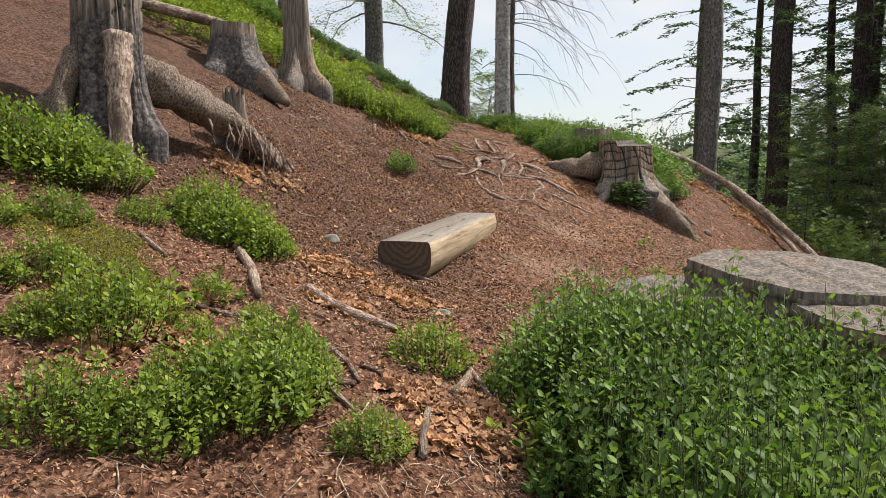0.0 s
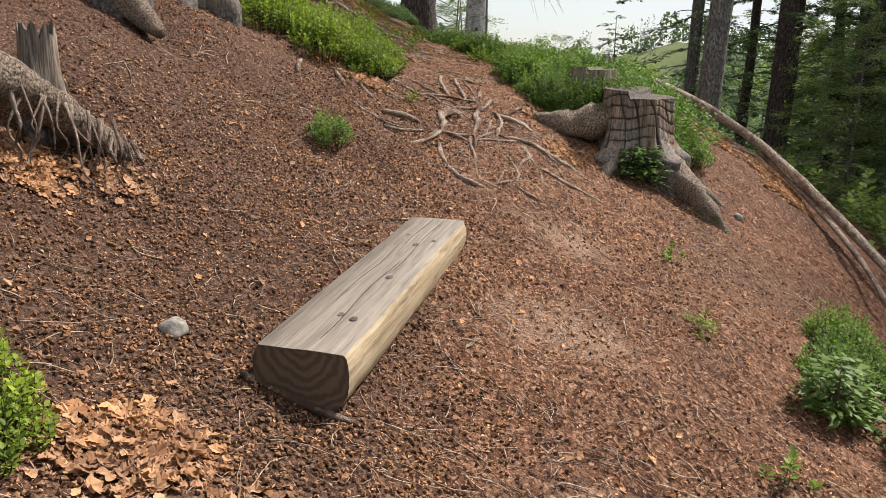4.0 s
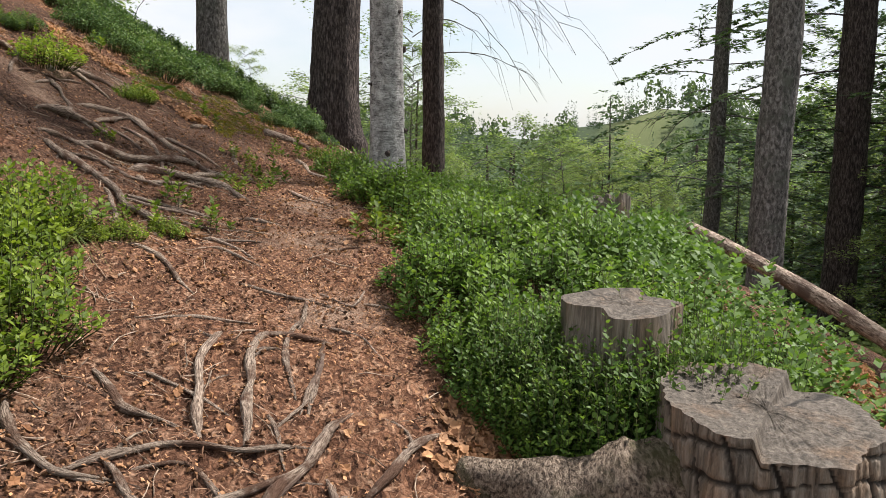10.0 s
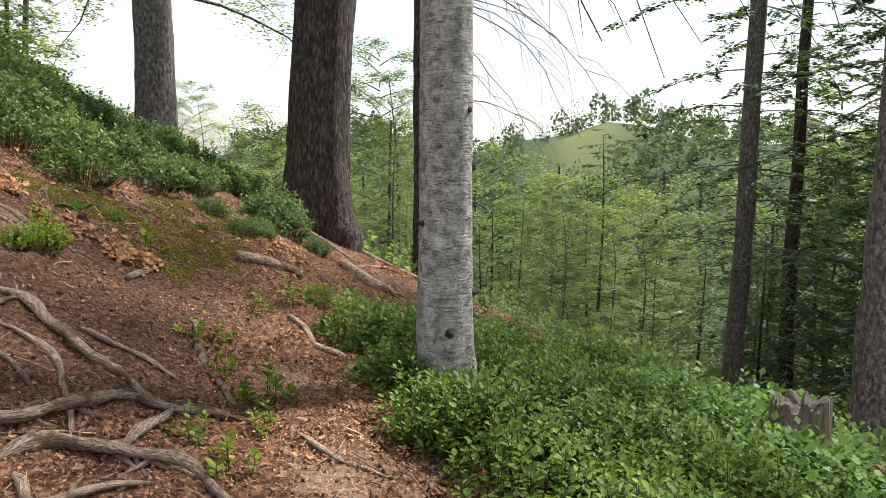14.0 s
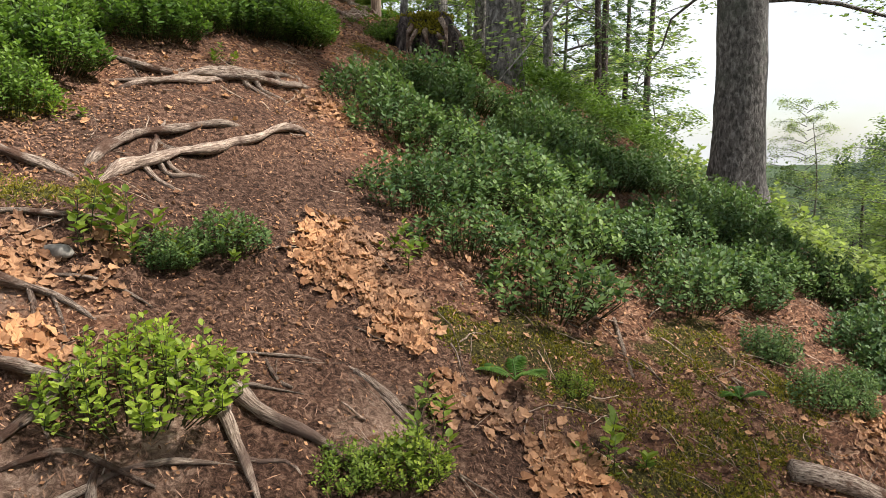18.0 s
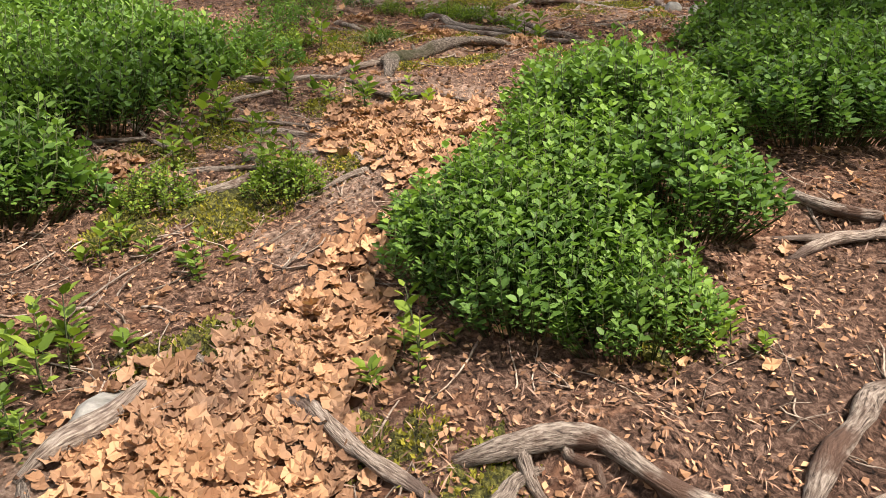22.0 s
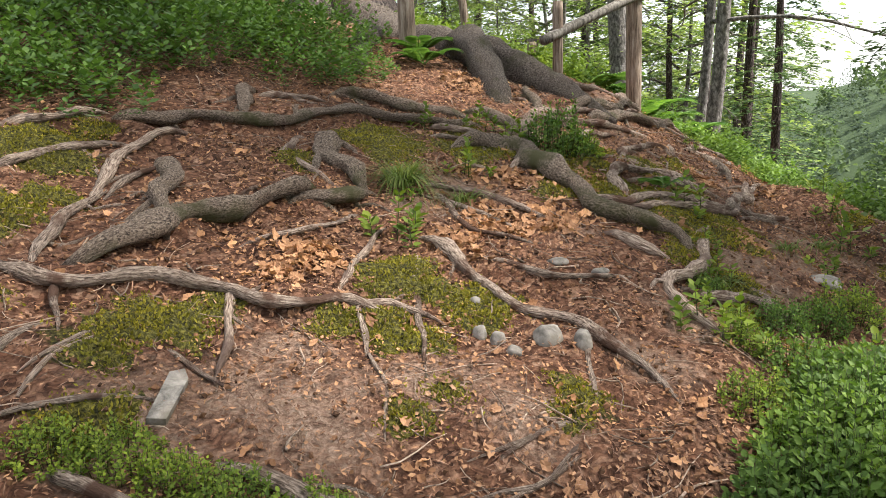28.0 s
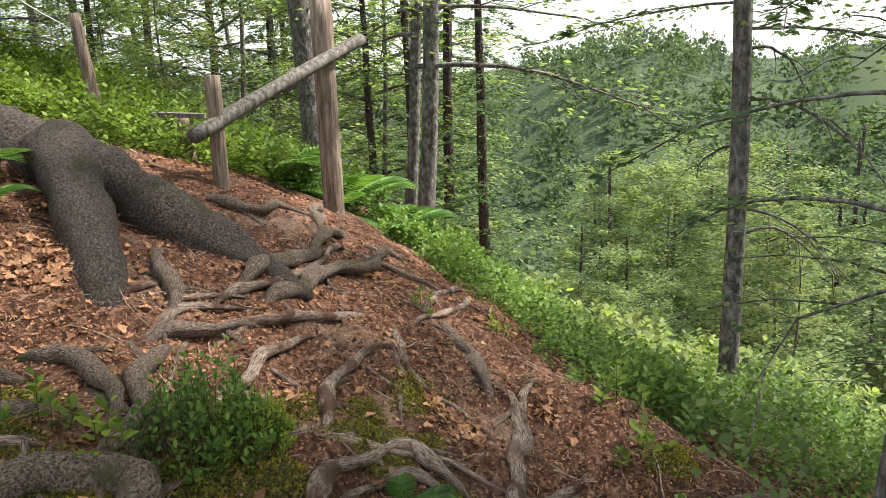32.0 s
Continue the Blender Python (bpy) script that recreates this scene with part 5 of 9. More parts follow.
def thing(name, x, y, z, label, category, group="", turn=0.0, scale=1.0):
    ob = new(name)
    ob.empty_display_size = 0.1
    ob.matrix_basis = pose(x, y, z, 0, 0, turn) @ Matrix.Scale(scale, 4)
    return tagged(ob, label, category, group)


def smooth_line(points, step):
    """Catmull-Rom through the points, resampled about every step metres."""
    p = np.array(points, float)
    p = np.vstack([2 * p[0] - p[1], p, 2 * p[-1] - p[-2]])
    out = []
    for i in range(1, len(p) - 2):
        n = max(2, int(np.linalg.norm(p[i + 1] - p[i]) / step))
        for s in np.linspace(0, 1, n, endpoint=False):
            out.append(0.5 * (2 * p[i] + (p[i + 1] - p[i - 1]) * s + (2 * p[i - 1] - 5 * p[i] + 4 * p[i + 1] - p[i + 2]) * s * s
                              + (3 * p[i] - p[i - 1] - 3 * p[i + 1] + p[i + 2]) * s ** 3))
    out.append(p[-2])
    return np.array(out)


def tube(line, radii, sides=8, lump=0.0, seed=0, flat=1.0, base=0):
    """Verts and faces of a tube along a line, with lumpy skin; closed at both ends."""
    line = np.asarray(line, float)
    n = len(line)
    tan = np.gradient(line, axis=0)
    tan /= np.linalg.norm(tan, axis=1)[:, None] + 1e-9
    ref = np.array([0, 0, 1.0]) if abs(tan[0, 2]) < 0.8 else np.array([1.0, 0, 0])
    rng = np.random.default_rng(seed)
    ang = np.arange(sides) / sides * 2 * np.pi
    sidev = np.cross(tan, ref)
    sidev /= np.linalg.norm(sidev, axis=1)[:, None] + 1e-9
    upv = np.cross(sidev, tan)
    rr = np.asarray(radii, float)[:, None] * np.ones(sides)
    if lump:
        ph = rng.uniform(0, 6.28, 4)
        along = np.arange(n)[:, None]
        rr = rr * (1 + lump * (0.5 * np.sin(ang * 2 + ph[0] + along * 0.35) + 0.4 * np.sin(ang * 3 + ph[1] - along * 0.23)
                               + 0.5 * np.sin(along * 0.9 + ph[2]) + 0.5 * rng.uniform(-1, 1, (n, sides))))
    v = line[:, None, :] + rr[..., None] * (np.cos(ang)[None, :, None] * sidev[:, None, :] + flat * np.sin(ang)[None, :, None] * upv[:, None, :])
    v = v.reshape(-1, 3)
    i = np.arange((n - 1) * sides)
    a0, s0 = i // sides, i % sides
    s1 = (s0 + 1) % sides
    f = np.stack([a0 * sides + s0, a0 * sides + s1, (a0 + 1) * sides + s1, (a0 + 1) * sides + s0], -1) + base
    caps = [list(range(base + sides - 1, base - 1, -1)), list(range(base + (n - 1) * sides, base + n * sides))]
    return v, f.tolist() + caps


def skin(line, sides, seed=0):
    """Coordinates on a tube's skin, for grain that runs lengthwise."""
    line = np.asarray(line, float)
    run = np.concatenate([[0], np.cumsum(np.linalg.norm(np.diff(line, axis=0), axis=1))]) + seed * 3.7
    ang = np.arange(sides) / sides * 2 * np.pi
    return {"grain": np.stack([np.tile(np.cos(ang), len(line)), np.tile(np.sin(ang), len(line)), np.repeat(run, sides)], -1)}


def tubes(parts):
    """Several tubes in one mesh. parts: (line, radii, sides, lump, seed)."""
    vs, fs, base = [], [], 0
    for line, radii, sides, lump, seed in parts:
        v, f = tube(line, radii, sides, lump, seed, base=base)
        vs.append(v)
        fs += f
        base += len(v)
    return np.vstack(vs), fs


LEAF_OVAL = np.array([(0, 0, 0), (0.32, 0.28, 0.10), (0.26, 0.68, 0.10), (0, 1, 0.0), (-0.26, 0.68, 0.10), (-0.32, 0.28, 0.10)])
LEAF_OVAL_F = np.array([(0, 1, 2, 3), (0, 3, 4, 5)])
LEAF_DIAMOND = np.array([(0, 0, 0), (0.3, 0.5, 0.06), (0, 1, 0), (-0.3, 0.5, 0.06)])
LEAF_DIAMOND_F = np.array([(0, 1, 2, 3)])


def blades(shape, shape_f, at, along, up, size, width=1.0):
    """Many leaf blades as arrays: each at a place, growing along a direction, face towards up."""
    along = along / (np.linalg.norm(along, axis=1)[:, None] + 1e-9)
    sidev = np.cross(along, up)
    sidev /= np.linalg.norm(sidev, axis=1)[:, None] + 1e-9
    nrm = np.cross(sidev, along)
    s = np.asarray(size)[:, None, None]
    v = at[:, None, :] + s * (width * shape[None, :, 0:1] * sidev[:, None, :] + shape[None, :, 1:2] * along[:, None, :] + shape[None, :, 2:3] * nrm[:, None, :])
    f = shape_f[None] + (np.arange(len(at)) * len(shape))[:, None, None]
    return v.reshape(-1, 3), f.reshape(-1, shape_f.shape[1])


def shrub_arrays(seed, radius, height, leaves, leaf, shape="oval", spiky=0.0):
    """A low shrub of upright sprigs: each a bowed stem with leaves set round its upper part, young ones at the tip."""
    rng = np.random.default_rng(seed)
    per = 17
    n = max(5, leaves // per)
    a, q = np.arange(n) * 2.4 + rng.uniform(-.5, .5, n), np.sqrt((np.arange(n) + rng.uniform(0, 1, n)) / n)
    px, py = q * np.cos(a) * radius, q * np.sin(a) * radius
    lump = .5 + .5 * np.sin(px / radius * 5 + seed) * np.cos(py / radius * 5 - seed)
    h = height * (1 - .74 * q ** 2.4) * (.74 + .26 * lump) * rng.uniform(.78, 1.12 + spiky, n)
    lean = rng.normal(0, .12, (n, 2)) * h[:, None]
    foot = np.stack([px * .72, py * .72, np.full(n, -.03)], -1)
    tip = np.stack([px + lean[:, 0], py + lean[:, 1], h], -1)
    mid = foot * .45 + tip * .55 + np.stack([px * .12, py * .12, np.zeros(n)], -1)
    who = np.repeat(np.arange(n), per)
    s = np.tile((np.arange(per) + .5) / per, n) + rng.uniform(-.04, .04, n * per)
    s = .10 + .90 * np.clip(s, 0, 1)
    u = s[:, None]
    at = foot[who] * (1 - u) ** 2 + 2 * mid[who] * u * (1 - u) + tip[who] * u * u
    stem = (tip - foot)[who]
    stem /= np.linalg.norm(stem, axis=1)[:, None]
    az = np.tile(np.arange(per) * 2.4, n) + np.repeat(rng.uniform(0, 6.283, n), per) + rng.normal(0, .35, n * per)
    out = np.stack([np.cos(az), np.sin(az), np.zeros(n * per)], -1)
    rise = .25 + .75 * s ** 3
    along = out + stem * rise[:, None] + rng.normal(0, .15, (n * per, 3))
    at = at + out * .006
    at[:, 2] = np.maximum(at[:, 2], .004)
    up = stem + (0, 0, .5) - out * .25 + rng.normal(0, .28, (n * per, 3))
    size = leaf * rng.uniform(.65, 1.2, n * per) * np.clip(1.25 - .5 * np.abs(s - .72) / .3, .55, 1.2)
    sh = (LEAF_OVAL, LEAF_OVAL_F) if shape == "oval" else (LEAF_DIAMOND, LEAF_DIAMOND_F)
    lv, lf = blades(*sh, at, along, up, size, 1.0 if shape == "oval" else 1.2)
    young = np.repeat(np.clip((s - .78) / .2, 0, 1) * np.repeat(rng.uniform(.2, 1, n), per), len(sh[0]))
    stems = [(np.array([foot[i], mid[i], tip[i]]), [.0024, .0018, .0009], 3, 0, 0) for i in range(n)]
    return tubes(stems), (lv, lf), young


class Shrub:
    """One kind of shrub, its meshes made once; put() sets a copy down."""

    def __init__(self, name, label, category, leafmat, seed, radius, height, leaves, leaf, spiky=0.0):
        (sv, sf), (lv, lf), young = shrub_arrays(seed, radius, height, leaves, leaf, "oval" if leaf > .024 else "diamond", spiky)
        self.kinds = (name, label, category)
        self.stem = mesh_ob("stems", sv, sf, M_stem).data
        self.leaf = mesh_ob("leaves", lv, lf, leafmat, attrs={"young": young}).data
        for o in list(scene.collection.objects)[-2:]:
            bpy.data.objects.remove(o)

    def put(self, x, y, turn, scale, squash=1.0, group="bilberry shrubs"):
        name, label, category = self.kinds
        e = thing(name, x, y, gz(x, y) - 0.02, label, category, group)
        e.matrix_basis = pose(x, y, gz(x, y) - 0.02, 0, 0, turn) @ Matrix.Diagonal((scale, scale, scale * squash, 1))
        for part, data in (("stemwork", self.stem), ("foliage", self.leaf)):
            o = new(part, data)
            o.parent = e
            o["kind"] = "stuff"


SHRUB_GREEN = [Shrub("bilberry_shrub", "low green bilberry shrub with small glossy leaves on the forest floor", "shrub", M_bilberry, 11 + i, 0.24, 0.30, 1900, 0.0255) for i in range(3)]
SHRUB_LIME = [Shrub("bilberry_shrub", "low lime-green bilberry shrub with fresh leaves on the bank", "shrub", M_bilberry_lime, 31 + i, 0.24, 0.26, 1700, 0.0255, 0.1) for i in range(3)]
SHRUB_DARK = [Shrub("bilberry_shrub", "dense blue-green bilberry shrub with small dark leaves on the slope", "shrub", M_cowberry, 51 + i, 0.25, 0.24, 1700, 0.0255) for i in range(3)]
SHRUB_BIG = [Shrub("bilberry_shrub", "tall dense green bilberry shrub with glossy leaves", "shrub", M_bilberry, 111 + i, 0.36, 0.46, 3700, 0.035) for i in range(3)]
SHRUB_SPARSE = [Shrub("bilberry_sprig", "thin sprig of bilberry with a few bright leaves among the litter", "shrub", M_bilberry_lime, 71 + i, 0.10, 0.14, 84, 0.034, 0.3) for i in range(2)]
SHRUB_TALL = [Shrub("bilberry_shrub", "tall dense bilberry shrub with small fresh leaves beside a stump", "shrub", M_bilberry, 141 + i, 0.36, 0.60, 5000, 0.0275) for i in range(3)]
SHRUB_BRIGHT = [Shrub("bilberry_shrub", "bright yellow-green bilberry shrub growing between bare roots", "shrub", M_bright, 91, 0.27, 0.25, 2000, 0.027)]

SHRUB_BRUSH = [Shrub("bilberry_shrub", "small loose bilberry shrub with fresh green leaves over moss", "shrub", M_bilberry, 131 + i, 0.20, 0.27, 620, 0.031, 0.3) for i in range(2)]


def inside(poly, x, y):
    hit = np.zeros(len(x), bool)
    px, py = np.array(poly).T
    j = len(px) - 1
    for i in range(len(px)):
        c = ((py[i] > y) != (py[j] > y)) & (x < (px[j] - px[i]) * (y - py[i]) / (py[j] - py[i] + 1e-12) + px[i])
        hit ^= c
        j = i
    return hit


def spots(poly, gap, seed, ragged=0.25):
    """Jittered places inside a polygon."""
    rng = np.random.default_rng(seed)
    p = np.array(poly)
    lo, hi = p.min(0) - gap, p.max(0) + gap
    gx, gy = np.meshgrid(np.arange(lo[0], hi[0], gap), np.arange(lo[1], hi[1], gap))
    x = gx.ravel() + rng.uniform(-.45, .45, gx.size) * gap
    y = gy.ravel() + rng.uniform(-.45, .45, gx.size) * gap
    ok = inside(poly, x + ragged * rough_noise(x, y, .6, seed), y + ragged * rough_noise(y, x, .6, seed + 1))
    return np.stack([x[ok], y[ok]], -1)


def shrub_patch(kinds, poly, gap, seed, scale=(0.8, 1.25), squash=(0.8, 1.1), ragged=0.2, thin=0.0):
    rng = np.random.default_rng(seed + 500)
    for x, y in spots(poly, gap, seed, ragged):
        if rng.uniform() < thin:
            continue
        kinds[rng.integers(len(kinds))].put(x, y, rng.uniform(0, 360), rng.uniform(*scale), rng.uniform(*squash))


def shrub_cover(name, label, leafmat, poly, gap, seed, radius=0.26, height=0.3, leaves=330, leaf=0.04, ragged=0.25):
    """A continuous cover of shrubs, far from the trail, as one mesh."""
    rng = np.random.default_rng(seed)
    made = [shrub_arrays(seed + i, radius, height, leaves, leaf, "diamond")[1] for i in range(3)]
    vs, fs, base = [], [], 0
    pts = spots(poly, gap, seed, ragged)
    if not len(pts):
        return
    zz = land(pts[:, 0], pts[:, 1])
    for (x, y), z in zip(pts, zz):
        v, f = made[rng.integers(3)]
        a, s = rng.uniform(0, 6.283), rng.uniform(0.8, 1.3)
        c, d = np.cos(a) * s, np.sin(a) * s
        vs.append(np.stack([x + c * v[:, 0] - d * v[:, 1], y + d * v[:, 0] + c * v[:, 1], z + v[:, 2] * s * rng.uniform(.85, 1.15)], -1))
        fs.append(f + base)
        base += len(v)
    ob = mesh_ob(name, np.vstack(vs), np.vstack(fs), leafmat)
    tagged(ob, label, "shrubs", kind="stuff")


# ---- trees ----


def trunk_arrays(seed, radius, height, flare=0.6, sides=18, lean=(0.0, 0.0), bow=0.0, taper=0.45, lump=0.05, sink=0.35, step=0.22):
    rng = np.random.default_rng(seed)
    z = np.concatenate([[-sink], np.linspace(0, 0.9, 9), np.arange(1.05, height, max(step, height / 60))]) if height > 1.5 else np.concatenate([[-sink], np.linspace(0, height * .95, 9)])
    s = np.clip(z / height, 0, 1)
    r = radius * (1 - (1 - taper) * s) * (1 + flare * np.exp(-np.maximum(z, 0) / 0.28))
    ang = np.arange(sides) / sides * 2 * np.pi
    ph = rng.uniform(0, 6.28, 3)
    butt = np.exp(-np.maximum(z, 0) / 0.35)[:, None] * flare * 0.45 * (np.sin(ang * 3 + ph[0]) + 0.6 * np.sin(ang * 5 + ph[1]))
    rr = r[:, None] * (1 + butt + lump * rng.uniform(-1, 1, (len(z), sides)) + 0.04 * np.sin(ang + ph[2] + z[:, None] * 1.5))
    cx = lean[0] * z + bow * np.sin(s * 3.1) + 0.02 * np.sin(z * 1.3 + ph[0])
    cy = lean[1] * z + 0.02 * np.sin(z * 1.1 + ph[1])
    v = np.stack([cx[:, None] + rr * np.cos(ang), cy[:, None] + rr * np.sin(ang), z[:, None] + 0 * rr], -1).reshape(-1, 3)
    n = len(z)
    i = np.arange((n - 1) * sides)
    a0, s0 = i // sides, i % sides
    s1 = (s0 + 1) % sides
    f = np.stack([a0 * sides + s0, a0 * sides + s1, (a0 + 1) * sides + s1, (a0 + 1) * sides + s0], -1).tolist()
    f.append(list(range((n - 1) * sides, n * sides)))
    return v, f


def bough(rng, start, az, length, rise, droop, n=7):
    s = np.linspace(0, 1, n)
    wob = rng.normal(0, 0.03 * length, (n, 2)) * s[:, None]
    d = np.array([np.cos(az), np.sin(az)])
    xy = np.asarray(start)[:2] + np.outer(s * length, d) + wob
    z = start[2] + length * (rise * s - droop * s * s)
    return np.column_stack([xy, z])


def fir_arrays(seed, height, crown_from, reach, boughs, twigs, needle=0.15, droop=0.35, light=False):
    """Limbs and needle sprays of a fir or spruce: whorls of drooping boughs with flat feathered twigs."""
    rng = np.random.default_rng(seed)
    limb, at, along, up, size = [], [], [], [], []
    for b in range(boughs):
        h = crown_from + (height - crown_from) * ((b + rng.uniform(0, 1)) / boughs) ** 1.15
        left = 1 - (h - crown_from) / (height - crown_from + 0.01)
        L = reach * (0.18 + 0.82 * left ** 0.8) * rng.uniform(0.65, 1.1)
        az = b * 2.4 + rng.uniform(-.4, .4)
        line = bough(rng, (0, 0, h), az, L, rng.uniform(-0.05, 0.2), droop * rng.uniform(0.6, 1.3))
        limb.append((line, np.linspace(0.003 + 0.0045 * L, 0.002, len(line)), 4, 0, 0))
        n = max(6, int(twigs * L / reach))
        s = rng.uniform(0.12, 1, n) ** 0.8
        p = np.stack([np.interp(s, np.linspace(0, 1, len(line)), line[:, k]) for k in range(3)], -1)
        side = rng.choice([-1, 1], n)
        tw_az = az + side * rng.uniform(0.5, 1.15, n)
        tl = (0.10 + 0.30 * (1 - s) * min(1.0, L / 1.5)) * rng.uniform(0.7, 1.3, n) * (1.0 if needle > .1 else .5 + needle * 5)
        d = np.stack([np.cos(tw_az), np.sin(tw_az), rng.uniform(-0.35, 0.05, n)], -1)
        for k in range(3):
            q = rng.uniform(0, 1, n)
            at.append(p + d * (tl * q)[:, None] + rng.normal(0, 0.012, (n, 3)))
            fork = tw_az + rng.normal(0, 0.55, n)
            along.append(np.stack([np.cos(fork), np.sin(fork), rng.uniform(-0.45, 0.15, n)], -1))
            up.append(np.stack([rng.normal(0, .3, n), rng.normal(0, .3, n), np.ones(n)], -1))
            size.append(needle * rng.uniform(0.8, 1.7, n))
    lv, lf = blades(LEAF_DIAMOND, LEAF_DIAMOND_F, np.vstack(at), np.vstack(along), np.vstack(up), np.concatenate(size), 0.8)
    return tubes(limb), (lv, lf)


def beech_arrays(seed, height, crown_from, reach, boughs, leaves, leaf=0.075, rise=0.35, droop=0.25):
    """Limbs and leaves of a beech: level, layered sprays with gaps between."""
    rng = np.random.default_rng(seed)
    limb, at, along, up, size = [], [], [], [], []
    for b in range(boughs):
        f = (b + rng.uniform(0, 1)) / boughs
        h = crown_from + (height - crown_from) * f
        L = reach * (1 - 0.55 * f) * rng.uniform(0.55, 1.1)
        az = b * 2.4 + rng.uniform(-.5, .5)
        line = bough(rng, (0, 0, h), az, L, rng.uniform(0.05, rise) + 0.5 * f, droop * rng.uniform(0.6, 1.3))
        limb.append((line, np.linspace(0.012 + 0.012 * L / 2, 0.003, len(line)), 4, 0, 0))
        subs = 7
        for q in range(subs):
            s = 0.25 + 0.75 * (q + rng.uniform(0, 1)) / subs
            p = np.array([np.interp(s, np.linspace(0, 1, len(line)), line[:, k]) for k in range(3)])
            saz = az + rng.choice([-1, 1]) * rng.uniform(0.4, 1.1)
            sl = (0.25 + 0.45 * L * (1 - s * 0.6)) * rng.uniform(0.5, 1.0)
            sub = bough(rng, p, saz, sl, rng.uniform(-0.15, 0.45), 0.3, 4)
            limb.append((sub, [0.006, 0.005, 0.004, 0.002], 3, 0, 0))
            n = max(5, leaves // (boughs * subs))
            t = rng.uniform(0.05, 1.05, n)
            w = np.stack([np.interp(t, np.linspace(0, 1, 4), sub[:, k]) for k in range(3)], -1)
            w += np.stack([rng.normal(0, 0.12 * sl + 0.04, n), rng.normal(0, 0.12 * sl + 0.04, n), rng.normal(0, 0.05 + 0.09 * sl, n)], -1)
            la = saz + rng.normal(0, 0.8, n)
            at.append(w)
            along.append(np.stack([np.cos(la), np.sin(la), rng.uniform(-0.45, 0.1, n)], -1))
            up.append(np.stack([rng.normal(0, .3, n), rng.normal(0, .3, n), np.ones(n)], -1))
            size.append(leaf * rng.uniform(0.7, 1.25, n))
    lv, lf = blades(LEAF_DIAMOND, LEAF_DIAMOND_F, np.vstack(at), np.vstack(along), np.vstack(up), np.concatenate(size), 1.15)
    return tubes(limb), (lv, lf)


def dead_boughs(seed, lo, hi, count, length, az0=None, spread=3.14, droop=0.8, stem_r=0.1):
    """Bare drooping lower branches with fine twigs."""
    rng = np.random.default_rng(seed)
    out = []
    for b in range(count):
        h = rng.uniform(lo, hi)
        az = rng.uniform(0, 6.283) if az0 is None else az0 + rng.uniform(-spread, spread)
        L = length * rng.uniform(0.4, 1.1)
        line = bough(rng, (0, 0, h), az, L, rng.uniform(0.05, 0.3), droop * rng.uniform(0.5, 1.2), 8)
        out.append((line, np.linspace(0.012, 0.003, 8), 5, 0.1, b))
        for q in range(5):
            s = rng.uniform(0.3, 0.95)
            p = np.array([np.interp(s, np.linspace(0, 1, 8), line[:, k]) for k in range(3)])
            sub = bough(rng, p, az + rng.choice([-1, 1]) * rng.uniform(0.3, 0.9), L * rng.uniform(0.15, 0.4), 0.0, 1.0, 4)
            out.append((sub, [0.005, 0.004, 0.003, 0.0015], 3, 0, 0))
    return tubes(out)


def tree(name, x, y, label, trunk, trunk_mat, limbs=None, crown=None, crown_mat=None, dead=None, group="", turn=0.0, z=None):
    e = thing(name, x, y, gz(x, y) if z is None else z, label, "tree", group, turn)
    mesh_ob("trunk", *trunk, trunk_mat, e)
    if limbs:
        tagged(mesh_ob("branchwork", *limbs, trunk_mat, e), kind="stuff")
    if crown:
        tagged(mesh_ob("foliage", *crown, crown_mat, e), kind="stuff")
    if dead:
        tagged(mesh_ob("dead_branchwork", *dead, M_dead, e, "bare drooping dead branches"), kind="stuff")
    return e

# ---- exposed roots ----


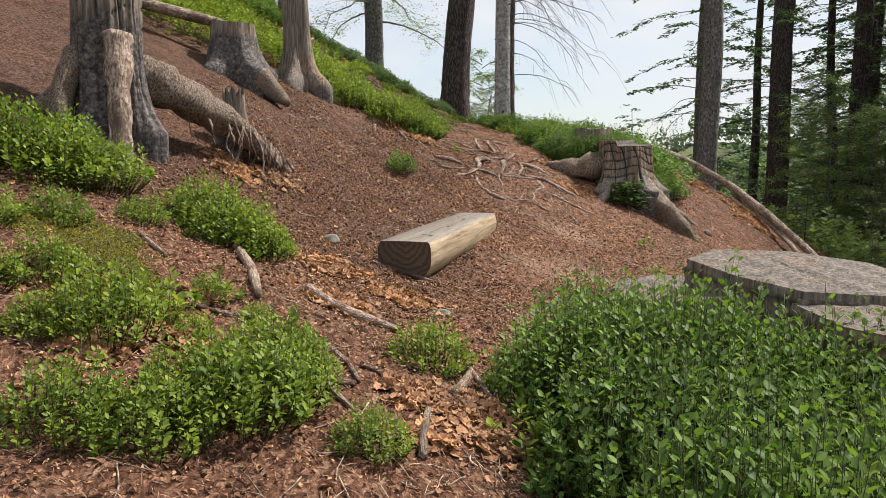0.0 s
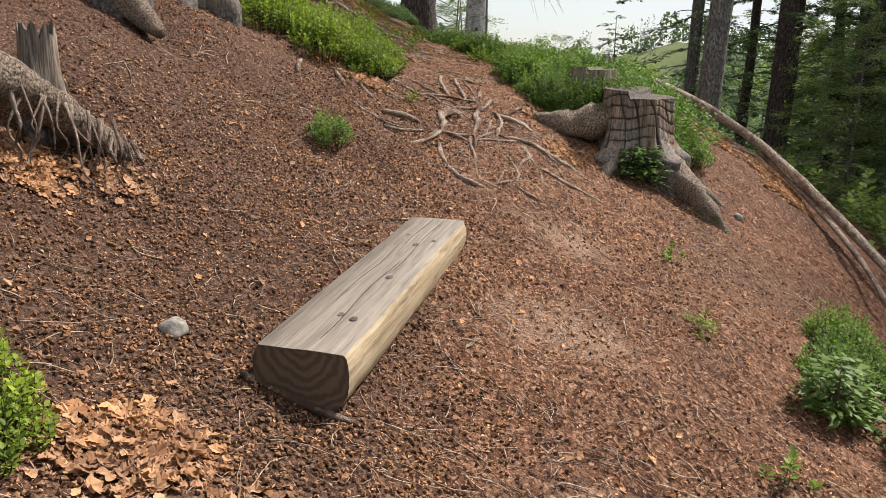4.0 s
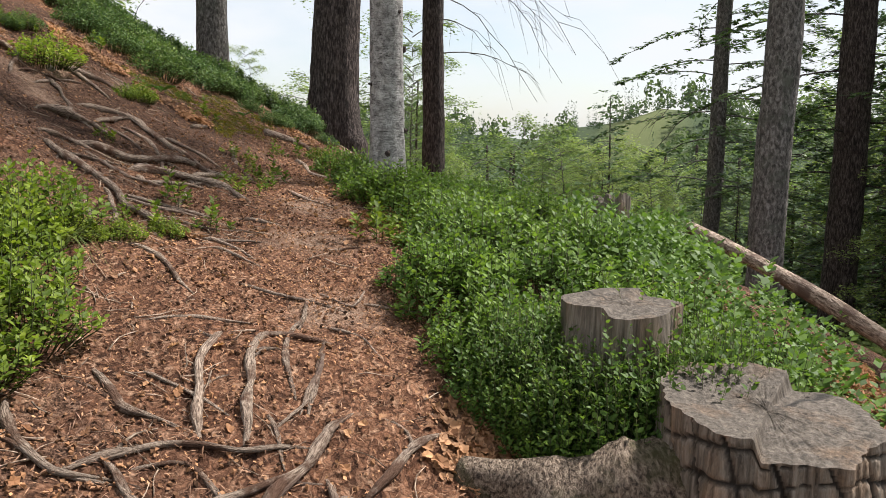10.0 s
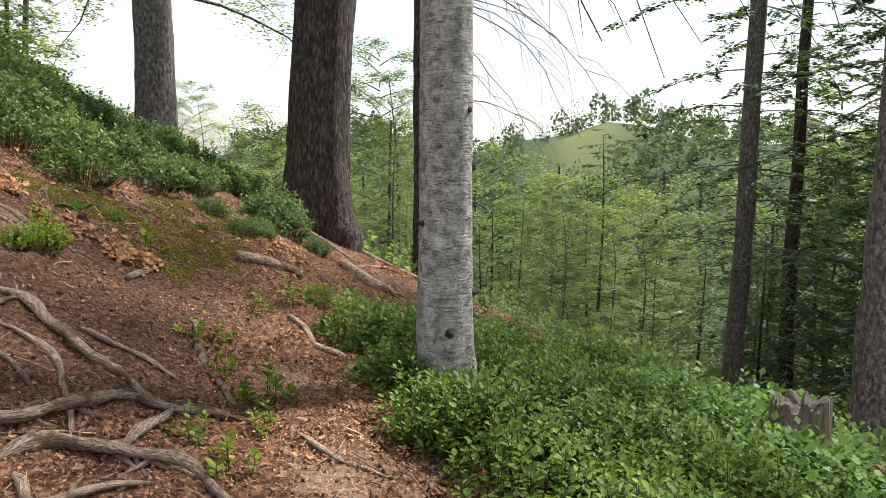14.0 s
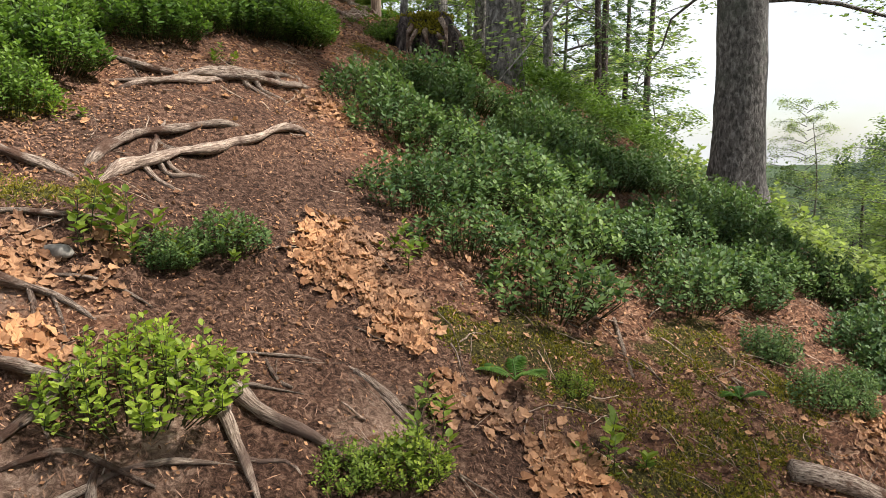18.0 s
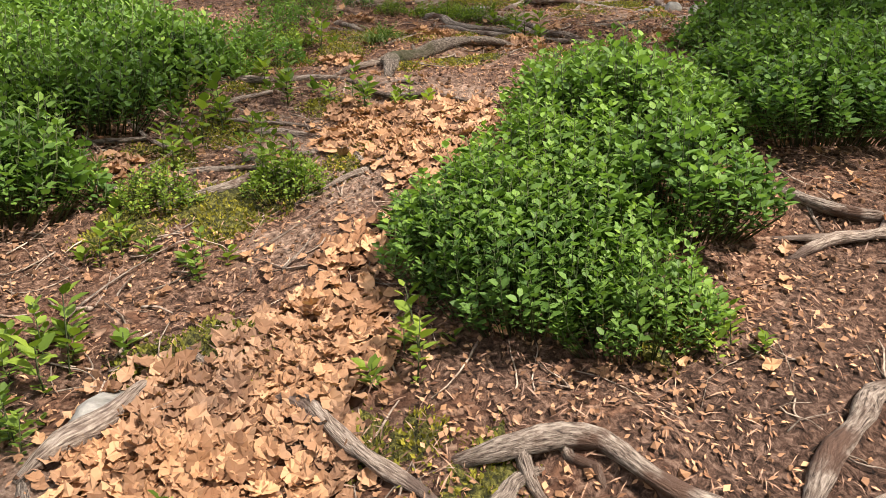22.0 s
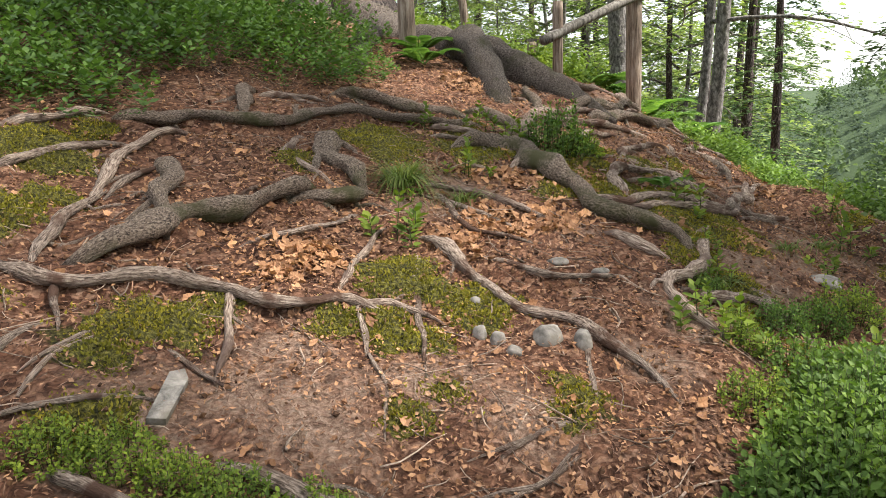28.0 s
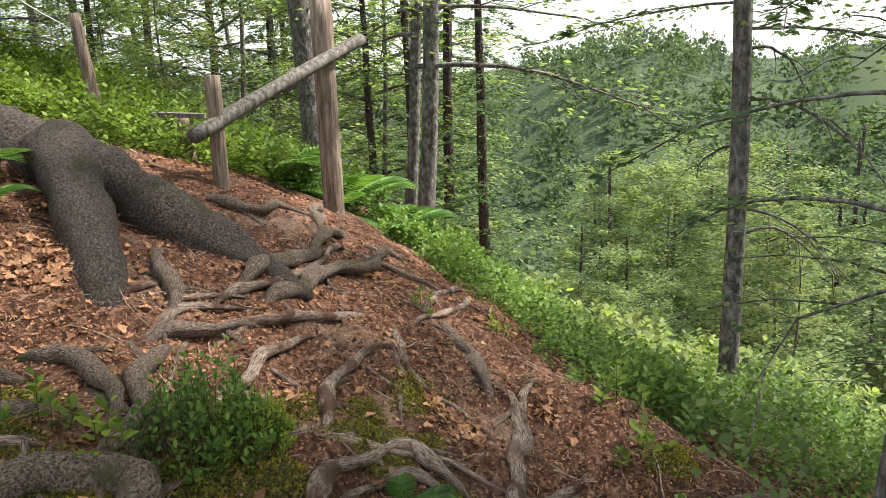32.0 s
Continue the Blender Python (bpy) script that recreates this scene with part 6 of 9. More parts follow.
def root_mesh(pts, r, material, seed, label, lift=0.68):
    r = r * 1.12
    p = np.array(pts, float)
    first, last = p[0] - 0.25 * (p[1] - p[0]) / (np.linalg.norm(p[1] - p[0]) + .01) * .4, p[-1] + 0.3 * (p[-1] - p[-2]) / (np.linalg.norm(p[-1] - p[-2]) + .01) * .4
    line = smooth_line(np.vstack([first, p, last]), max(0.03, r * 0.9))
    n = len(line)
    s = np.linspace(0, 1, n)
    run = np.concatenate([[0], np.cumsum(np.linalg.norm(np.diff(line, axis=0), axis=1))])
    L = run[-1]
    rng = np.random.default_rng(seed)
    side = 0.55 * r * np.sin(run * rng.uniform(7, 11) + rng.uniform(0, 6)) + 0.35 * r * np.sin(run * rng.uniform(19, 27) + rng.uniform(0, 6))
    d = np.gradient(line, axis=0)
    d /= np.linalg.norm(d, axis=1)[:, None] + 1e-9
    line = line + np.stack([-d[:, 1], d[:, 0]], -1) * side[:, None]
    z = land(line[:, 0], line[:, 1])
    k = np.ones(7) / 7
    z = np.convolve(np.pad(z, 3, "edge"), k, "valid") + r * lift
    end = np.minimum(run, L - run) / min(0.16, L * .3)
    z = z - np.clip(1 - end, 0, 1) ** 2 * r * 1.5 + 0.3 * r * np.sin(run * rng.uniform(5, 9) + rng.uniform(0, 6))
    rad = r * (1.12 - 0.45 * s) * np.clip(.38 + .62 * end, 0, 1) * (1 + 0.13 * np.sin(run * rng.uniform(14, 22) + seed) + 0.08 * rng.uniform(-1, 1, n))
    sides = 14 if r > 0.03 else 8
    full = np.column_stack([line, z])
    v, f = tube(full, rad, sides, 0.2, seed, flat=rng.uniform(.75, .95))
    ob = tagged(mesh_ob("tree_root", v, f, material, attrs=skin(full, sides, seed)), label, "root", "exposed roots")
    if r < 0.016 or L < 0.35:
        return ob
    for k in range(1 + int(L > .6) + int(r > .028)):
        at = rng.uniform(.15, .85)
        q = int(at * (n - 1))
        turn = rng.choice([-1, 1]) * rng.uniform(.5, 1.1)
        c0, s0 = math.cos(turn), math.sin(turn)
        way = np.array([d[q, 0] * c0 - d[q, 1] * s0, d[q, 0] * s0 + d[q, 1] * c0])
        far = rng.uniform(.10, .30) * (.7 + 8 * r)
        u = np.linspace(0, 1, max(6, int(far / .025)))
        bend = far * .18 * np.sin(u * rng.uniform(2, 5) + rng.uniform(0, 6)) * u
        xy = line[q] + np.outer(u * far, way) + np.outer(bend, [-way[1], way[0]])
        rr = r * rng.uniform(.28, .5) * (1 - .6 * u)
        zz = land(xy[:, 0], xy[:, 1]) + rr * .4 - u ** 4 * rr[0] * 2
        zz[0] = z[q]
        side_line = np.column_stack([xy, zz])
        v, f = tube(side_line, rr, 7, 0.18, seed + k)
        mesh_ob("side_root", v, f, material, ob, attrs=skin(side_line, 7, seed + k))
    return ob


for spec in ROOTS:
    root_mesh(*spec)

# ---- great root that runs down from the old spruce ----


def great_root():
    e = thing("spruce_root", -6.9, 18.35, 5.7, "massive grey spruce root arching down the bank to the trail", "root")

    def arm(name, pts, radii, seed):
        line = smooth_line(pts, 0.045)
        rad = np.interp(np.linspace(0, 1, len(line)), np.linspace(0, 1, len(radii)), radii)
        v, f = tube(line - np.array([-6.9, 18.35, 5.7]), rad, 22, 0.13, seed)
        mesh_ob(name, v, f, M_oldbark, e, attrs=skin(line, 22, seed))

    arm("main_root", [(-9.3, 19.2, 6.55), (-8.5, 19.0, 6.12), (-7.7, 18.6, 5.93), (-7.1, 18.3, 5.86), (-6.65, 18.2, 5.71), (-6.3, 18.15, 5.56), (-5.95, 18.1, 5.38)], [.24, .22, .2, .195, .175, .125, .03], 1)
    arm("side_root", [(-7.3, 18.4, 5.98), (-7.0, 18.08, 5.9), (-6.74, 17.8, 5.76), (-6.52, 17.55, 5.56), (-6.42, 17.42, 5.36)], [.15, .13, .11, .1, .12], 2)
    arm("side_root", [(-8.4, 19.0, 6.2), (-8.0, 18.2, 6.1), (-7.55, 17.5, 5.95), (-7.2, 17.0, 5.72)], [.13, .1, .085, .05], 5)


great_root()

# ---- log bench ----


def log_bench():
    nl, nr, fr = Vector((-0.40, 4.84, 1.035)), Vector((-0.09, 4.76, 1.04)), Vector((0.44, 6.72, 1.10))
    axis = fr - nr
    L = axis.length
    yv = axis.normalized()
    xv = yv.cross(Vector((0, 0, 1))).normalized()
    zv = xv.cross(yv)
    e = thing("log_bench", 0, 0, 0, "split log bench with a flat grey top beside the trail", "bench")
    m = Matrix((xv, yv, zv)).transposed().to_4x4()
    m.translation = nr - xv * 0.155
    e.matrix_basis = m
    # profile of the hewn log, flat on top, round below
    half = [(.160, -.012), (.168, -.04), (.172, -.08), (.170, -.12), (.160, -.16), (.140, -.20), (.108, -.235), (.06, -.258)]
    prof = [(-.154, 0), (-.05, .003), (.05, .003), (.154, 0)] + half + [(0, -.266)] + [(-x, z) for x, z in half[::-1]]
    n, rings = len(prof), 34
    rng = np.random.default_rng(4)
    v, sawn, end = [], [], []
    for i in range(rings):
        y = L * i / (rings - 1)
        for x, z in prof:
            j = 0.004 * rng.uniform(-1, 1)
            v.append((x * (1 + 0.02 * math.sin(y * 3)) + j, y + (0.012 * rng.uniform(-1, 1) if i in (0, rings - 1) else 0), z + j * 0.6))
            sawn.append(1.0 if z > -0.006 else 0.0)
            end.append(0.0)
    f = [(i * n + k, (i + 1) * n + k, (i + 1) * n + (k + 1) % n, i * n + (k + 1) % n) for i in range(rings - 1) for k in range(n)]
    base = len(v)
    for i in (0, rings - 1):
        v += [(p[0] * .99, p[1] + (-.002 if i == 0 else .002), p[2]) for p in v[i * n:i * n + n]]
        sawn += [0.0] * n
        end += [1.0] * n
    f += [tuple(range(base, base + n)), tuple(range(base + 2 * n - 1, base + n - 1, -1))]
    mesh_ob("log", v, f, M_bench, e, attrs={"sawn": sawn, "end": end})
    for kx, ky, kr in ((.02, .35, .022), (.08, .32, .026), (.06, .85, .028), (.03, 1.42, .03), (.1, 1.52, .022), (-.06, 1.6, .02)):
        ring = [(kx + kr * math.cos(a) * .6, ky + kr * .8 * math.sin(a), .0065 + 0.001 * math.cos(3 * a)) for a in np.linspace(0, 6.283, 12, endpoint=False)]
        mesh_ob("knot", ring + [(kx, ky, .0085)], [(i, (i + 1) % 12, 12) for i in range(12)], M_twig, e, "dark knot in the timber")
    for cx, y0, y1 in ((.03, .1, 1.1), (.045, .9, 1.95), (-.05, .5, 1.5), (-.02, 1.2, 2.0)):
        pts = [(cx + .008 * math.sin(y * 7), y, .0065) for y in np.linspace(y0, y1, 12)]
        w = .0013
        vv = [(x - w, y, z) for x, y, z in pts] + [(x + w, y, z) for x, y, z in pts]
        mesh_ob("crack", vv, [(i, 12 + i, 13 + i, i + 1) for i in range(11)], M_bark_dark, e, "long drying crack")


log_bench()

# ---- stumps ----


def stump(name, x, y, top, r_top, r_foot, label, seed, kerf_v=0, kerf_h=0, notch=0.0, bark_to=0.12, lean=(0, 0), wave=0.02, splay=5, ragged=0.0, notch_at=-0.6, facets=0, tilt=(0, 0)):
    """A sawn or broken stump with buttressed foot; saw kerfs run as a net over the sides."""
    base_z = gz(x, y)
    h = top - base_z
    sides, rows = (300, 90) if kerf_v else (64, 26)
    rng = np.random.default_rng(seed)
    ph = rng.uniform(0, 6.28, 6)
    ang = np.arange(sides) / sides * 2 * np.pi
    s = np.linspace(-0.5 / h, 1, rows)
    S, A = np.meshgrid(s, ang, indexing="ij")
    foot = np.exp(-np.maximum(S * h, 0) / .16)
    lobes = 1 + foot * 0.26 * np.sin(A * splay + ph[0]) + 0.05 * np.sin(A * 3 + ph[1]) + 0.03 * np.sin(A * 7 + ph[2])
    R = (r_top + (r_foot - r_top) * foot) * lobes
    R += wave * np.sin(A * 4 + S * 3 + ph[3]) * 0.5 + 0.004 * np.sin(A * 31 + ph[4]) + rng.uniform(-.002, .002, R.shape)
    if facets:
        turn_a = (A + ph[4] + 0.25 * np.sin(A + ph[2]) + 0.18 * np.sin(2 * A + ph[5])) % (2 * np.pi / facets) - np.pi / facets
        R *= 1 - 0.85 * (1 - np.cos(np.pi / facets) / np.cos(turn_a)) * np.clip(S * 3, 0, 1) + 0.04
    kerf = np.zeros_like(R)
    side = (S > 0.12) & (S < 0.985)
    if kerf_v:
        col = (A / (2 * np.pi) * kerf_v + 0.8 * S + 0.35 * S * np.sin(A * 2 + ph[4]) + 0.12 * np.sin(S * 4 + ph[5]) + 0.25 * np.sin(A * 3) + 0.5) % 1
        w = (0.0062 + 0.0022 * np.sin(A * 5 + S * 6)) / (2 * np.pi * r_top / kerf_v)
        kerf = np.maximum(kerf, np.clip((w * 1.3 - np.abs(col - 0.5)) / (w * 0.5), 0, 1) * (S > 0.16))
    if kerf_h:
        row = (S * kerf_h + 0.45 * np.sin(A * 2 + ph[1]) + 0.16 * np.sin(A * 5 + ph[2]) + 0.1 * np.sin(S * 9 + ph[3])) % 1
        w = (0.0058 + 0.0022 * np.sin(A * 4 + 1 + S * 5)) * kerf_h / h
        kerf = np.maximum(kerf, np.clip((w * 1.3 - np.abs(row - 0.5)) / (w * 0.5), 0, 1) * (S > 0.22))
    kerf = kerf * side
    R -= 0.013 * kerf
    zt = np.zeros(sides) + 0.012 * np.sin(ang + ph[0]) - notch * np.clip((np.cos(ang - notch_at) - 0.05) * 14, 0, 1) + ragged * np.abs(np.sin(ang * 4.5 + ph[1])) + ragged * rng.uniform(0, 1, sides) + tilt[0] * np.cos(ang) + tilt[1] * np.sin(ang)
    zz = S * h + np.clip(S, 0, 1) ** 4 * zt[None, :]
    v = np.stack([R * np.cos(A) + lean[0] * S * h, R * np.sin(A) + lean[1] * S * h, zz], -1).reshape(-1, 3)
    bark = (np.clip((bark_to - S) / 0.1 + 0.25 * np.sin(A * 5 + ph[3]), 0, 1)).ravel()
    i = np.arange((rows - 1) * sides)
    a0, s0 = i // sides, i % sides
    s1 = (s0 + 1) % sides
    f = np.stack([a0 * sides + s0, a0 * sides + s1, (a0 + 1) * sides + s1, (a0 + 1) * sides + s0], -1).tolist()
    e = thing(name, x, y, base_z, label, "stump")
    mesh_ob("body", v, f, M_stump, e, attrs={"kerf": kerf.ravel(), "bark": bark})
    # cut face: rings towards the heart, slightly dished, with a crack
    rim = v[-sides:]
    heart = rim.mean(0) - (0, 0, 0.01 + 0.5 * ragged)
    fv, ff = [], []
    q = np.linspace(1, 0.0, 9)
    for j, u in enumerate(q):
        ringz = 0.004 * np.sin(j * 2.1) + rng.uniform(-.003, .003, sides)
        p = heart + (rim - heart) * u
        p[:, 2] += ringz * (u < 0.99)
        fv.append(p)
    for j in range(8):
        ff += [(j * sides + k, j * sides + (k + 1) % sides, (j + 1) * sides + (k + 1) % sides, (j + 1) * sides + k) for k in range(sides)]
    crack = [np.clip(1 - np.abs(np.sin((ang - ph[0]) / 2)) * 22, 0, 1) * (u > 0.15) * 0.9 + 0.25 * (j % 2) * (u < 0.98) for j, u in enumerate(q)]
    mesh_ob("cut_top", np.vstack(fv), ff, M_stump, e, "weathered cut face with rings and cracks", attrs={"kerf": np.clip(np.concatenate(crack) * 0.8 + .38, 0, 1), "bark": np.zeros(9 * sides)})
    return e


def stump_root(e, pts, radii, seed, material=None):
    o = np.array(e.matrix_basis.translation)
    line = smooth_line(np.array(pts), 0.035)
    rad = np.interp(np.linspace(0, 1, len(line)), np.linspace(0, 1, len(radii)), radii)
    v, f = tube(line - o, rad, 18, 0.15, seed)
    mesh_ob("root", v, f, material or M_bigroot, e, "buttress root with dark scaly bark", attrs=skin(line, 18, seed))


st = stump("carved_stump", 2.12, 9.28, 1.80, 0.31, 0.43, "grey spruce stump beside the trail, sides netted with saw cuts", 3, 16, 6, 0.065, 0.10, facets=7)
stump_root(st, [(2.0, 9.3, 1.55), (1.78, 9.28, 1.5), (1.58, 9.34, 1.47), (1.25, 9.48, 1.47)], [.16, .15, .12, .07], 1)
stump_root(st, [(2.3, 9.05, 1.2), (2.48, 8.85, 1.02), (2.62, 8.72, .86), (2.78, 8.6, .62)], [.13, .11, .09, .05], 2)
stump_root(st, [(2.4, 9.15, 1.1), (2.65, 9.05, .95), (2.9, 9.02, .78)], [.11, .08, .04], 3)
stump_root(st, [(1.95, 9.05, 1.3), (1.82, 8.86, 1.18), (1.72, 8.72, 1.05)], [.10, .075, .03], 4, M_stump)
stump("low_stump", 1.85, 9.86, 1.97, 0.20, 0.26, "low grey stump with a split top among bilberry shrubs", 8, 0, 0, 0.03, 0.0)


def hewn_block(e, name, outline, tops, foot, seed, label=""):
    """A slab of old wood: a many-sided outline, a cracked sloping top, split layers down its sides."""
    rng = np.random.default_rng(seed)
    p = np.array(outline, float)
    n0 = len(p)
    per = 10
    ring = np.array([p[i] * (1 - u) + p[(i + 1) % n0] * u for i in range(n0) for u in np.arange(per) / per])
    top = np.array([tops[i] * (1 - u) + tops[(i + 1) % n0] * u for i in range(n0) for u in np.arange(per) / per])
    n = len(ring)
    mid = ring.mean(0)
    o = np.array(e.matrix_basis.translation)
    out = ring - mid
    out /= np.linalg.norm(out, axis=1)[:, None]
    depth = np.concatenate([[0, .012], np.arange(.03, .34, .022), [foot]])
    v, kerf = [], []
    for j, d in enumerate(depth):
        split = .010 * np.sin(j * 2.3 + seed) + .006 * np.sin(j * 5.1)
        jag = split * (.6 + .4 * np.sin(np.arange(n) * .35 + seed)) + rng.uniform(-.003, .003, n) + .12 * max(0, d - .25)
        if j == 0:
            jag = np.full(n, -.010)
        v.append(np.column_stack([ring + out * jag[:, None], top - d]))
        kerf.append(np.full(n, .75 if j % 4 == 3 else .12) * (rng.uniform(0, 1, n) < .8))
    f = [(j * n + k, j * n + (k + 1) % n, (j + 1) * n + (k + 1) % n, (j + 1) * n + k) for j in range(len(depth) - 1) for k in range(n)]
    f = [q[::-1] for q in f]
    mesh_ob(name, np.vstack(v) - o, f, M_stump, e, label, attrs={"kerf": np.concatenate(kerf), "bark": np.zeros(n * len(depth))})
    us = np.linspace(1, 0, 14)
    cv, ck = [], []
    ang = np.arctan2(out[:, 1], out[:, 0])
    zc = top.mean()
    for j, u in enumerate(us):
        q = mid + (v[0][:, :2] - mid) * u
        z = zc + (top - zc) * u + .005 * np.sin(q[:, 0] * 40 + q[:, 1] * 17 + seed) * (u < .99) + rng.uniform(-.003, .003, n) * (u < .99)
        cv.append(np.column_stack([q, z]))
        ray = np.abs(np.sin(ang * 2.5 + .4 * np.sin(u * 6) + seed))
        ck.append(np.clip(1 - ray * 16, 0, 1) * (u > .2) * (u < .95) * .9 + .10 * (j % 2) + .18)
    cf = [(j * n + k, j * n + (k + 1) % n, (j + 1) * n + (k + 1) % n, (j + 1) * n + k) for j in range(13) for k in range(n)]
    mesh_ob("cut_top", np.vstack(cv) - o, cf, M_stump, e, "weathered cut face with rings and cracks", attrs={"kerf": np.concatenate(ck), "bark": np.zeros(14 * n)})


sb = thing("great_stump", 1.5, 3.4, gz(1.5, 3.4), "huge weathered stump with a stepped, split top behind shrubs", "stump")
hewn_block(sb, "upper_block", [(1.13, 3.66), (1.30, 3.80), (1.68, 3.80), (2.0, 3.66), (2.1, 3.35), (1.85, 3.18), (1.5, 3.24), (1.28, 3.44)], [1.07, 1.10, 1.09, 1.05, 1.0, .97, .98, 1.02], .75, 1)
hewn_block(sb, "lower_slab", [(.73, 3.56), (.84, 3.82), (1.06, 3.98), (1.34, 3.92), (1.36, 3.55), (1.2, 3.42), (.92, 3.42)], [.90, .94, .95, .95, .94, .92, .90], .6, 2, "lower sawn slab of the old stump")
hewn_block(sb, "front_block", [(1.45, 3.26), (1.9, 3.3), (2.2, 3.1), (2.1, 2.75), (1.75, 2.72), (1.52, 2.95)], [.93, .95, .93, .88, .87, .89], .7, 3, "lower front part with long cracks")
sd = stump("tall_stump", -2.15, 5.15, 2.95, 0.22, 0.27, "tall pale stump on the bank with a net of saw cuts", 12, 11, 8, 0.05, 0.62, splay=4, facets=6)
stump_root(sd, [(-2.05, 5.3, 2.1), (-1.75, 5.55, 1.95), (-1.5, 5.9, 1.75), (-1.32, 6.15, 1.55), (-1.2, 6.35, 1.42)], [.15, .14, .10, .065, .025], 5)
stump_root(sd, [(-2.02, 5.0, 2.3), (-1.97, 4.88, 1.95), (-1.93, 4.8, 1.7), (-1.88, 4.72, 1.5)], [.085, .075, .065, .03], 6, M_root_pale)
stump_root(sd, [(-2.28, 5.0, 2.2), (-2.3, 4.82, 1.9), (-2.26, 4.72, 1.65)], [.08, .07, .04], 9)
stump_root(sd, [(-2.35, 5.1, 1.95), (-2.55, 4.95, 1.82), (-2.75, 4.85, 1.78)], [.10, .075, .03], 7)
hang = np.random.default_rng(55)
along_root = smooth_line([(-1.85, 5.42, 2.0), (-1.65, 5.6, 1.92), (-1.45, 5.82, 1.8), (-1.32, 6.0, 1.68), (-1.2, 6.2, 1.52)], .03)
for i in range(22):
    o = np.array(sd.matrix_basis.translation)
    q = hang.beta(2.2, 1.4)
    start = along_root[int(q * (len(along_root) - 1))] + hang.normal(0, .015, 3)
    drop = (start[2] - gz(start[0], start[1] - .08)) * hang.uniform(.55, 1.15)
    end = start + np.array([hang.uniform(-.06, .12), -.07 + hang.uniform(-.06, .04), -abs(drop)])
    mid = (start + end) / 2 + hang.normal(0, .022, 3) + (0.015, -.03, 0)
    low = (mid + end) / 2 + hang.normal(0, .018, 3)
    line = smooth_line([start - o, mid - o, low - o, end - o], .03)
    w = float(np.exp(hang.normal(-4.75, .42)))
    v, f = tube(line, np.linspace(w, w * .4, len(line)), 6, .2, i)
    mesh_ob("hanging_root", v, f, M_root if i % 3 else M_root_pale, sd, "rootlet hanging from the undercut stump", attrs=skin(line, 6, i))
sc = stump("grey_stump", -2.03, 7.85, 2.9, 0.2, 0.32, "grey sawn stump on the bank", 14, 0, 0, 0.03, 0.75, facets=6, lean=(0, 0))
stump_root(sc, [(-1.9, 7.75, 2.42), (-1.7, 7.65, 2.28), (-1.45, 7.5, 2.08)], [.14, .11, .04], 8)
stump("broken_snag", -1.6, 8.9, 4.1, 0.14, 0.32, "pale broken snag with flaring roots at the bank's edge", 16, 0, 0, 0.0, 0.02, lean=(-.03, 0), ragged=.12)
stump("stump_remnant", -1.6, 6.12, 1.98, 0.07, 0.15, "rotten remnant of a small stump", 18, 0, 0, 0, 0.3, ragged=.06)
stump("jagged_stump", -7.1, 12.65, 5.55, 0.09, 0.2, "jagged rotten stump among shrubs on the crest", 20, 0, 0, 0, 0.1, ragged=.2)
stump("small_stump", 2.6, 12.8, 2.02, 0.12, 0.17, "small broken stump at the edge of the shrubs", 22, 0, 0, 0, 0.4, ragged=.05)


def bank_edge(x, y, w, h, seed):
    """A low dark lump for the trail's outer bank edge, furred with moss."""
    e = thing("rotten_stump", x, y, gz(x, y), "dark mossy edge of the trail's outer bank with hanging roots", "stump")
    rng = np.random.default_rng(seed)
    n, m = 40, 16
    A, S = np.meshgrid(np.arange(n) / n * 2 * np.pi, np.linspace(-.3, 1, m))
    R = w * (1.05 - .35 * np.clip(S, 0, 1) ** 2) * (1 + .16 * np.sin(A * 3 + 1) + .10 * np.sin(A * 7 + S * 3) + .06 * rng.uniform(-1, 1, A.shape))
    Z = h * S * (1 + .12 * np.sin(A * 4 + 2) + .1 * rng.uniform(-1, 1, A.shape) * (S > .5))
    v = np.stack([R * np.cos(A), R * np.sin(A), Z], -1).reshape(-1, 3)
    f = [(j * n + k, j * n + (k + 1) % n, (j + 1) * n + (k + 1) % n, (j + 1) * n + k) for j in range(m - 1) for k in range(n)] + [tuple(range((m - 1) * n, m * n))]
    mesh_ob("body", v, f, M_bark_dark, e)
    for k in range(16):
        a0, z0 = rng.uniform(0, 6.283), h * rng.uniform(.45, .95)
        p = np.array([math.cos(a0), math.sin(a0), 0]) * w
        line = smooth_line([p * .85 + (0, 0, z0), p * 1.12 + (0, 0, z0 * .7), p * 1.2 + rng.normal(0, .04, 3) + (0, 0, z0 * .3), p * 1.25 + (0, 0, -.05)], .04)
        q, g = tube(line, np.linspace(.022, .008, len(line)), 7, .2, k)
        mesh_ob("hanging_root", q, g, M_root, e, attrs=skin(line, 7, k))
    c = 5200
    a, u = rng.uniform(0, 6.283, c), rng.uniform(.5, 1.02, c)
    at = np.stack([w * (1.02 - .3 * u ** 2) * np.cos(a), w * (1.02 - .3 * u ** 2) * np.sin(a), h * u], -1)
    at[: c // 2, :2] *= np.sqrt(rng.uniform(0, 1, c // 2))[:, None]
    at[: c // 2, 2] = h * rng.uniform(.97, 1.07, c // 2)
    bv, bf = blades(LEAF_DIAMOND, LEAF_DIAMOND_F, at, rng.normal(0, .6, (c, 3)) + (0, 0, .6), rng.normal(0, 1, (c, 3)), rng.uniform(.02, .045, c), .8)
    tagged(mesh_ob("moss_fronds", bv, bf, M_mossblade, e, smooth=False), kind="stuff")


bank_edge(-3.72, 17.3, .26, .30, 91)


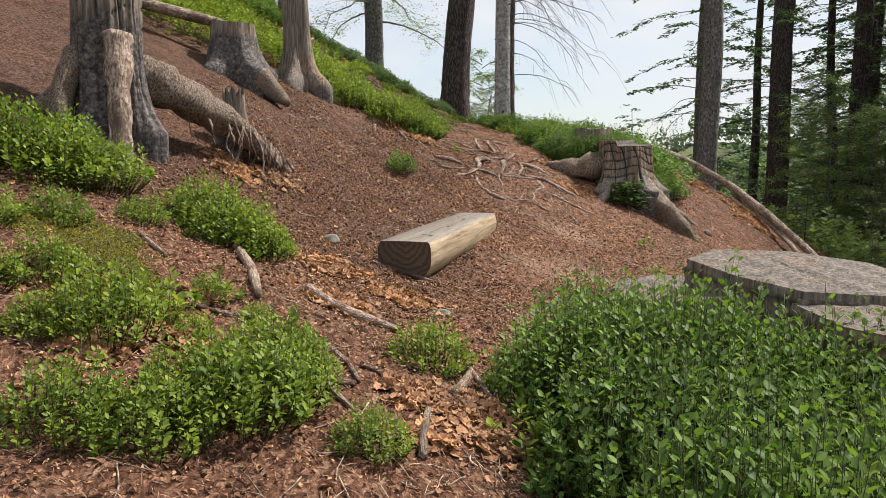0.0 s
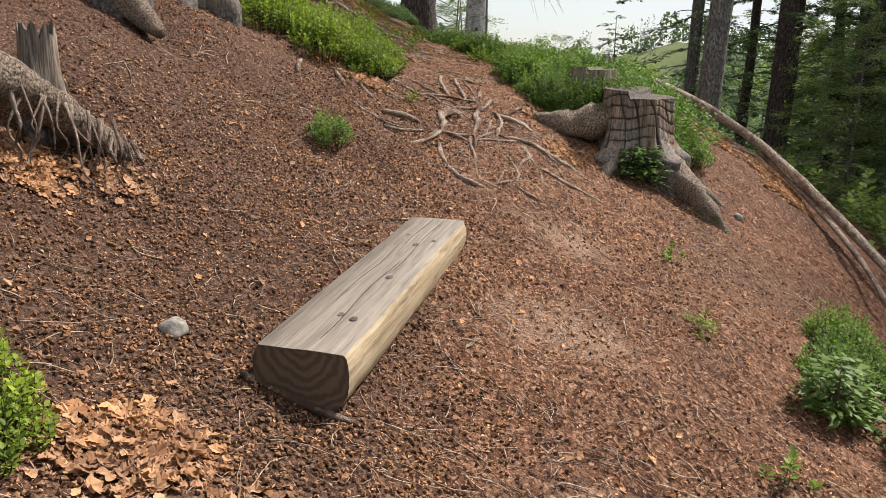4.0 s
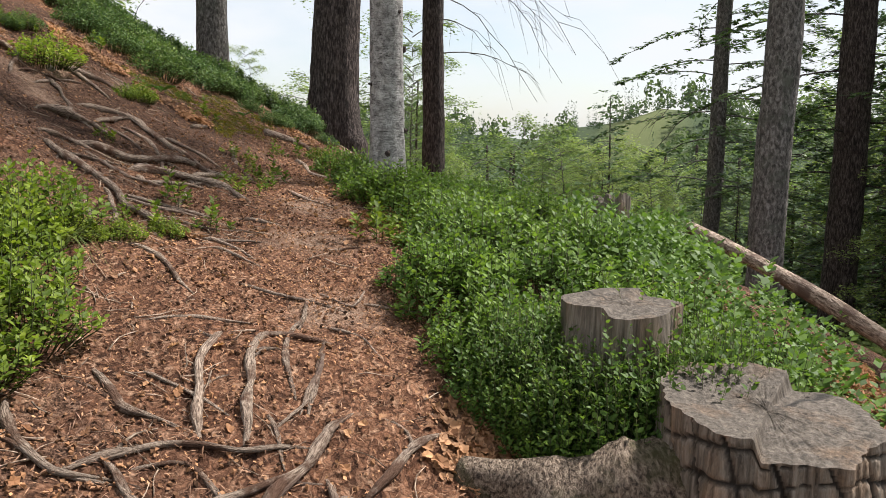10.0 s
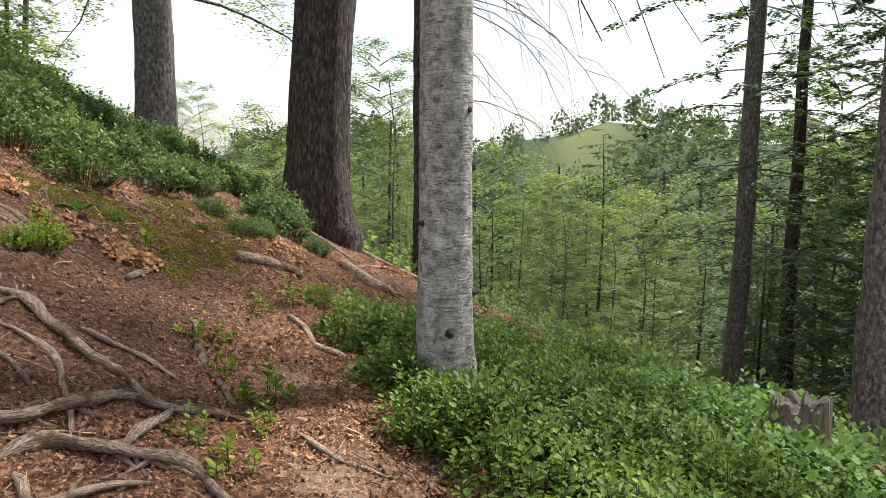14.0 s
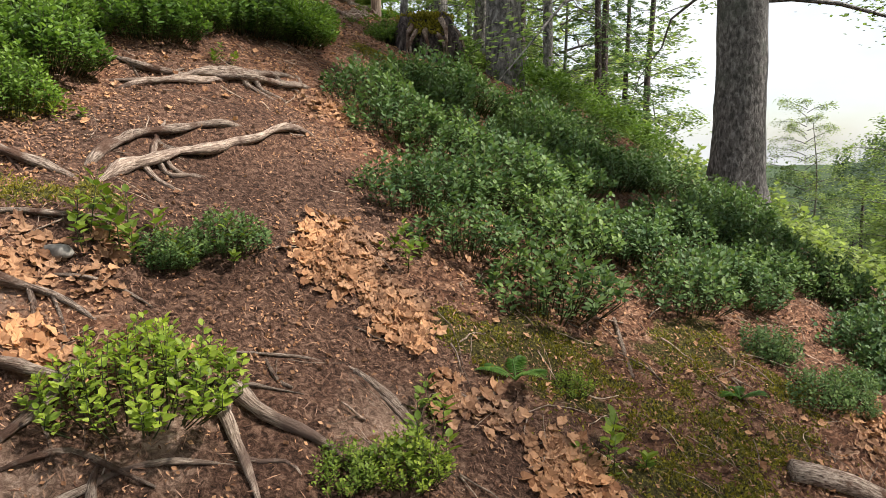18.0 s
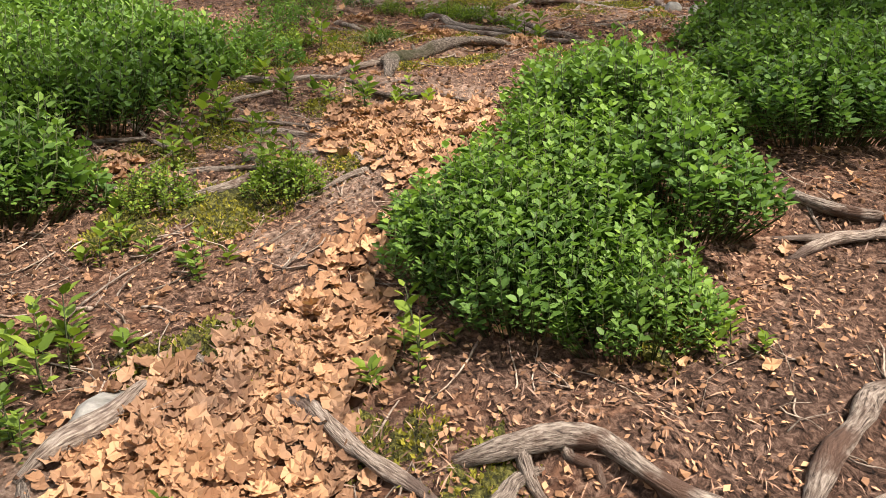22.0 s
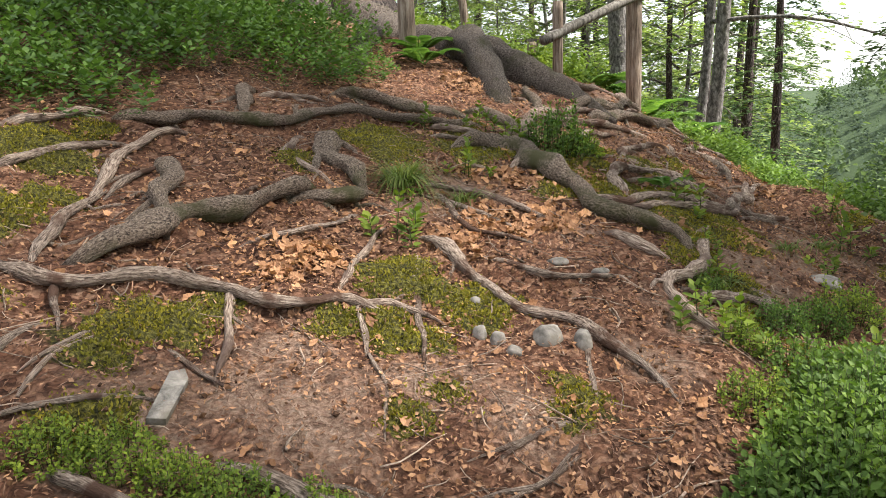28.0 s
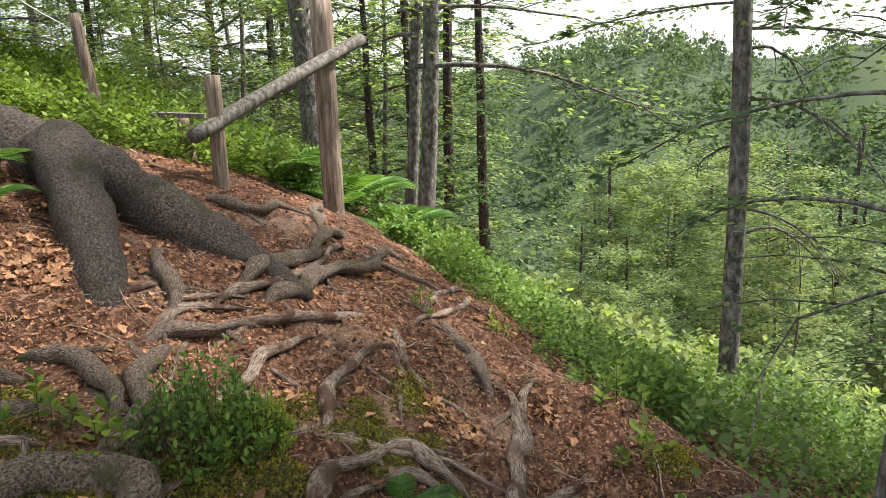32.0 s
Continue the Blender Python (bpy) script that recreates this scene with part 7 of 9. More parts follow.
def lying(name, pts, radii, material, label, category, seed, sides=10, group=""):
    line = smooth_line(pts, 0.12)
    rad = np.interp(np.linspace(0, 1, len(line)), np.linspace(0, 1, len(radii)), radii)
    v, f = tube(line, rad, sides, 0.08, seed)
    return tagged(mesh_ob(name, v, f, material, attrs=skin(line, sides, seed)), label, category, group)


def on_land(pts, lift):
    return [(x, y, gz(x, y) + lift) for x, y in pts]


lying("fallen_log", [(3.2, 12.8, 1.86), (3.6, 11.8, 1.58), (4.0, 10.9, 1.2), (4.25, 9.8, .72), (4.4, 8.6, .22)], [.05, .052, .05, .046, .042], M_root_pale, "fallen bare pole lying down the slope", "log", 3)
lying("fallen_log", [(4.02, 10.95, 1.12), (4.2, 10.0, .72), (4.15, 9.0, .42), (4.0, 8.2, .2)], [.03, .03, .027, .02], M_root_pale, "thinner fallen pole beside the log", "log", 4)
lying("fallen_log", [(-3.1, 7.7, 3.1), (-2.65, 7.85, 3.0), (-2.2, 8.0, 2.9)], [.055, .055, .05], M_root_pale, "pale pole lying behind the stumps", "log", 5)
BRANCHES = []


def branch(pts, r):
    i = len(BRANCHES)
    BRANCHES.append(lying("fallen_branch", on_land(pts, r * .7), [r * .8, r, r * .95, r * .6], M_root_pale if i % 2 else M_root, "dead branch lying on the litter", "branch", 30 + i, 9, "fallen branches"))


branch([(-0.17, 14.64), (0.01, 14.79), (0.22, 14.86)], 0.033)
branch([(0.49, 15.63), (0.68, 15.46), (0.83, 15.39)], 0.043)
branch([(3.26, 16.0), (6.44, 21.34), (8.61, 23.96)], 0.049)
branch([(0.34, 17.69), (0.86, 17.02), (1.26, 16.63)], 0.027)
branch([(0.5, 15.59), (0.8, 15.5), (0.9, 15.41)], 0.031)
branch([(-0.18, 14.67), (-0.01, 14.81), (0.22, 14.89)], 0.033)
branch([(-0.58, 13.6), (-0.56, 13.73), (-0.52, 13.85)], 0.020)
branch([(-1.22, 13.59), (-1.1, 13.62), (-0.99, 13.62)], 0.011)
branch([(-0.94, 14.89), (-0.83, 14.72), (-0.72, 14.57)], 0.010)
branch([(0.09, 16.87), (0.34, 16.46), (0.6, 15.98)], 0.014)
branch([(-1.22, 13.59), (-1.1, 13.61), (-0.99, 13.61)], 0.010)
branch([(-0.95, 13.99), (-0.99, 13.88), (-1.05, 13.84)], 0.007)
branch([(-1.38, 13.38), (-1.3, 13.35), (-1.25, 13.36)], 0.007)
branch([(-0.08, 8.3), (0.07, 8.34), (0.19, 8.31)], 0.021)
branch([(-0.06, 8.05), (0.08, 8.09), (0.22, 8.17)], 0.015)
branch([(-0.72, 8.34), (-0.73, 8.51), (-0.74, 8.74)], 0.018)
branch([(-0.48, 8.77), (-0.41, 8.57), (-0.38, 8.47)], 0.019)
branch([(0.34, 8.07), (0.36, 7.85), (0.39, 7.65)], 0.014)
branch([(-0.26, 8.27), (-0.11, 8.17), (0.05, 8.19)], 0.011)
branch([(-0.63, 3.65), (-0.5, 3.52), (-0.35, 3.43), (-0.2, 3.45)], 0.025)
branch([(-0.98, 3.03), (-0.84, 3.06), (-0.68, 3.13)], 0.012)
branch([(-1.09, 4.09), (-0.94, 3.8), (-0.78, 3.31)], 0.025)
branch([(-0.46, 3.02), (-0.35, 2.88), (-0.3, 2.75)], 0.013)
branch([(-0.06, 2.31), (-0.06, 2.46), (-0.05, 2.62)], 0.017)
branch([(-0.47, 2.56), (-0.38, 2.64), (-0.31, 2.71)], 0.019)
branch([(-0.42, 2.67), (-0.36, 2.56), (-0.28, 2.5)], 0.013)
branch([(0.04, 2.85), (0.08, 3.0), (0.11, 3.16)], 0.020)
branch([(0.11, 3.22), (0.16, 3.05), (0.21, 2.85)], 0.012)
branch([(-0.45, 4.89), (-0.25, 4.81), (-0.04, 4.75)], 0.016)
branch([(-1.42, 3.67), (-1.31, 3.58), (-1.24, 3.54)], 0.011)
branch([(-0.31, 2.89), (-0.24, 2.87), (-0.16, 2.74)], 0.009)
branch([(3.2, 10.6), (3.7, 10.9), (4.1, 11.2)], .016)
branch([(0.5, 15.6), (0.9, 16.6), (1.1, 17.2)], .016)
branch([(1.6, 15.6), (2.4, 15.9), (3.2, 16.4)], .016)

# ---- stones ----


def stone(x, y, sx, sy, sz, seed, material, label, turn=0, name="stone", sink=.44):
    bm = bmesh.new()
    bmesh.ops.create_icosphere(bm, subdivisions=3, radius=1)
    o = Vector((seed * 3.1, 0, 0))
    for v in bm.verts:
        d = v.co.normalized()
        v.co = Vector((d.x * sx, d.y * sy, d.z * sz)) * (1 + .22 * noise.noise(d * 1.3 + o) + .09 * noise.noise(d * 3.5 + o))
    me = bpy.data.meshes.new(name)
    bm.to_mesh(me)
    bm.free()
    me.polygons.foreach_set("use_smooth", np.ones(len(me.polygons), bool))
    me.materials.append(material)
    ob = new(name, me)
    ob.matrix_basis = pose(x, y, gz(x, y) + sz * (1 - 2 * sink), 0, 0, turn)
    return tagged(ob, label, "stone", "stones")


for i, (x, y, a, b, c, lab) in enumerate(((-5.15, 15.06, .03, .027, .04, "smooth grey pebble on the bank"), (-5.08, 15.05, .03, .027, .04, "smooth pale pebble on the bank"), (-4.96, 15.13, .06, .05, .055, "round pale cobble lying on the trail edge"),
                                         (-4.88, 15.2, .045, .035, .055, "grey cobble wedged by a root"), (-4.45, 16.68, .085, .07, .05, "flat grey rock set in the trail"), (-5.2, 15.7, .05, .045, .02, "flat grey stone in the soil"),
                                         (-5.06, 15.75, .045, .035, .02, "flat grey stone in the soil"), (-2.0, 13.1, .04, .085, .035, "blue-grey stone among roots"), (-1.39, 12.98, .05, .045, .035, "pale stone in the soil"),
                                         (-1.6, 12.38, .04, .03, .03, "dark pebble in the soil"), (-1.65, 12.56, .04, .03, .03, "pale pebble in the soil"), (-1.93, 12.78, .035, .03, .03, "white pebble in the soil"),
                                         (-0.71, 5.0, .07, .06, .05, "dark stone in the litter"), (0.0, 3.92, .05, .04, .03, "small dark stone in the litter"), (3.0, 8.95, .06, .05, .05, "pale stone below the stump"),
                                         (-2.98, 12.32, .06, .11, .05, "blue-grey stone under moss"), (-5.0, 15.0, .03, .03, .025, "small pebble on the bank"), (-5.25, 15.2, .03, .03, .03, "small pebble on the bank"))):
    stone(x, y, a * .8, b * .8, c * .75, i + 1, M_stone, lab, 40 * i)
stone(-3.62, 18.1, .3, .22, .16, 41, M_stone_moss, "mossy boulder at the trail's outer edge", 20, "boulder")
stone(-3.9, 17.7, .2, .16, .12, 42, M_stone_moss, "mossy boulder at the trail's outer edge", 80, "boulder")
slab = mesh_ob("stone_slab", [(-.04, -.17, 0), (.03, -.16, 0), (.05, .1, 0), (.02, .17, 0), (-.03, .13, 0), (-.04, -.17, .03), (.03, -.16, .03), (.05, .1, .03), (.02, .17, .025), (-.03, .13, .03)],
               [(4, 3, 2, 1, 0), (5, 6, 7, 8, 9), (0, 1, 6, 5), (1, 2, 7, 6), (2, 3, 8, 7), (3, 4, 9, 8), (4, 0, 5, 9)], M_stone, smooth=False)
slab.matrix_basis = pose(-5.5, 14.22, gz(-5.5, 14.22) + .0, 14, 12, 40) @ Matrix.Scale(.62, 4)
tagged(slab, "thin blue-grey slab of stone leaning on the bank", "stone", "stones")

# ---- posts, rail and wire on the crest ----


def post(x, y, r, top, label, lean=(0, 0), seed=1):
    z0 = gz(x, y)
    h = top - z0
    s = np.linspace(-.2, h, 12)
    line = np.stack([x + lean[0] * np.maximum(s, 0), y + lean[1] * np.maximum(s, 0), z0 + s], -1)
    rad = np.full(12, r)
    rad[-1] *= .9
    v, f = tube(line, rad, 16, 0.03, seed)
    return tagged(mesh_ob("wooden_post", v, f, M_post), label, "post", "fence posts")


post(-6.52, 19.95, .068, 6.72, "stout round wooden post carrying a slanting rail", seed=2)
post(-6.80, 19.02, .042, 6.28, "slim round wooden post under the rail", (.01, 0), 3)
post(-7.56, 18.05, .062, 7.35, "smooth round wooden post beside the great root", seed=4)
post(-8.45, 20.35, .045, 6.72, "thin leaning fence post in the undergrowth", (-.12, .0), 5)
post(-7.35, 19.65, .05, 6.02, "short post with a board on top", seed=6)
rail_line = smooth_line([(-6.84, 18.85, 5.98), (-6.65, 19.4, 6.18), (-6.36, 20.2, 6.46)], .1)
v, f = tube(rail_line, np.full(len(rail_line), .052), 12, .03, 7, flat=.75)
tagged(mesh_ob("wooden_rail", v, f, M_rail), "slanting half-round wooden rail fixed to the posts", "rail")
board = mesh_ob("board", [(-.17, -.045, -.015), (.17, -.045, -.015), (.17, .045, -.015), (-.17, .045, -.015), (-.17, -.045, .015), (.17, -.045, .015), (.17, .045, .015), (-.17, .045, .015)],
                [(3, 2, 1, 0), (4, 5, 6, 7), (0, 1, 5, 4), (1, 2, 6, 5), (2, 3, 7, 6), (3, 0, 4, 7)], M_rail, smooth=False)
board.matrix_basis = pose(-7.4, 19.65, 6.035, 0, 4, 20)
tagged(board, "weathered board lying on a short post", "board")
wire_line = smooth_line([(-8.56, 20.35, 6.6), (-8.0, 19.1, 6.75), (-7.57, 18.05, 7.0), (-7.6, 16.6, 6.85), (-7.8, 14.6, 7.0)], .2)
v, f = tube(wire_line, np.full(len(wire_line), .004), 5)
tagged(mesh_ob("fence_wire", v, f, M_wire), "pale wire strung between the posts", "wire")

# ---- trees near the trail ----
DEAD = dead_boughs
tree("spruce_tree", 0.22, 17.3, "massive spruce with dark furrowed bark and flaring foot", trunk_arrays(1, .30, 17, .5, 40, (.07, .0), 0, .5, .045, step=.09), M_bark_dark, *fir_arrays(5, 17, 8.5, 3.2, 40, 26), M_fir)
tree("silver_fir_tree", 0.95, 13.15, "pale grey-barked fir with dark scars and bare lower branches", trunk_arrays(2, .126, 15, .28, 40, (.018, .0), 0, .55, .03, step=.07), M_birch, *fir_arrays(6, 15, 8, 2.4, 36, 22), M_fir,
     DEAD(7, 2.0, 4.5, 18, 1.7, -0.2, 1.0, .55))
tree("spruce_tree", 1.62, 20.4, "slim dark spruce with bare drooping lower branches", trunk_arrays(3, .19, 16, .25, 20, (.01, 0), 0, .55), M_bark_dark, *fir_arrays(8, 16, 9, 2.4, 36, 22), M_fir, DEAD(9, 2.5, 8.5, 26, 2.6, 0.1, 1.2, .75))
tree("beech_tree", -1.65, 19.15, "grey beech with lichened bark bending over the crest", trunk_arrays(4, .225, 14, .35, 28, (-.03, 0), .12, .5, .03), M_bark_grey, *beech_arrays(10, 14, 1.6, 3.6, 56, 34000, .054, .15, .5), M_beech)
tree("beech_tree", -3.43, 18.1, "stout grey beech with lichen-spotted bark on the slope", trunk_arrays(5, .155, 14, .25, 28, (.012, 0), 0, .5, .03), M_bark_grey, *beech_arrays(11, 14, 4.2, 3.0, 28, 11000, .05), M_beech)
tree("fir_tree", 5.3, 15.9, "straight grey-brown fir trunk on the slope", trunk_arrays(6, .2, 18, .2, 24, (0, 0), 0, .6), M_bark_grey, *fir_arrays(12, 18, 6, 3.0, 44, 60, .09), M_fir)
tree("fir_tree", 6.83, 21.4, "slim fir with layered green boughs down the slope", trunk_arrays(7, .16, 15, .2, 20, (.012, 0), 0, .5), M_bark_grey, *fir_arrays(13, 15, 2.6, 3.0, 60, 90, .085), M_fir, DEAD(14, 1.5, 5, 10, 1.5))
tree("beech_sapling", -4.02, 17.32, "thin leaning young tree at the trail's edge", trunk_arrays(8, .032, 5.0, .2, 12, (.10, .03), 0, .4, .03), M_bark_grey, *fir_arrays(15, 5.0, 1.2, 1.1, 26, 70, .036, .3), M_fir)
tree("fir_tree", -4.0, 20.0, "slender fir with bare lower stem below the crest", trunk_arrays(9, .058, 10, .25, 16, (-.03, 0), 0, .5), M_bark_grey, *fir_arrays(16, 10, 2.2, 1.7, 44, 120, .042, .3), M_fir, DEAD(17, 1.0, 3, 8, 1.0))
tree("beech_tree", -6.55, 22.4, "young forked beech behind the posts", trunk_arrays(10, .085, 8, .3, 14, (.03, 0), .1, .4), M_bark_grey, *beech_arrays(18, 8, 1.6, 2.6, 24, 5200, .07), M_beech)
tree("beech_tree", -6.75, 22.55, "thin beech stem beside its twin", trunk_arrays(11, .06, 7, .3, 12, (.05, .0), .1, .4), M_bark_grey, *beech_arrays(19, 7, 2.0, 2.0, 16, 3000, .07), M_beech)
tree("spruce_tree", -8.1, 23.6, "grey spruce trunk behind the post", trunk_arrays(12, .13, 13, .2, 16, (-.02, 0), 0, .5), M_bark_grey, *fir_arrays(20, 13, 3.0, 2.3, 50, 38), M_fir_light)
tree("spruce_tree", -7.4, 25.2, "thin dark dead stem in the wood", trunk_arrays(13, .065, 6, .2, 12, (0, 0), 0, .5), M_bark_dark, dead=DEAD(21, 1.5, 5, 10, .8))
tree("spruce_tree", -9.35, 19.35, "old spruce with dark bark above the great root", trunk_arrays(14, .42, 16, .5, 30, (-.02, 0), 0, .5), M_bark_dark, *fir_arrays(22, 16, 6, 3.0, 44, 30), M_fir)
tree("spruce_tree", 8.0, 19.0, "dark spruce trunk on the lower slope", trunk_arrays(15, .27, 18, .2, 20, (0, 0), 0, .6), M_bark_dark, *fir_arrays(23, 18, 3.2, 3.2, 56, 90, .09), M_fir)
tree("spruce_tree", 10.4, 20.0, "dark spruce trunk among its fellows", trunk_arrays(16, .24, 18, .2, 20, (0, 0), 0, .6), M_bark_dark, *fir_arrays(24, 18, 3.2, 3.0, 56, 90, .09), M_fir, DEAD(25, 1, 5, 14, 1.8))
tree("dead_sapling", 9.1, 17.0, "pale leaning dead sapling with bare twigs", trunk_arrays(17, .085, 7.5, .2, 12, (.13, .0), 0, .4), M_dead, dead=DEAD(26, 1.5, 6.5, 26, 1.3))

pale = [o for o in scene.collection.objects if o.name.startswith("silver_fir_tree")][0]
knot_rng = np.random.default_rng(61)
for k in range(13):
    h, az = .35 + .16 * k + knot_rng.uniform(-.05, .05), knot_rng.uniform(0, 6.283)
    rad = .126 * (1 - .45 * h / 15) * (1 + .28 * math.exp(-h / .28))
    c = np.array([.018 * h + .02 * math.sin(h * 1.3), .02 * math.sin(h * 1.1), h])
    out = np.array([math.cos(az), math.sin(az), .1])
    long = knot_rng.choice([.012, .02, .035])
    line = np.array([c + out * rad * .8, c + out * (rad + .006), c + out * (rad + long * .6), c + out * (rad + long) + (0, 0, -.02 * (long > .05))])
    w = knot_rng.uniform(.009, .017)
    v, f = tube(line, [w * 1.7, w * 1.25, w * .8, w * .5], 8, .15, k)
    mesh_ob("branch_stub", v, f, M_bark_dark, pale, "dark stub of a dead branch")

# ---- woods on the slopes ----


WOOD = []
WOOD.append(tree("spruce_tree", 9.6, 24.5, "dark green spruce in the wood", trunk_arrays(30, .17, 14, .2, 12, taper=.3), M_bark_dark, *fir_arrays(31, 14, 1.6, 2.6, 80, 80, .095), M_fir, group="woodland trees"))
WOOD.append(tree("spruce_tree", 12.2, 17.5, "tall dark spruce in the wood", trunk_arrays(32, .2, 17, .2, 12, taper=.3), M_bark_dark, *fir_arrays(33, 17, 2.4, 2.9, 84, 84, .095), M_fir, group="woodland trees"))
WOOD.append(tree("beech_tree", 1.5, 31.0, "light green beech in the wood below", trunk_arrays(34, .075, 8.4, .2, 10, (.03, .02), .35, .15), M_bark_grey, *beech_arrays(35, 9, 0.8, 2.8, 50, 15000, .092), M_beech, group="woodland trees"))
WOOD.append(tree("beech_tree", -1.5, 33.0, "spreading light green beech in the wood below", trunk_arrays(36, .06, 7.2, .2, 10, (-.03, .02), .4, .15), M_bark_grey, *beech_arrays(37, 8, 0.5, 2.9, 50, 15000, .092, .3, .3), M_beech, group="woodland trees"))
WOOD.append(tree("young_fir", 6.4, 27.0, "young spruce with tiered boughs and a bare leader", trunk_arrays(38, .06, 5.6, .2, 10, taper=.1), M_bark_dark, *fir_arrays(39, 5.6, 0.4, 1.5, 60, 34, .09, .15), M_fir, group="woodland trees"))


def stand(x, y, kind, top, seed):
    """A tree of the wood whose top reaches a given height."""
    rng = np.random.default_rng(seed)
    src = WOOD[kind]
    h = (14, 17, 9, 8, 5.6)[kind]
    z = gz(x, y)
    s = float(np.clip((top - z) / h, 0.35, 1.9))
    copy_thing(src, pose(x, y, z - .05, rng.uniform(-2, 2), rng.uniform(-2, 2), rng.uniform(0, 360)) @ Matrix.Scale(s, 4))


def stands(xr, yr, count, kinds, tops, seed, gap=1.6, keep=None):
    rng = np.random.default_rng(seed)
    got = []
    for i in range(count * 12):
        x, y = rng.uniform(*xr), rng.uniform(*yr)
        if any((x - a) ** 2 + (y - b) ** 2 < gap * gap for a, b in got) or (keep and not keep(x, y)):
            continue
        got.append((x, y))
        stand(x, y, kinds[rng.integers(len(kinds))], rng.uniform(*tops), seed * 100 + i)
        if len(got) == count:
            break


# dense conifers on the right-hand slope
stands((8.5, 26), (9, 42), 26, (1, 2, 1, 0, 3, 1, 2), (5, 12), 1, 2.6, lambda x, y: x > 8 + max(0, (y - 14)) * .38)
stands((10, 17), (11, 23), 9, (1, 1, 0, 1), (11, 15), 11, 1.8)
stands((14, 24), (16, 32), 9, (1, 0), (12, 17), 12, 2.2)
stands((10, 15), (13, 25), 8, (0, 1, 0), (9.5, 12), 21, 1.6, lambda x, y: x > 4.5 + .3 * y)
stands((6.2, 9.5), (7, 14), 9, (4, 4, 3), (0.3, 1.5), 2, 1.0)
# broadleaved scrub and saplings beyond the shoulder, tops below the skyline
stands((1.2, 9.5), (21.5, 38), 26, (2, 3, 4, 2, 4), (0.6, 2.4), 3, 1.7, lambda x, y: not (5.9 < x < 7 and y > 24 and y < 29))
stands((3, 26), (36, 70), 34, (0, 2, 3, 0, 1), (0.0, 2.5), 4, 2.6)
stands((-6, 2), (24, 60), 34, (2, 3, 2, 0), (-1.0, 2.7), 5, 2.0, lambda x, y: x > 0.5 - .30 * (y - 11.7) and y > 23 + .8 * abs(x + 3))
# taller wood behind the posts
stands((-22, -4), (24, 46), 32, (2, 0, 3, 1, 2, 0), (8, 13), 6, 1.9, lambda x, y: x < -1.4 - .34 * (y - 11.7) and y > 23.5)
stands((-18, -9.5), (20.5, 27), 11, (2, 2, 3, 4), (7.5, 10.5), 7, 1.6)
stands((-26, -14.5), (5, 16), 12, (0, 1, 0), (10, 14), 8, 2.4)
stands((6.8, 9.5), (14, 18), 6, (3, 2, 3), (1.0, 3.5), 10, 1.2)


def far_woods(name, label, material, count, seed, broad):
    rng = np.random.default_rng(seed)
    r = 62 + 290 * rng.uniform(0, 1, count) ** .8
    az = rng.uniform(-2.0, 2.3, count)
    x, y = -2 + r * np.sin(az), 11 + r * np.cos(az)
    # a mown pasture stays open on the hill across the valley
    patch = rough_noise(az * 40, r * .12, 7, 21)
    open_field = ((np.abs(az - .298) < .066) & (r > 228) & (r < 303)) | (patch > .72)
    keep = ~open_field
    x, y = x[keep], y[keep]
    z = land(x, y, False)
    n = len(x)
    h = rng.uniform(7, 14, n) * (0.8 if broad else 1.0)
    per = 80 if broad else 66
    who = np.repeat(np.arange(n), per)
    az2, up_z = rng.uniform(0, 6.283, n * per), rng.uniform(0, 1, n * per)
    out = np.stack([np.cos(az2), np.sin(az2), np.zeros(n * per)], -1)
    hh = h[who]
    if broad:
        v_ang = np.arcsin(up_z * 1.7 - .7)
        lump = 1 + .22 * np.sin(az2 * 3 + who) * np.sin(v_ang * 4 + who * 1.7) + .12 * rng.uniform(-1, 1, n * per)
        at = np.stack([x[who], y[who], z[who] + hh * .55], -1) + np.stack([np.cos(v_ang) * np.cos(az2) * .34, np.cos(v_ang) * np.sin(az2) * .34, np.sin(v_ang) * .45], -1) * (hh * lump)[:, None]
        along = rng.normal(0, 1, (n * per, 3))
        up = out * np.cos(v_ang)[:, None] + (0, 0, .6) + rng.normal(0, .35, (n * per, 3))
        size, wide = hh * rng.uniform(.12, .2, n * per), 1.3
    else:
        level = (up_z ** 1.25) * .95
        reach = hh * .105 * (1.06 - level) * (.75 + .35 * np.sin(level * 38)) * rng.uniform(.6, 1.1, n * per)
        at = np.stack([x[who], y[who], z[who] + hh * (.05 + level * .9)], -1) + out * (reach * .35)[:, None]
        along = out + np.stack([np.zeros(n * per), np.zeros(n * per), -.35 - .3 * rng.uniform(0, 1, n * per)], -1)
        along[level > .86, 2] += 2.2
        up = out * .5 + (0, 0, 1) + rng.normal(0, .25, (n * per, 3))
        size, wide = np.maximum(reach, hh * .03) * 1.3, 1.1
    v, f = blades(LEAF_DIAMOND, LEAF_DIAMOND_F, at, along, up, size, wide)
    tagged(mesh_ob(name, v, f, material, smooth=False), label, "forest", kind="stuff")


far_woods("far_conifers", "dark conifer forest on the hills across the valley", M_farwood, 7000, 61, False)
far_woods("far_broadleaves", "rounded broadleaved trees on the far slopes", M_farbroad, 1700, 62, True)

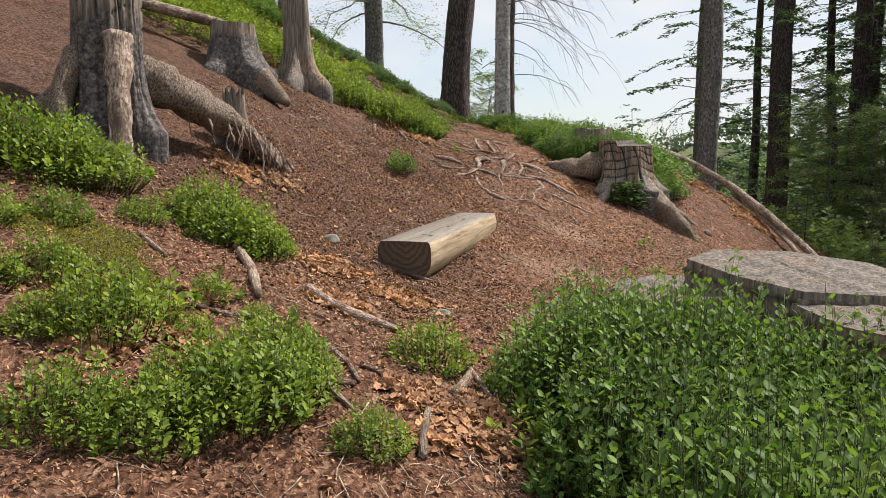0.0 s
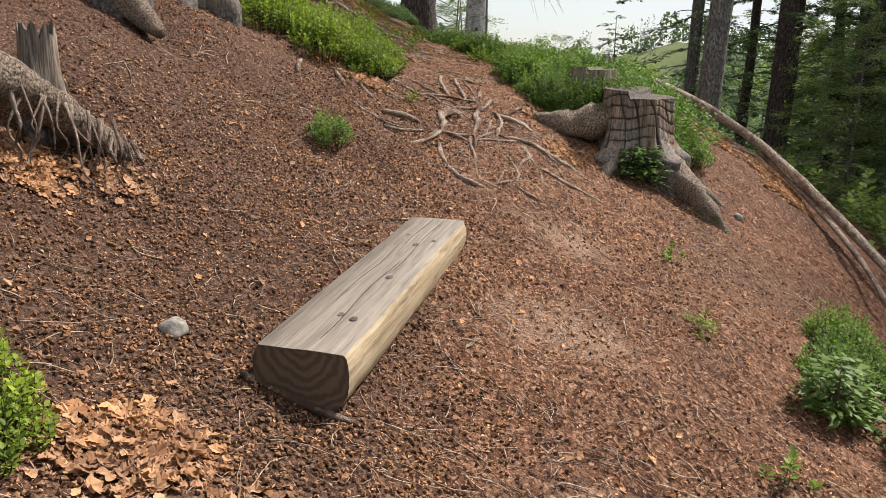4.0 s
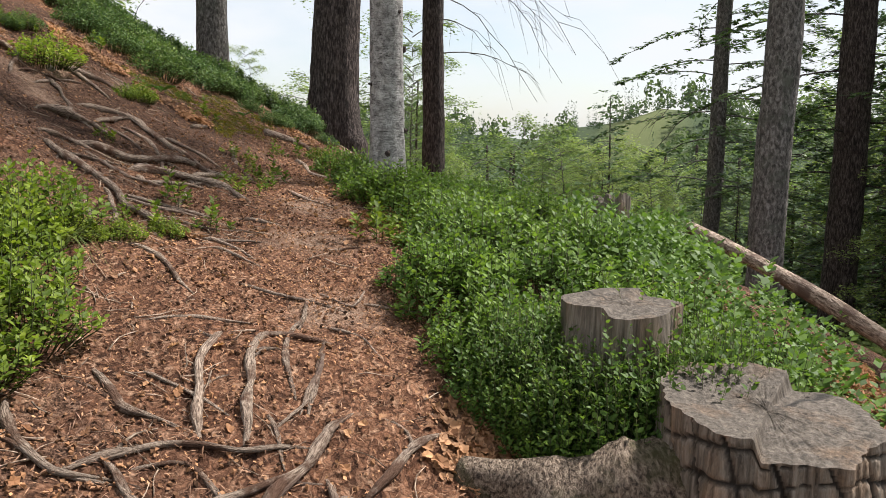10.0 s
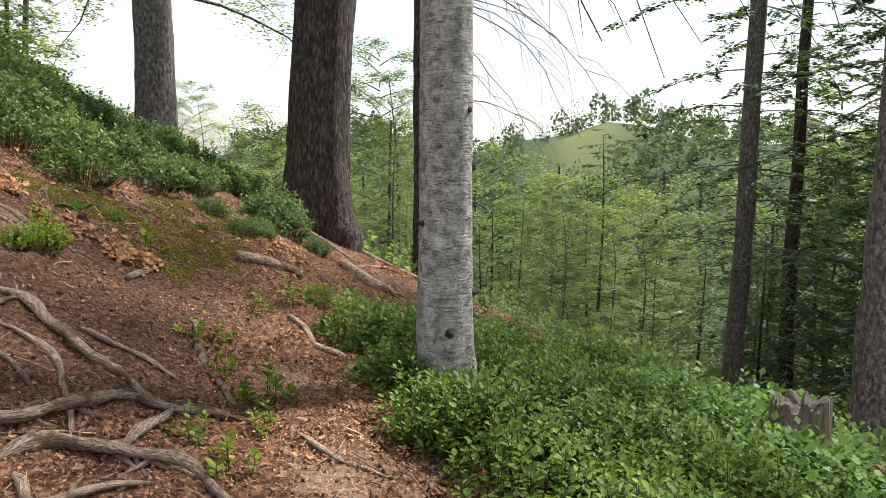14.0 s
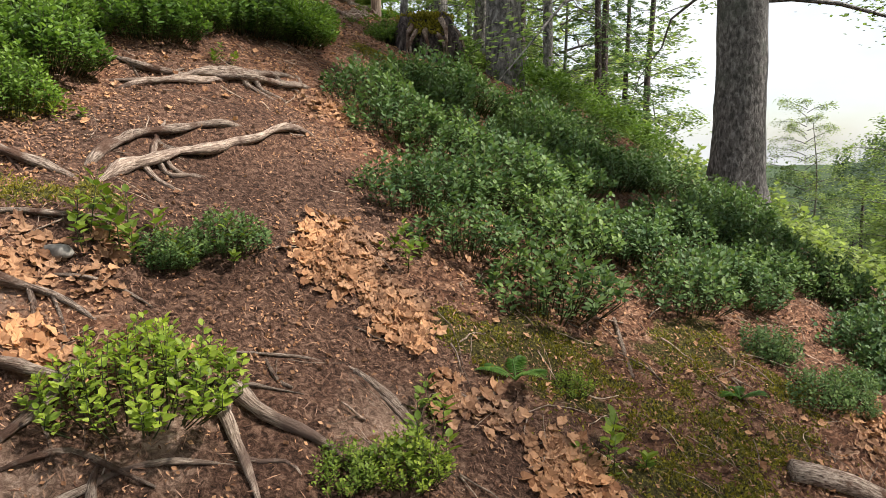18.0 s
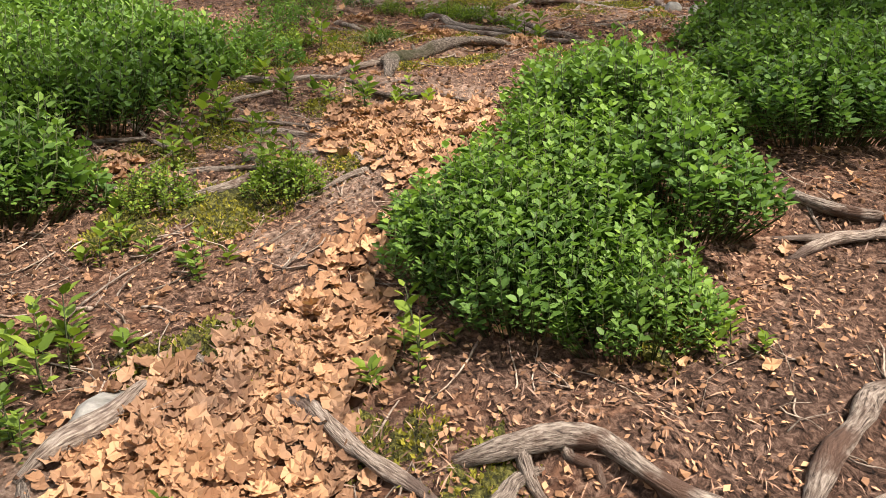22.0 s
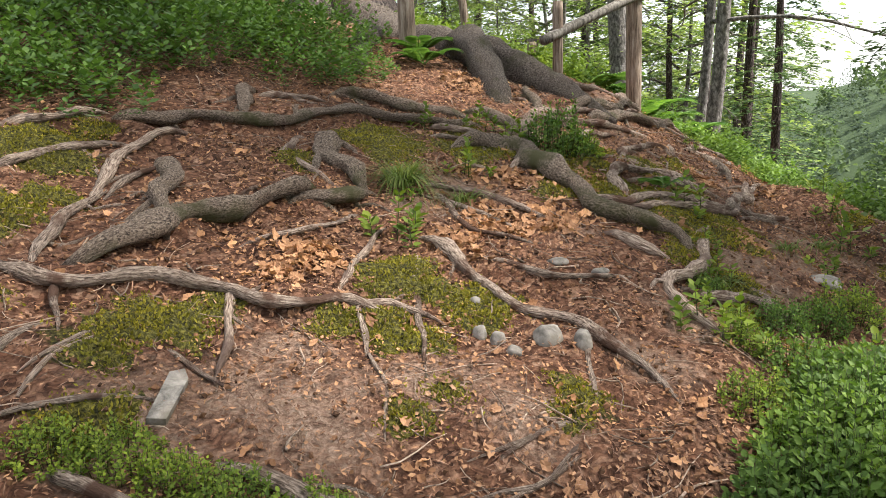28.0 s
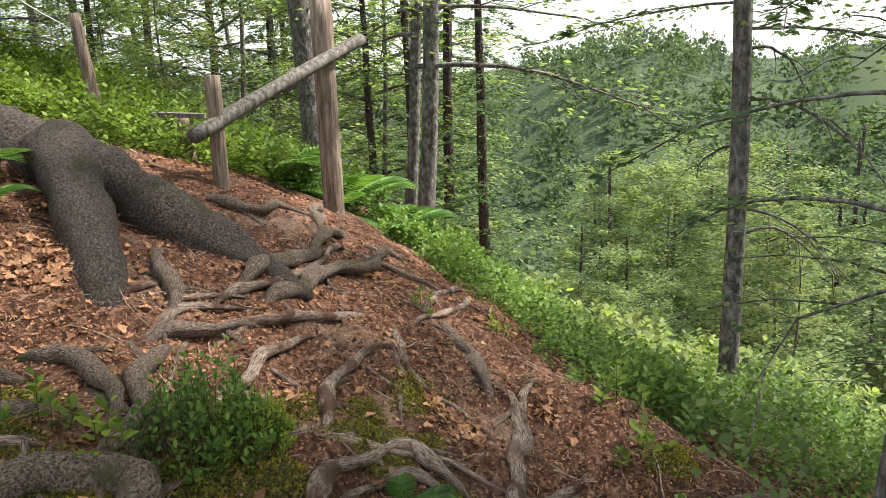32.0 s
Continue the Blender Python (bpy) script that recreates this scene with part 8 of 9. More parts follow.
# ---- shrubs ----
shrub_patch(SHRUB_GREEN, [(1.28, 9.9), (1.25, 10.5), (1.28, 11.3), (1.35, 11.95), (1.05, 12.35), (.68, 12.6), (.55, 13.4), (.5, 13.95), (.95, 14.35), (1.4, 14.6), (2.1, 14.6), (2.15, 9.85), (1.7, 10.05)], .315, 1, (1.0, 1.4), (.75, 1.05), .12)
shrub_cover("bilberry_cover", "unbroken cover of green bilberry shrubs below the trail", M_bilberry, [(2.1, 9.8), (2.1, 14.6), (2.9, 14.2), (3.25, 12.9), (3.1, 11.5), (2.8, 9.7)], .22, 2)
shrub_cover("bilberry_cover", "unbroken cover of green bilberry shrubs on the shoulder", M_bilberry, [(1.3, 14.4), (2.7, 14.3), (2.6, 14.9), (1.9, 15.0), (1.5, 14.8)], .34, 3, .22, .24)
shrub_cover("bilberry_cover", "dark bilberry shrubs below the shoulder", M_cowberry, [(1.6, 15.4), (3.2, 15.2), (3.6, 17.0), (2.5, 18.5), (1.3, 18.0)], .72, 16, .25, .24, 420, .034)
shrub_cover("bilberry_cover", "fresh green undergrowth behind the great root", M_bilberry_lime, [(-7.25, 19.15), (-7.9, 18.95), (-9.0, 19.5), (-11, 20), (-11, 25), (-8, 24), (-7.2, 21.5), (-7.1, 20.0)], .27, 17, .27, .34, 380, .045)
shrub_patch(SHRUB_LIME, [(-1.75, 9.2), (-1.1, 9.1), (-.55, 9.2), (-.12, 9.3), (.0, 9.6), (-.1, 10.2), (-.4, 10.5), (-1.0, 10.4), (-2.0, 10.3)], .26, 4, (.9, 1.3), (.9, 1.2), .12)
shrub_cover("bilberry_cover", "lime-green bilberry shrubs over the upper bank", M_bilberry_lime, [(-1.5, 9.0), (-1.0, 10.4), (-1.75, 11.2), (-2.7, 11.75), (-3.5, 11.85), (-5.8, 11.7), (-7.5, 9), (-4, 7.6), (-2.4, 8.2)], .25, 5, .25, .28, 330, .034)
shrub_patch(SHRUB_DARK, [(-1.5, 14.05), (-1.0, 14.75), (-.6, 15.65), (-.22, 16.25), (.05, 15.65), (.36, 15.25), (.42, 15.6), (.0, 16.6), (-.8, 17.2), (-1.5, 18.0), (-2.6, 17.1), (-2.9, 15.6), (-2.1, 14.7), (-1.68, 14.3)], .325, 6, (1.0, 1.4), (.8, 1.15), .14)
shrub_patch(SHRUB_BIG, [(-3.6, 13.43), (-3.2, 13.22), (-2.95, 13.2), (-2.7, 13.45), (-2.95, 13.9), (-3.6, 14.25), (-3.85, 13.7)], .26, 7, (.72, .92), (.75, .95), .08)
shrub_patch(SHRUB_BIG, [(-2.95, 14.05), (-3.05, 15.0), (-3.7, 16.1), (-4.15, 16.0), (-4.2, 14.95), (-3.85, 14.5)], .31, 8, (.75, 1.0), (.75, .95), .08)
shrub_patch(SHRUB_GREEN, [(-3.7, 12.05), (-4.25, 12.3), (-4.75, 12.75), (-5.5, 12.5), (-5.3, 11.8), (-4.2, 11.6)], .24, 9, (.9, 1.25), (.9, 1.2), .1)
shrub_cover("bilberry_cover", "bilberry shrubs covering the crest", M_bilberry, [(-5.4, 11.7), (-5.6, 12.45), (-6.9, 12.2), (-7.4, 13.1), (-10.5, 13.5), (-12, 10), (-7.5, 9.5)], .25, 10)
shrub_cover("bilberry_cover", "green bilberry shrubs covering the upper slope", M_bilberry, [(-7.15, 14.75), (-7.05, 15.5), (-7.3, 15.95), (-6.85, 16.75), (-7.0, 17.3), (-7.9, 17.6), (-9.8, 17.6), (-10.5, 13.4), (-7.4, 13.2), (-7.7, 14.2)], .215, 11, .25, .27, 380, .033)
shrub_patch(SHRUB_GREEN, [(-4.12, 17.0), (-3.8, 16.95), (-3.5, 17.3), (-3.75, 17.8), (-4.1, 17.35)], .24, 12, (.8, 1.1))
shrub_cover("bilberry_cover", "green bilberry shrubs along the crest's outer edge", M_bilberry, [(-6.6, 21.2), (-6.3, 20.3), (-5.6, 19.85), (-5.1, 19.35), (-4.85, 18.9), (-4.65, 18.4), (-4.3, 18.7), (-4.5, 19.6), (-5.3, 20.5), (-6.0, 21.4)], .21, 13, .23, .26, 620, .03, .1)
shrub_cover("bilberry_cover", "green bilberry shrubs below the trail's outer edge", M_bilberry, [(-4.35, 18.5), (-3.3, 17.95), (-2.4, 19.5), (-3.5, 21.2), (-4.5, 20.0)], .26, 27, .26, .28, 420, .034)
shrub_cover("bilberry_cover", "green bilberry shrubs round the posts", M_bilberry, [(-7.2, 20.2), (-6.6, 20.1), (-6.4, 21.5), (-7.4, 22.5), (-8.6, 21.5)], .3, 14, .26, .3, 520, .034)
shrub_patch(SHRUB_TALL, [(.5, 3.35), (.75, 3.6), (1.0, 3.2), (1.45, 2.9), (2.0, 2.7), (1.6, 1.9), (.75, 1.7), (.48, 2.2), (.42, 2.8)], .27, 15, (1.0, 1.2), (.95, 1.15), .06)
for i, (x, y, q) in enumerate(((1.55, 2.5, 1.0), (1.75, 2.75, .9), (1.95, 2.45, 1.0), (1.4, 2.8, 1.0), (1.2, 3.05, 1.0), (2.2, 2.7, .9), (.75, 3.5, .8), (.9, 3.3, .95), (.85, 3.0, 1.25), (1.05, 2.9, 1.25), (.95, 2.7, 1.2))):
    SHRUB_TALL[i % 3].put(x, y, 77 * i, q)
for i, (x, y, q) in enumerate(((1.3, 3.1, .9), (1.5, 3.02, .92), (1.7, 2.95, .9), (1.92, 2.9, .9), (1.42, 2.85, .86), (1.65, 2.75, .85), (1.85, 2.65, .82), (2.1, 2.8, .85))):
    SHRUB_TALL[i % 3].put(x, y, 50 * i, (q - gz(x, y)) / .52)
BANK_SHRUBS = ((-2.0, 4.05, 1.1), (-1.88, 4.28, 1.1), (-2.25, 4.1, 1.15), (-2.12, 4.4, 1.0), (-1.36, 4.4, .9), (-1.22, 4.3, .95), (-1.06, 4.2, .85), (-.94, 4.12, .7), (-1.2, 4.12, .75), (-1.13, 2.62, .85),
                               (-.74, 2.38, .8), (-.62, 2.33, .9), (-.52, 2.45, .7), (-.58, 2.7, .65), (-.48, 2.66, .5), (-.06, 3.14, .7), (-.22, 2.3, .5), (-1.5, 2.95, .6), (-1.72, 3.5, .6), (-.8, 2.1, .75), (-1.0, 2.05, .7),
                               (-1.5, 3.9, .5), (-1.95, 3.2, .8), (-1.3, 2.5, .5), (-1.62, 2.7, .6), (-.9, 2.75, .35), (-1.0, 3.3, .35), (-.75, 3.1, .3))
SLOPE_SHRUBS = ((-.4, 7.42, .62), (2.5, 6.3, .9), (2.8, 6.7, .9), (3.1, 6.4, 1.0), (2.95, 7.1, .9), (3.4, 6.9, 1.0), (2.3, 5.9, .8), (2.95, 5.7, 1.0), (2.75, 9.55, .8), (2.7, 9.8, .8))
for i, (x, y, s) in enumerate(BANK_SHRUBS + SLOPE_SHRUBS):
    (SHRUB_GREEN if i > 27 else SHRUB_LIME)[i % 3].put(x, y, 70 * i, s * 1.12, 1.1)
for i, (x, y, q) in enumerate(((-5.55, 13.95, .6), (-5.42, 14.02, .6), (-5.28, 14.05, .55), (-5.15, 14.08, .6), (-5.03, 14.2, .55), (-5.7, 13.8, .6), (-5.85, 13.65, .6), (-5.6, 13.4, .5), (-5.45, 13.2, .6), (-5.3, 13.05, .7), (-5.0, 13.55, .4), (-5.75, 13.2, .7), (-4.95, 12.95, .6), (-6.0, 13.45, .6),
                               (-4.75, 13.0, .7), (-4.9, 12.85, .75), (-4.6, 12.8, .6), (-5.1, 12.75, .8), (-6.2, 13.95, .5), (-6.6, 14.15, .5), (-6.95, 14.2, .6), (-6.1, 13.2, .8))):
    (SHRUB_LIME[i % 3] if y > 13.7 else SHRUB_BRUSH[i % 2]).put(x, y, 70 * i, q * (.72 if y > 13.7 else .9))
for i, (x, y, q) in enumerate(((-4.15, 14.9, .8), (-4.15, 15.1, .85), (-4.1, 15.3, .9), (-4.0, 14.7, .9), (-4.15, 15.5, .8), (-3.95, 15.0, 1.0))):
    SHRUB_BIG[i % 3].put(x, y, 70 * i, q * .8)
for i, (x, y, q) in enumerate(((1.5, 9.75, .9), (1.42, 9.98, 1.0), (1.62, 9.9, .9), (2.15, 9.9, 1.0), (2.4, 9.7, 1.0), (2.5, 9.5, .9), (1.35, 10.1, 1.0), (2.05, 10.1, 1.1), (1.7, 10.15, 1.1))):
    SHRUB_GREEN[i % 3].put(x, y, 50 * i, q)
for i, (x, y, q) in enumerate(((1.6, 9.68, 1.80), (1.74, 9.60, 1.82), (1.9, 9.58, 1.82), (1.46, 9.82, 1.86), (2.04, 9.63, 1.82), (2.18, 9.75, 1.84), (1.66, 9.62, 1.78), (1.98, 9.58, 1.8), (1.56, 9.9, 1.9), (2.12, 9.92, 1.9))):
    SHRUB_TALL[i % 3].put(x, y, 50 * i, (q + .03 - gz(x, y)) / .48)
for i, (x, y, q) in enumerate(((-3.05, 13.12, .6), (-2.9, 13.18, .65), (-2.78, 13.35, .6))):
    SHRUB_BIG[i % 3].put(x, y, 61 * i, q)
SMALL_DARK = [(-0.12, 15.72), (-0.12, 15.37), (0.26, 15.79), (0.19, 16.08), (-0.17, 16.52), (-0.46, 15.43), (1.89, 15.71), (2.77, 17.77), (2.84, 16.7), (1.49, 15.04), (-1.86, 13.4), (-1.84, 13.62), (-0.43, 15.37), (-0.14, 15.52), (-0.23, 15.27), (-1.84, 13.38)]
SMALL_GREEN = [(0.72, 14.37), (0.61, 14.6), (0.33, 14.36), (1.3, 14.45), (-1.0, 13.3), (-0.92, 13.46), (-0.83, 14.27), (-0.06, 10.98), (-0.33, 10.54), (-0.26, 10.57), (-0.17, 10.7), (-3.66, 12.81), (-5.02, 12.95), (-5.02, 13.11), (-3.75, 12.47), (-3.02, 12.0)]
THIN = [(-0.07, 13.27), (-0.99, 13.68), (0.18, 12.77), (0.19, 12.47), (0.11, 12.11), (-0.15, 11.49), (-0.28, 11.12), (0.11, 11.2), (0.9, 11.83), (1.03, 11.76), (1.07, 11.43), (0.94, 11.43), (-0.04, 12.97), (-3.97, 12.53), (-3.15, 12.25), (-2.93, 12.17), (-3.68, 12.83), (-2.0, 13.22), (-2.64, 13.51), (-2.83, 12.9), (-1.93, 13.31), (-4.36, 12.4), (-4.12, 13.13), (-4.1, 12.67), (-4.0, 13.31), (-4.29, 12.63), (-5.72, 15.42), (-4.69, 15.82), (-4.69, 15.7), (-4.49, 17.48), (-4.49, 16.9), (-4.55, 15.66), (-4.17, 15.97), (-4.2, 15.79), (-6.2, 16.81)]
for i, (x, y) in enumerate(SMALL_DARK):
    SHRUB_DARK[i % 3].put(x, y, 80 * i, .42 + .12 * (i % 3), 1.0)
for i, (x, y) in enumerate(SMALL_GREEN):
    SHRUB_LIME[i % 3].put(x, y, 80 * i, .36 + .1 * (i % 3), 1.0)
for i, (x, y) in enumerate(THIN):
    SHRUB_SPARSE[i % 2].put(x, y, 80 * i, .8 + .25 * (i % 3), 1.0, "bilberry sprigs")
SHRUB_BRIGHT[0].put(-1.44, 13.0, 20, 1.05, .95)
SHRUB_GREEN[1].put(-5.84, 17.0, 50, .85, 1.35)
SHRUB_LIME[0].put(-5.76, 17.1, 20, .6, 1.2)
for i, (x, y, q) in enumerate(((-4.36, 15.67, .62), (-4.55, 15.7, .4), (-4.78, 16.07, .36), (-4.33, 16.4, .6), (-4.5, 16.05, .42), (-4.42, 15.34, .5), (-4.22, 15.6, .7), (-4.62, 15.9, .3), (-4.4, 16.2, .5))):
    (SHRUB_LIME if i % 2 else SHRUB_GREEN)[i % 3].put(x, y, 65 * i, q, 1.1)
rng = np.random.default_rng(77)
HOLLOW_SPRIGS = ((-1.83, 13.4), (-1.78, 13.6), (-0.99, 13.33), (-0.9, 13.5), (0.14, 8.78), (-0.53, 2.75), (-0.2, 13.2), (0.1, 12.7), (-0.05, 12.35), (-0.75, 12.2), (0.05, 13.8), (-0.1, 11.0), (0.2, 14.1), (0.55, 14.3), (1.1, 12.15), (1.15, 11.9), (0.95, 12.4), (-3.4, 12.55), (-3.55, 12.35), (-2.55, 12.05), (-2.6, 12.4), (-3.8, 12.75), (-4.3, 12.95), (-4.5, 12.9), (-4.9, 13.2))
CREST_SPRIGS = ((-5.0, 14.1), (-4.75, 14.15), (-6.9, 14.2), (-6.0, 16.8), (-5.1, 16.9), (-4.9, 16.5), (-4.75, 16.2), (-5.9, 16.2), (-6.4, 16.6), (-4.6, 17.9), (-4.7, 18.2), (-5.3, 18.9), (-5.6, 18.6), (1.9, 7.4), (1.75, 6.3), (1.6, 5.0), (-3.0, 12.1), (-3.2, 12.2), (-2.9, 14.5), (-1.5, 14.2), (-0.6, 14.1), (-5.9, 15.75), (-0.9, 3.2), (-0.7, 2.9), (-1.0, 2.9), (0.25, 2.6))
for x, y in HOLLOW_SPRIGS + CREST_SPRIGS:
    SHRUB_SPARSE[rng.integers(2)].put(x, y, rng.uniform(0, 360), rng.uniform(.7, 1.25), 1.0, "bilberry sprigs")


shrub_cover("undergrowth", "fresh green undergrowth on the lower slope", M_beech, [(5.2, 7.5), (5.6, 14), (8, 22), (14, 30), (22, 24), (20, 8), (10, 4)], .62, 18, .5, .55, 190, .092, .5)
shrub_cover("undergrowth", "low fresh green scrub below the shoulder", M_beech, [(2.6, 18.5), (1.0, 20), (-1, 21), (-4.4, 21), (-6, 24), (-2, 34), (8, 34), (9, 24), (5, 18.8)], .6, 19, .5, .5, 180, .088, .5)


# ---- seedlings, ferns, grass ----
def seedling(x, y, h, seed):
    limbs, crown = fir_arrays(seed, h, .04, h * .62, 22, 16, .045, .1)
    tree("fir_seedling", x, y, "knee-high fir seedling with fresh needles", trunk_arrays(seed, .008, h, .2, 6, sink=.05), M_twig, limbs, crown, M_fir_light, group="fir seedlings")


for i, (x, y, h) in enumerate(((2.12, 8.90, .3), (1.98, 8.86, .24), (2.55, 5.5, .42), (2.9, 5.35, .4), (2.2, 5.75, .3), (6.1, 11.2, 1.4), (5.6, 10.1, 1.2), (6.3, 9.4, 1.3), (5.7, 12.4, 1.3), (4.9, 9.0, .8), (5.2, 8.1, 1.0))):
    seedling(x, y, h, 200 + i)


def fern(x, y, fronds, length, seed):
    rng = np.random.default_rng(seed)
    e = thing("fern", x, y, gz(x, y), "bright green fern with feathered fronds", "fern", "ferns")
    for q in range(fronds):
        az = q * 6.283 / fronds + rng.uniform(-.4, .4)
        L = length * rng.uniform(.7, 1.1)
        s = np.linspace(0, 1, 22)
        line = np.stack([np.cos(az) * L * s, np.sin(az) * L * s, L * (1.0 * s - .75 * s * s)], -1)
        at = np.repeat(line[3:], 2, 0)
        sd = np.tile([-1, 1], len(line) - 3)
        la = az + sd * 1.15
        along = np.stack([np.cos(la), np.sin(la), np.full(len(la), .05)], -1)
        size = .34 * L * np.repeat(np.sin(np.clip(s[3:] * .9 + .12, 0, 1) * 3.1), 2) + .01
        v, f = blades(LEAF_OVAL, LEAF_OVAL_F, at, along, np.tile([0, 0, 1.0], (len(at), 1)), size, .38)
        sv, sf = tube(line, np.linspace(.004, .001, len(line)), 4, base=len(v))
        mesh_ob("frond", np.vstack([v, sv]), f.tolist() + sf, M_fern, e)


for i, (x, y, n, L) in enumerate(((-5.27, 17.05, 3, .17), (-7.05, 20.2, 7, .55), (-6.75, 20.7, 7, .6), (-7.3, 20.9, 7, .6), (-6.95, 21.5, 7, .6), (-6.3, 20.6, 6, .5), (-7.1, 17.6, 6, .26), (-7.35, 17.9, 6, .28), (-5.0, 19.7, 6, .22), (-4.6, 19.0, 6, .2), (-7.7, 21.6, 7, .6), (-0.95, 14.1, 3, .15), (-.42, 14.9, 3, .12))):
    fern(x, y, n, L, 300 + i)


def grass_tuft(x, y, blades_n, length, seed):
    rng = np.random.default_rng(seed)
    vs, fs, base = [], [], 0
    for q in range(blades_n):
        az, L = rng.uniform(0, 6.283), length * rng.uniform(.5, 1.1)
        s = np.linspace(0, 1, 6)
        d, out = np.array([np.cos(az), np.sin(az)]), L * rng.uniform(.4, 1.0)
        z = L * (.9 * s - rng.uniform(.5, 1.3) * s * s)
        w = .0028 * (1 - s) + .0004
        c = np.column_stack([np.outer(s * out, d) + rng.normal(0, .02, 2), z])
        sv = np.array([-d[1], d[0], 0])
        v = np.vstack([c - sv * w[:, None], c + sv * w[:, None]])
        vs.append(v)
        fs += [(base + j, base + 6 + j, base + 7 + j, base + j + 1) for j in range(5)]
        base += 12
    e = mesh_ob("grass_tuft", np.vstack(vs), fs, M_grass)
    e.matrix_basis = pose(x, y, gz(x, y) + .01)
    tagged(e, "tuft of wood grass with dry drooping blades", "grass", "grass tufts")


for i, (x, y, n, L) in enumerate(((-5.98, 15.82, 260, .3), (-6.02, 15.9, 160, .26), (-4.85, 13.45, 90, .2), (-4.55, 17.3, 60, .16), (-4.75, 16.15, 70, .18), (-.3, 10.3, 120, .32), (-.5, 10.4, 100, .32), (-5.75, 15.95, 60, .18), (1.7, 6.4, 30, .12), (1.35, 4.6, 30, .12), (-4.65, 16.9, 50, .14))):
    grass_tuft(x, y, n, L, 400 + i)


# ---- moss cushions ----
def cushion(x, y, r, seed):
    rng = np.random.default_rng(seed)
    n = 22
    v, f = [], []
    rr = np.linspace(0, 1, 8)
    for j, q in enumerate(rr):
        for k in range(n):
            a = k / n * 6.283
            rad = r * q * (1 + .22 * math.sin(a * 3 + seed) + .12 * math.sin(a * 5 + 2 * seed))
            px, py = x + rad * math.cos(a), y + rad * math.sin(a)
            v.append((px, py, (1 - q ** 2.2) * r * .2 + rng.uniform(-.008, .008)))
    v = np.array(v)
    v[:, 2] += sheet_z(v[:, 0], v[:, 1]) - .010
    f = [(j * n + k, j * n + (k + 1) % n, (j + 1) * n + (k + 1) % n, (j + 1) * n + k) for j in range(7) for k in range(n)]
    m = int(150 + 26000 * r * r)
    qa, qr = rng.uniform(0, 6.283, m), np.sqrt(rng.uniform(0, 1, m))
    rad = r * qr * (1 + .22 * np.sin(qa * 3 + seed) + .12 * np.sin(qa * 5 + 2 * seed))
    bx, by = x + rad * np.cos(qa), y + rad * np.sin(qa)
    at = np.stack([bx, by, sheet_z(bx, by) - .012 + (1 - qr ** 2.2) * r * .2], -1)
    grow = np.stack([np.cos(qa) * qr, np.sin(qa) * qr, np.full(m, .9)], -1) + rng.normal(0, .5, (m, 3))
    bv, bf = blades(LEAF_DIAMOND, LEAF_DIAMOND_F, at, grow, rng.normal(0, 1, (m, 3)), rng.uniform(.008, .018, m), .8)
    e = tagged(mesh_ob("moss_cushion", v, f, M_moss), "cushion of olive-green moss on the soil", "moss", "moss cushions")
    tagged(mesh_ob("moss_fronds", bv, bf, M_mossblade, e, smooth=False), kind="stuff")


for i, (bx, by, br) in enumerate(MOSS):
    g = np.random.default_rng(900 + i)
    steep = by > 13.8 and bx > -1.6
    for q in range(3 if steep else 2):
        cushion(bx + g.uniform(-.55, .55) * br, by + g.uniform(-.85, .85) * br, g.uniform(.035, .085) if steep else min(br * g.uniform(.6, 1.0), .19), 40 * i + q)


# ---- litter ----
def charted(rule):
    """The same rule, read from a fine chart of the place."""
    gx, gy = np.meshgrid(np.arange(-7.8, 4.4, .03), np.arange(1.0, 20.4, .03))
    chart = rule(gx.ravel(), gy.ravel()).reshape(gx.shape)

    def read(x, y):
        return chart[np.clip(((y - 1.0) / .03 + .5).astype(int), 0, chart.shape[0] - 1), np.clip(((x + 7.8) / .03 + .5).astype(int), 0, chart.shape[1] - 1)]

    return read


def scatter(name, label, material, count, seed, shape, size, where, tilt, width=1.0, lift=.006):
    rng = np.random.default_rng(seed)
    tries = int(np.clip(count * 110, 0, 1300000))
    x, y = rng.uniform(-7.6, 4.2, tries), rng.uniform(1.2, 20.2, tries)
    p = where(x, y)
    ok = np.nonzero(rng.uniform(0, 1, len(x)) < p)[0][:count]
    x, y = x[ok], y[ok]
    n = len(x)
    e = .03
    z = sheet_z(x, y)
    nx, ny = -(sheet_z(x + e, y) - z) / e, -(sheet_z(x, y + e) - z) / e
    up = np.stack([nx + rng.normal(0, tilt, n), ny + rng.normal(0, tilt, n), np.ones(n)], -1)
    az = rng.uniform(0, 6.283, n)
    along = np.stack([np.cos(az), np.sin(az), rng.normal(0, tilt, n)], -1)
    along[:, 2] -= nx * np.cos(az) + ny * np.sin(az)
    v, f = blades(*shape, np.stack([x, y, z + lift + rng.uniform(0, lift, n)], -1), along, up, size * rng.uniform(.55, 1.3, n), width)
    tagged(mesh_ob(name, v, f, material, smooth=False), label, "litter", kind="stuff")


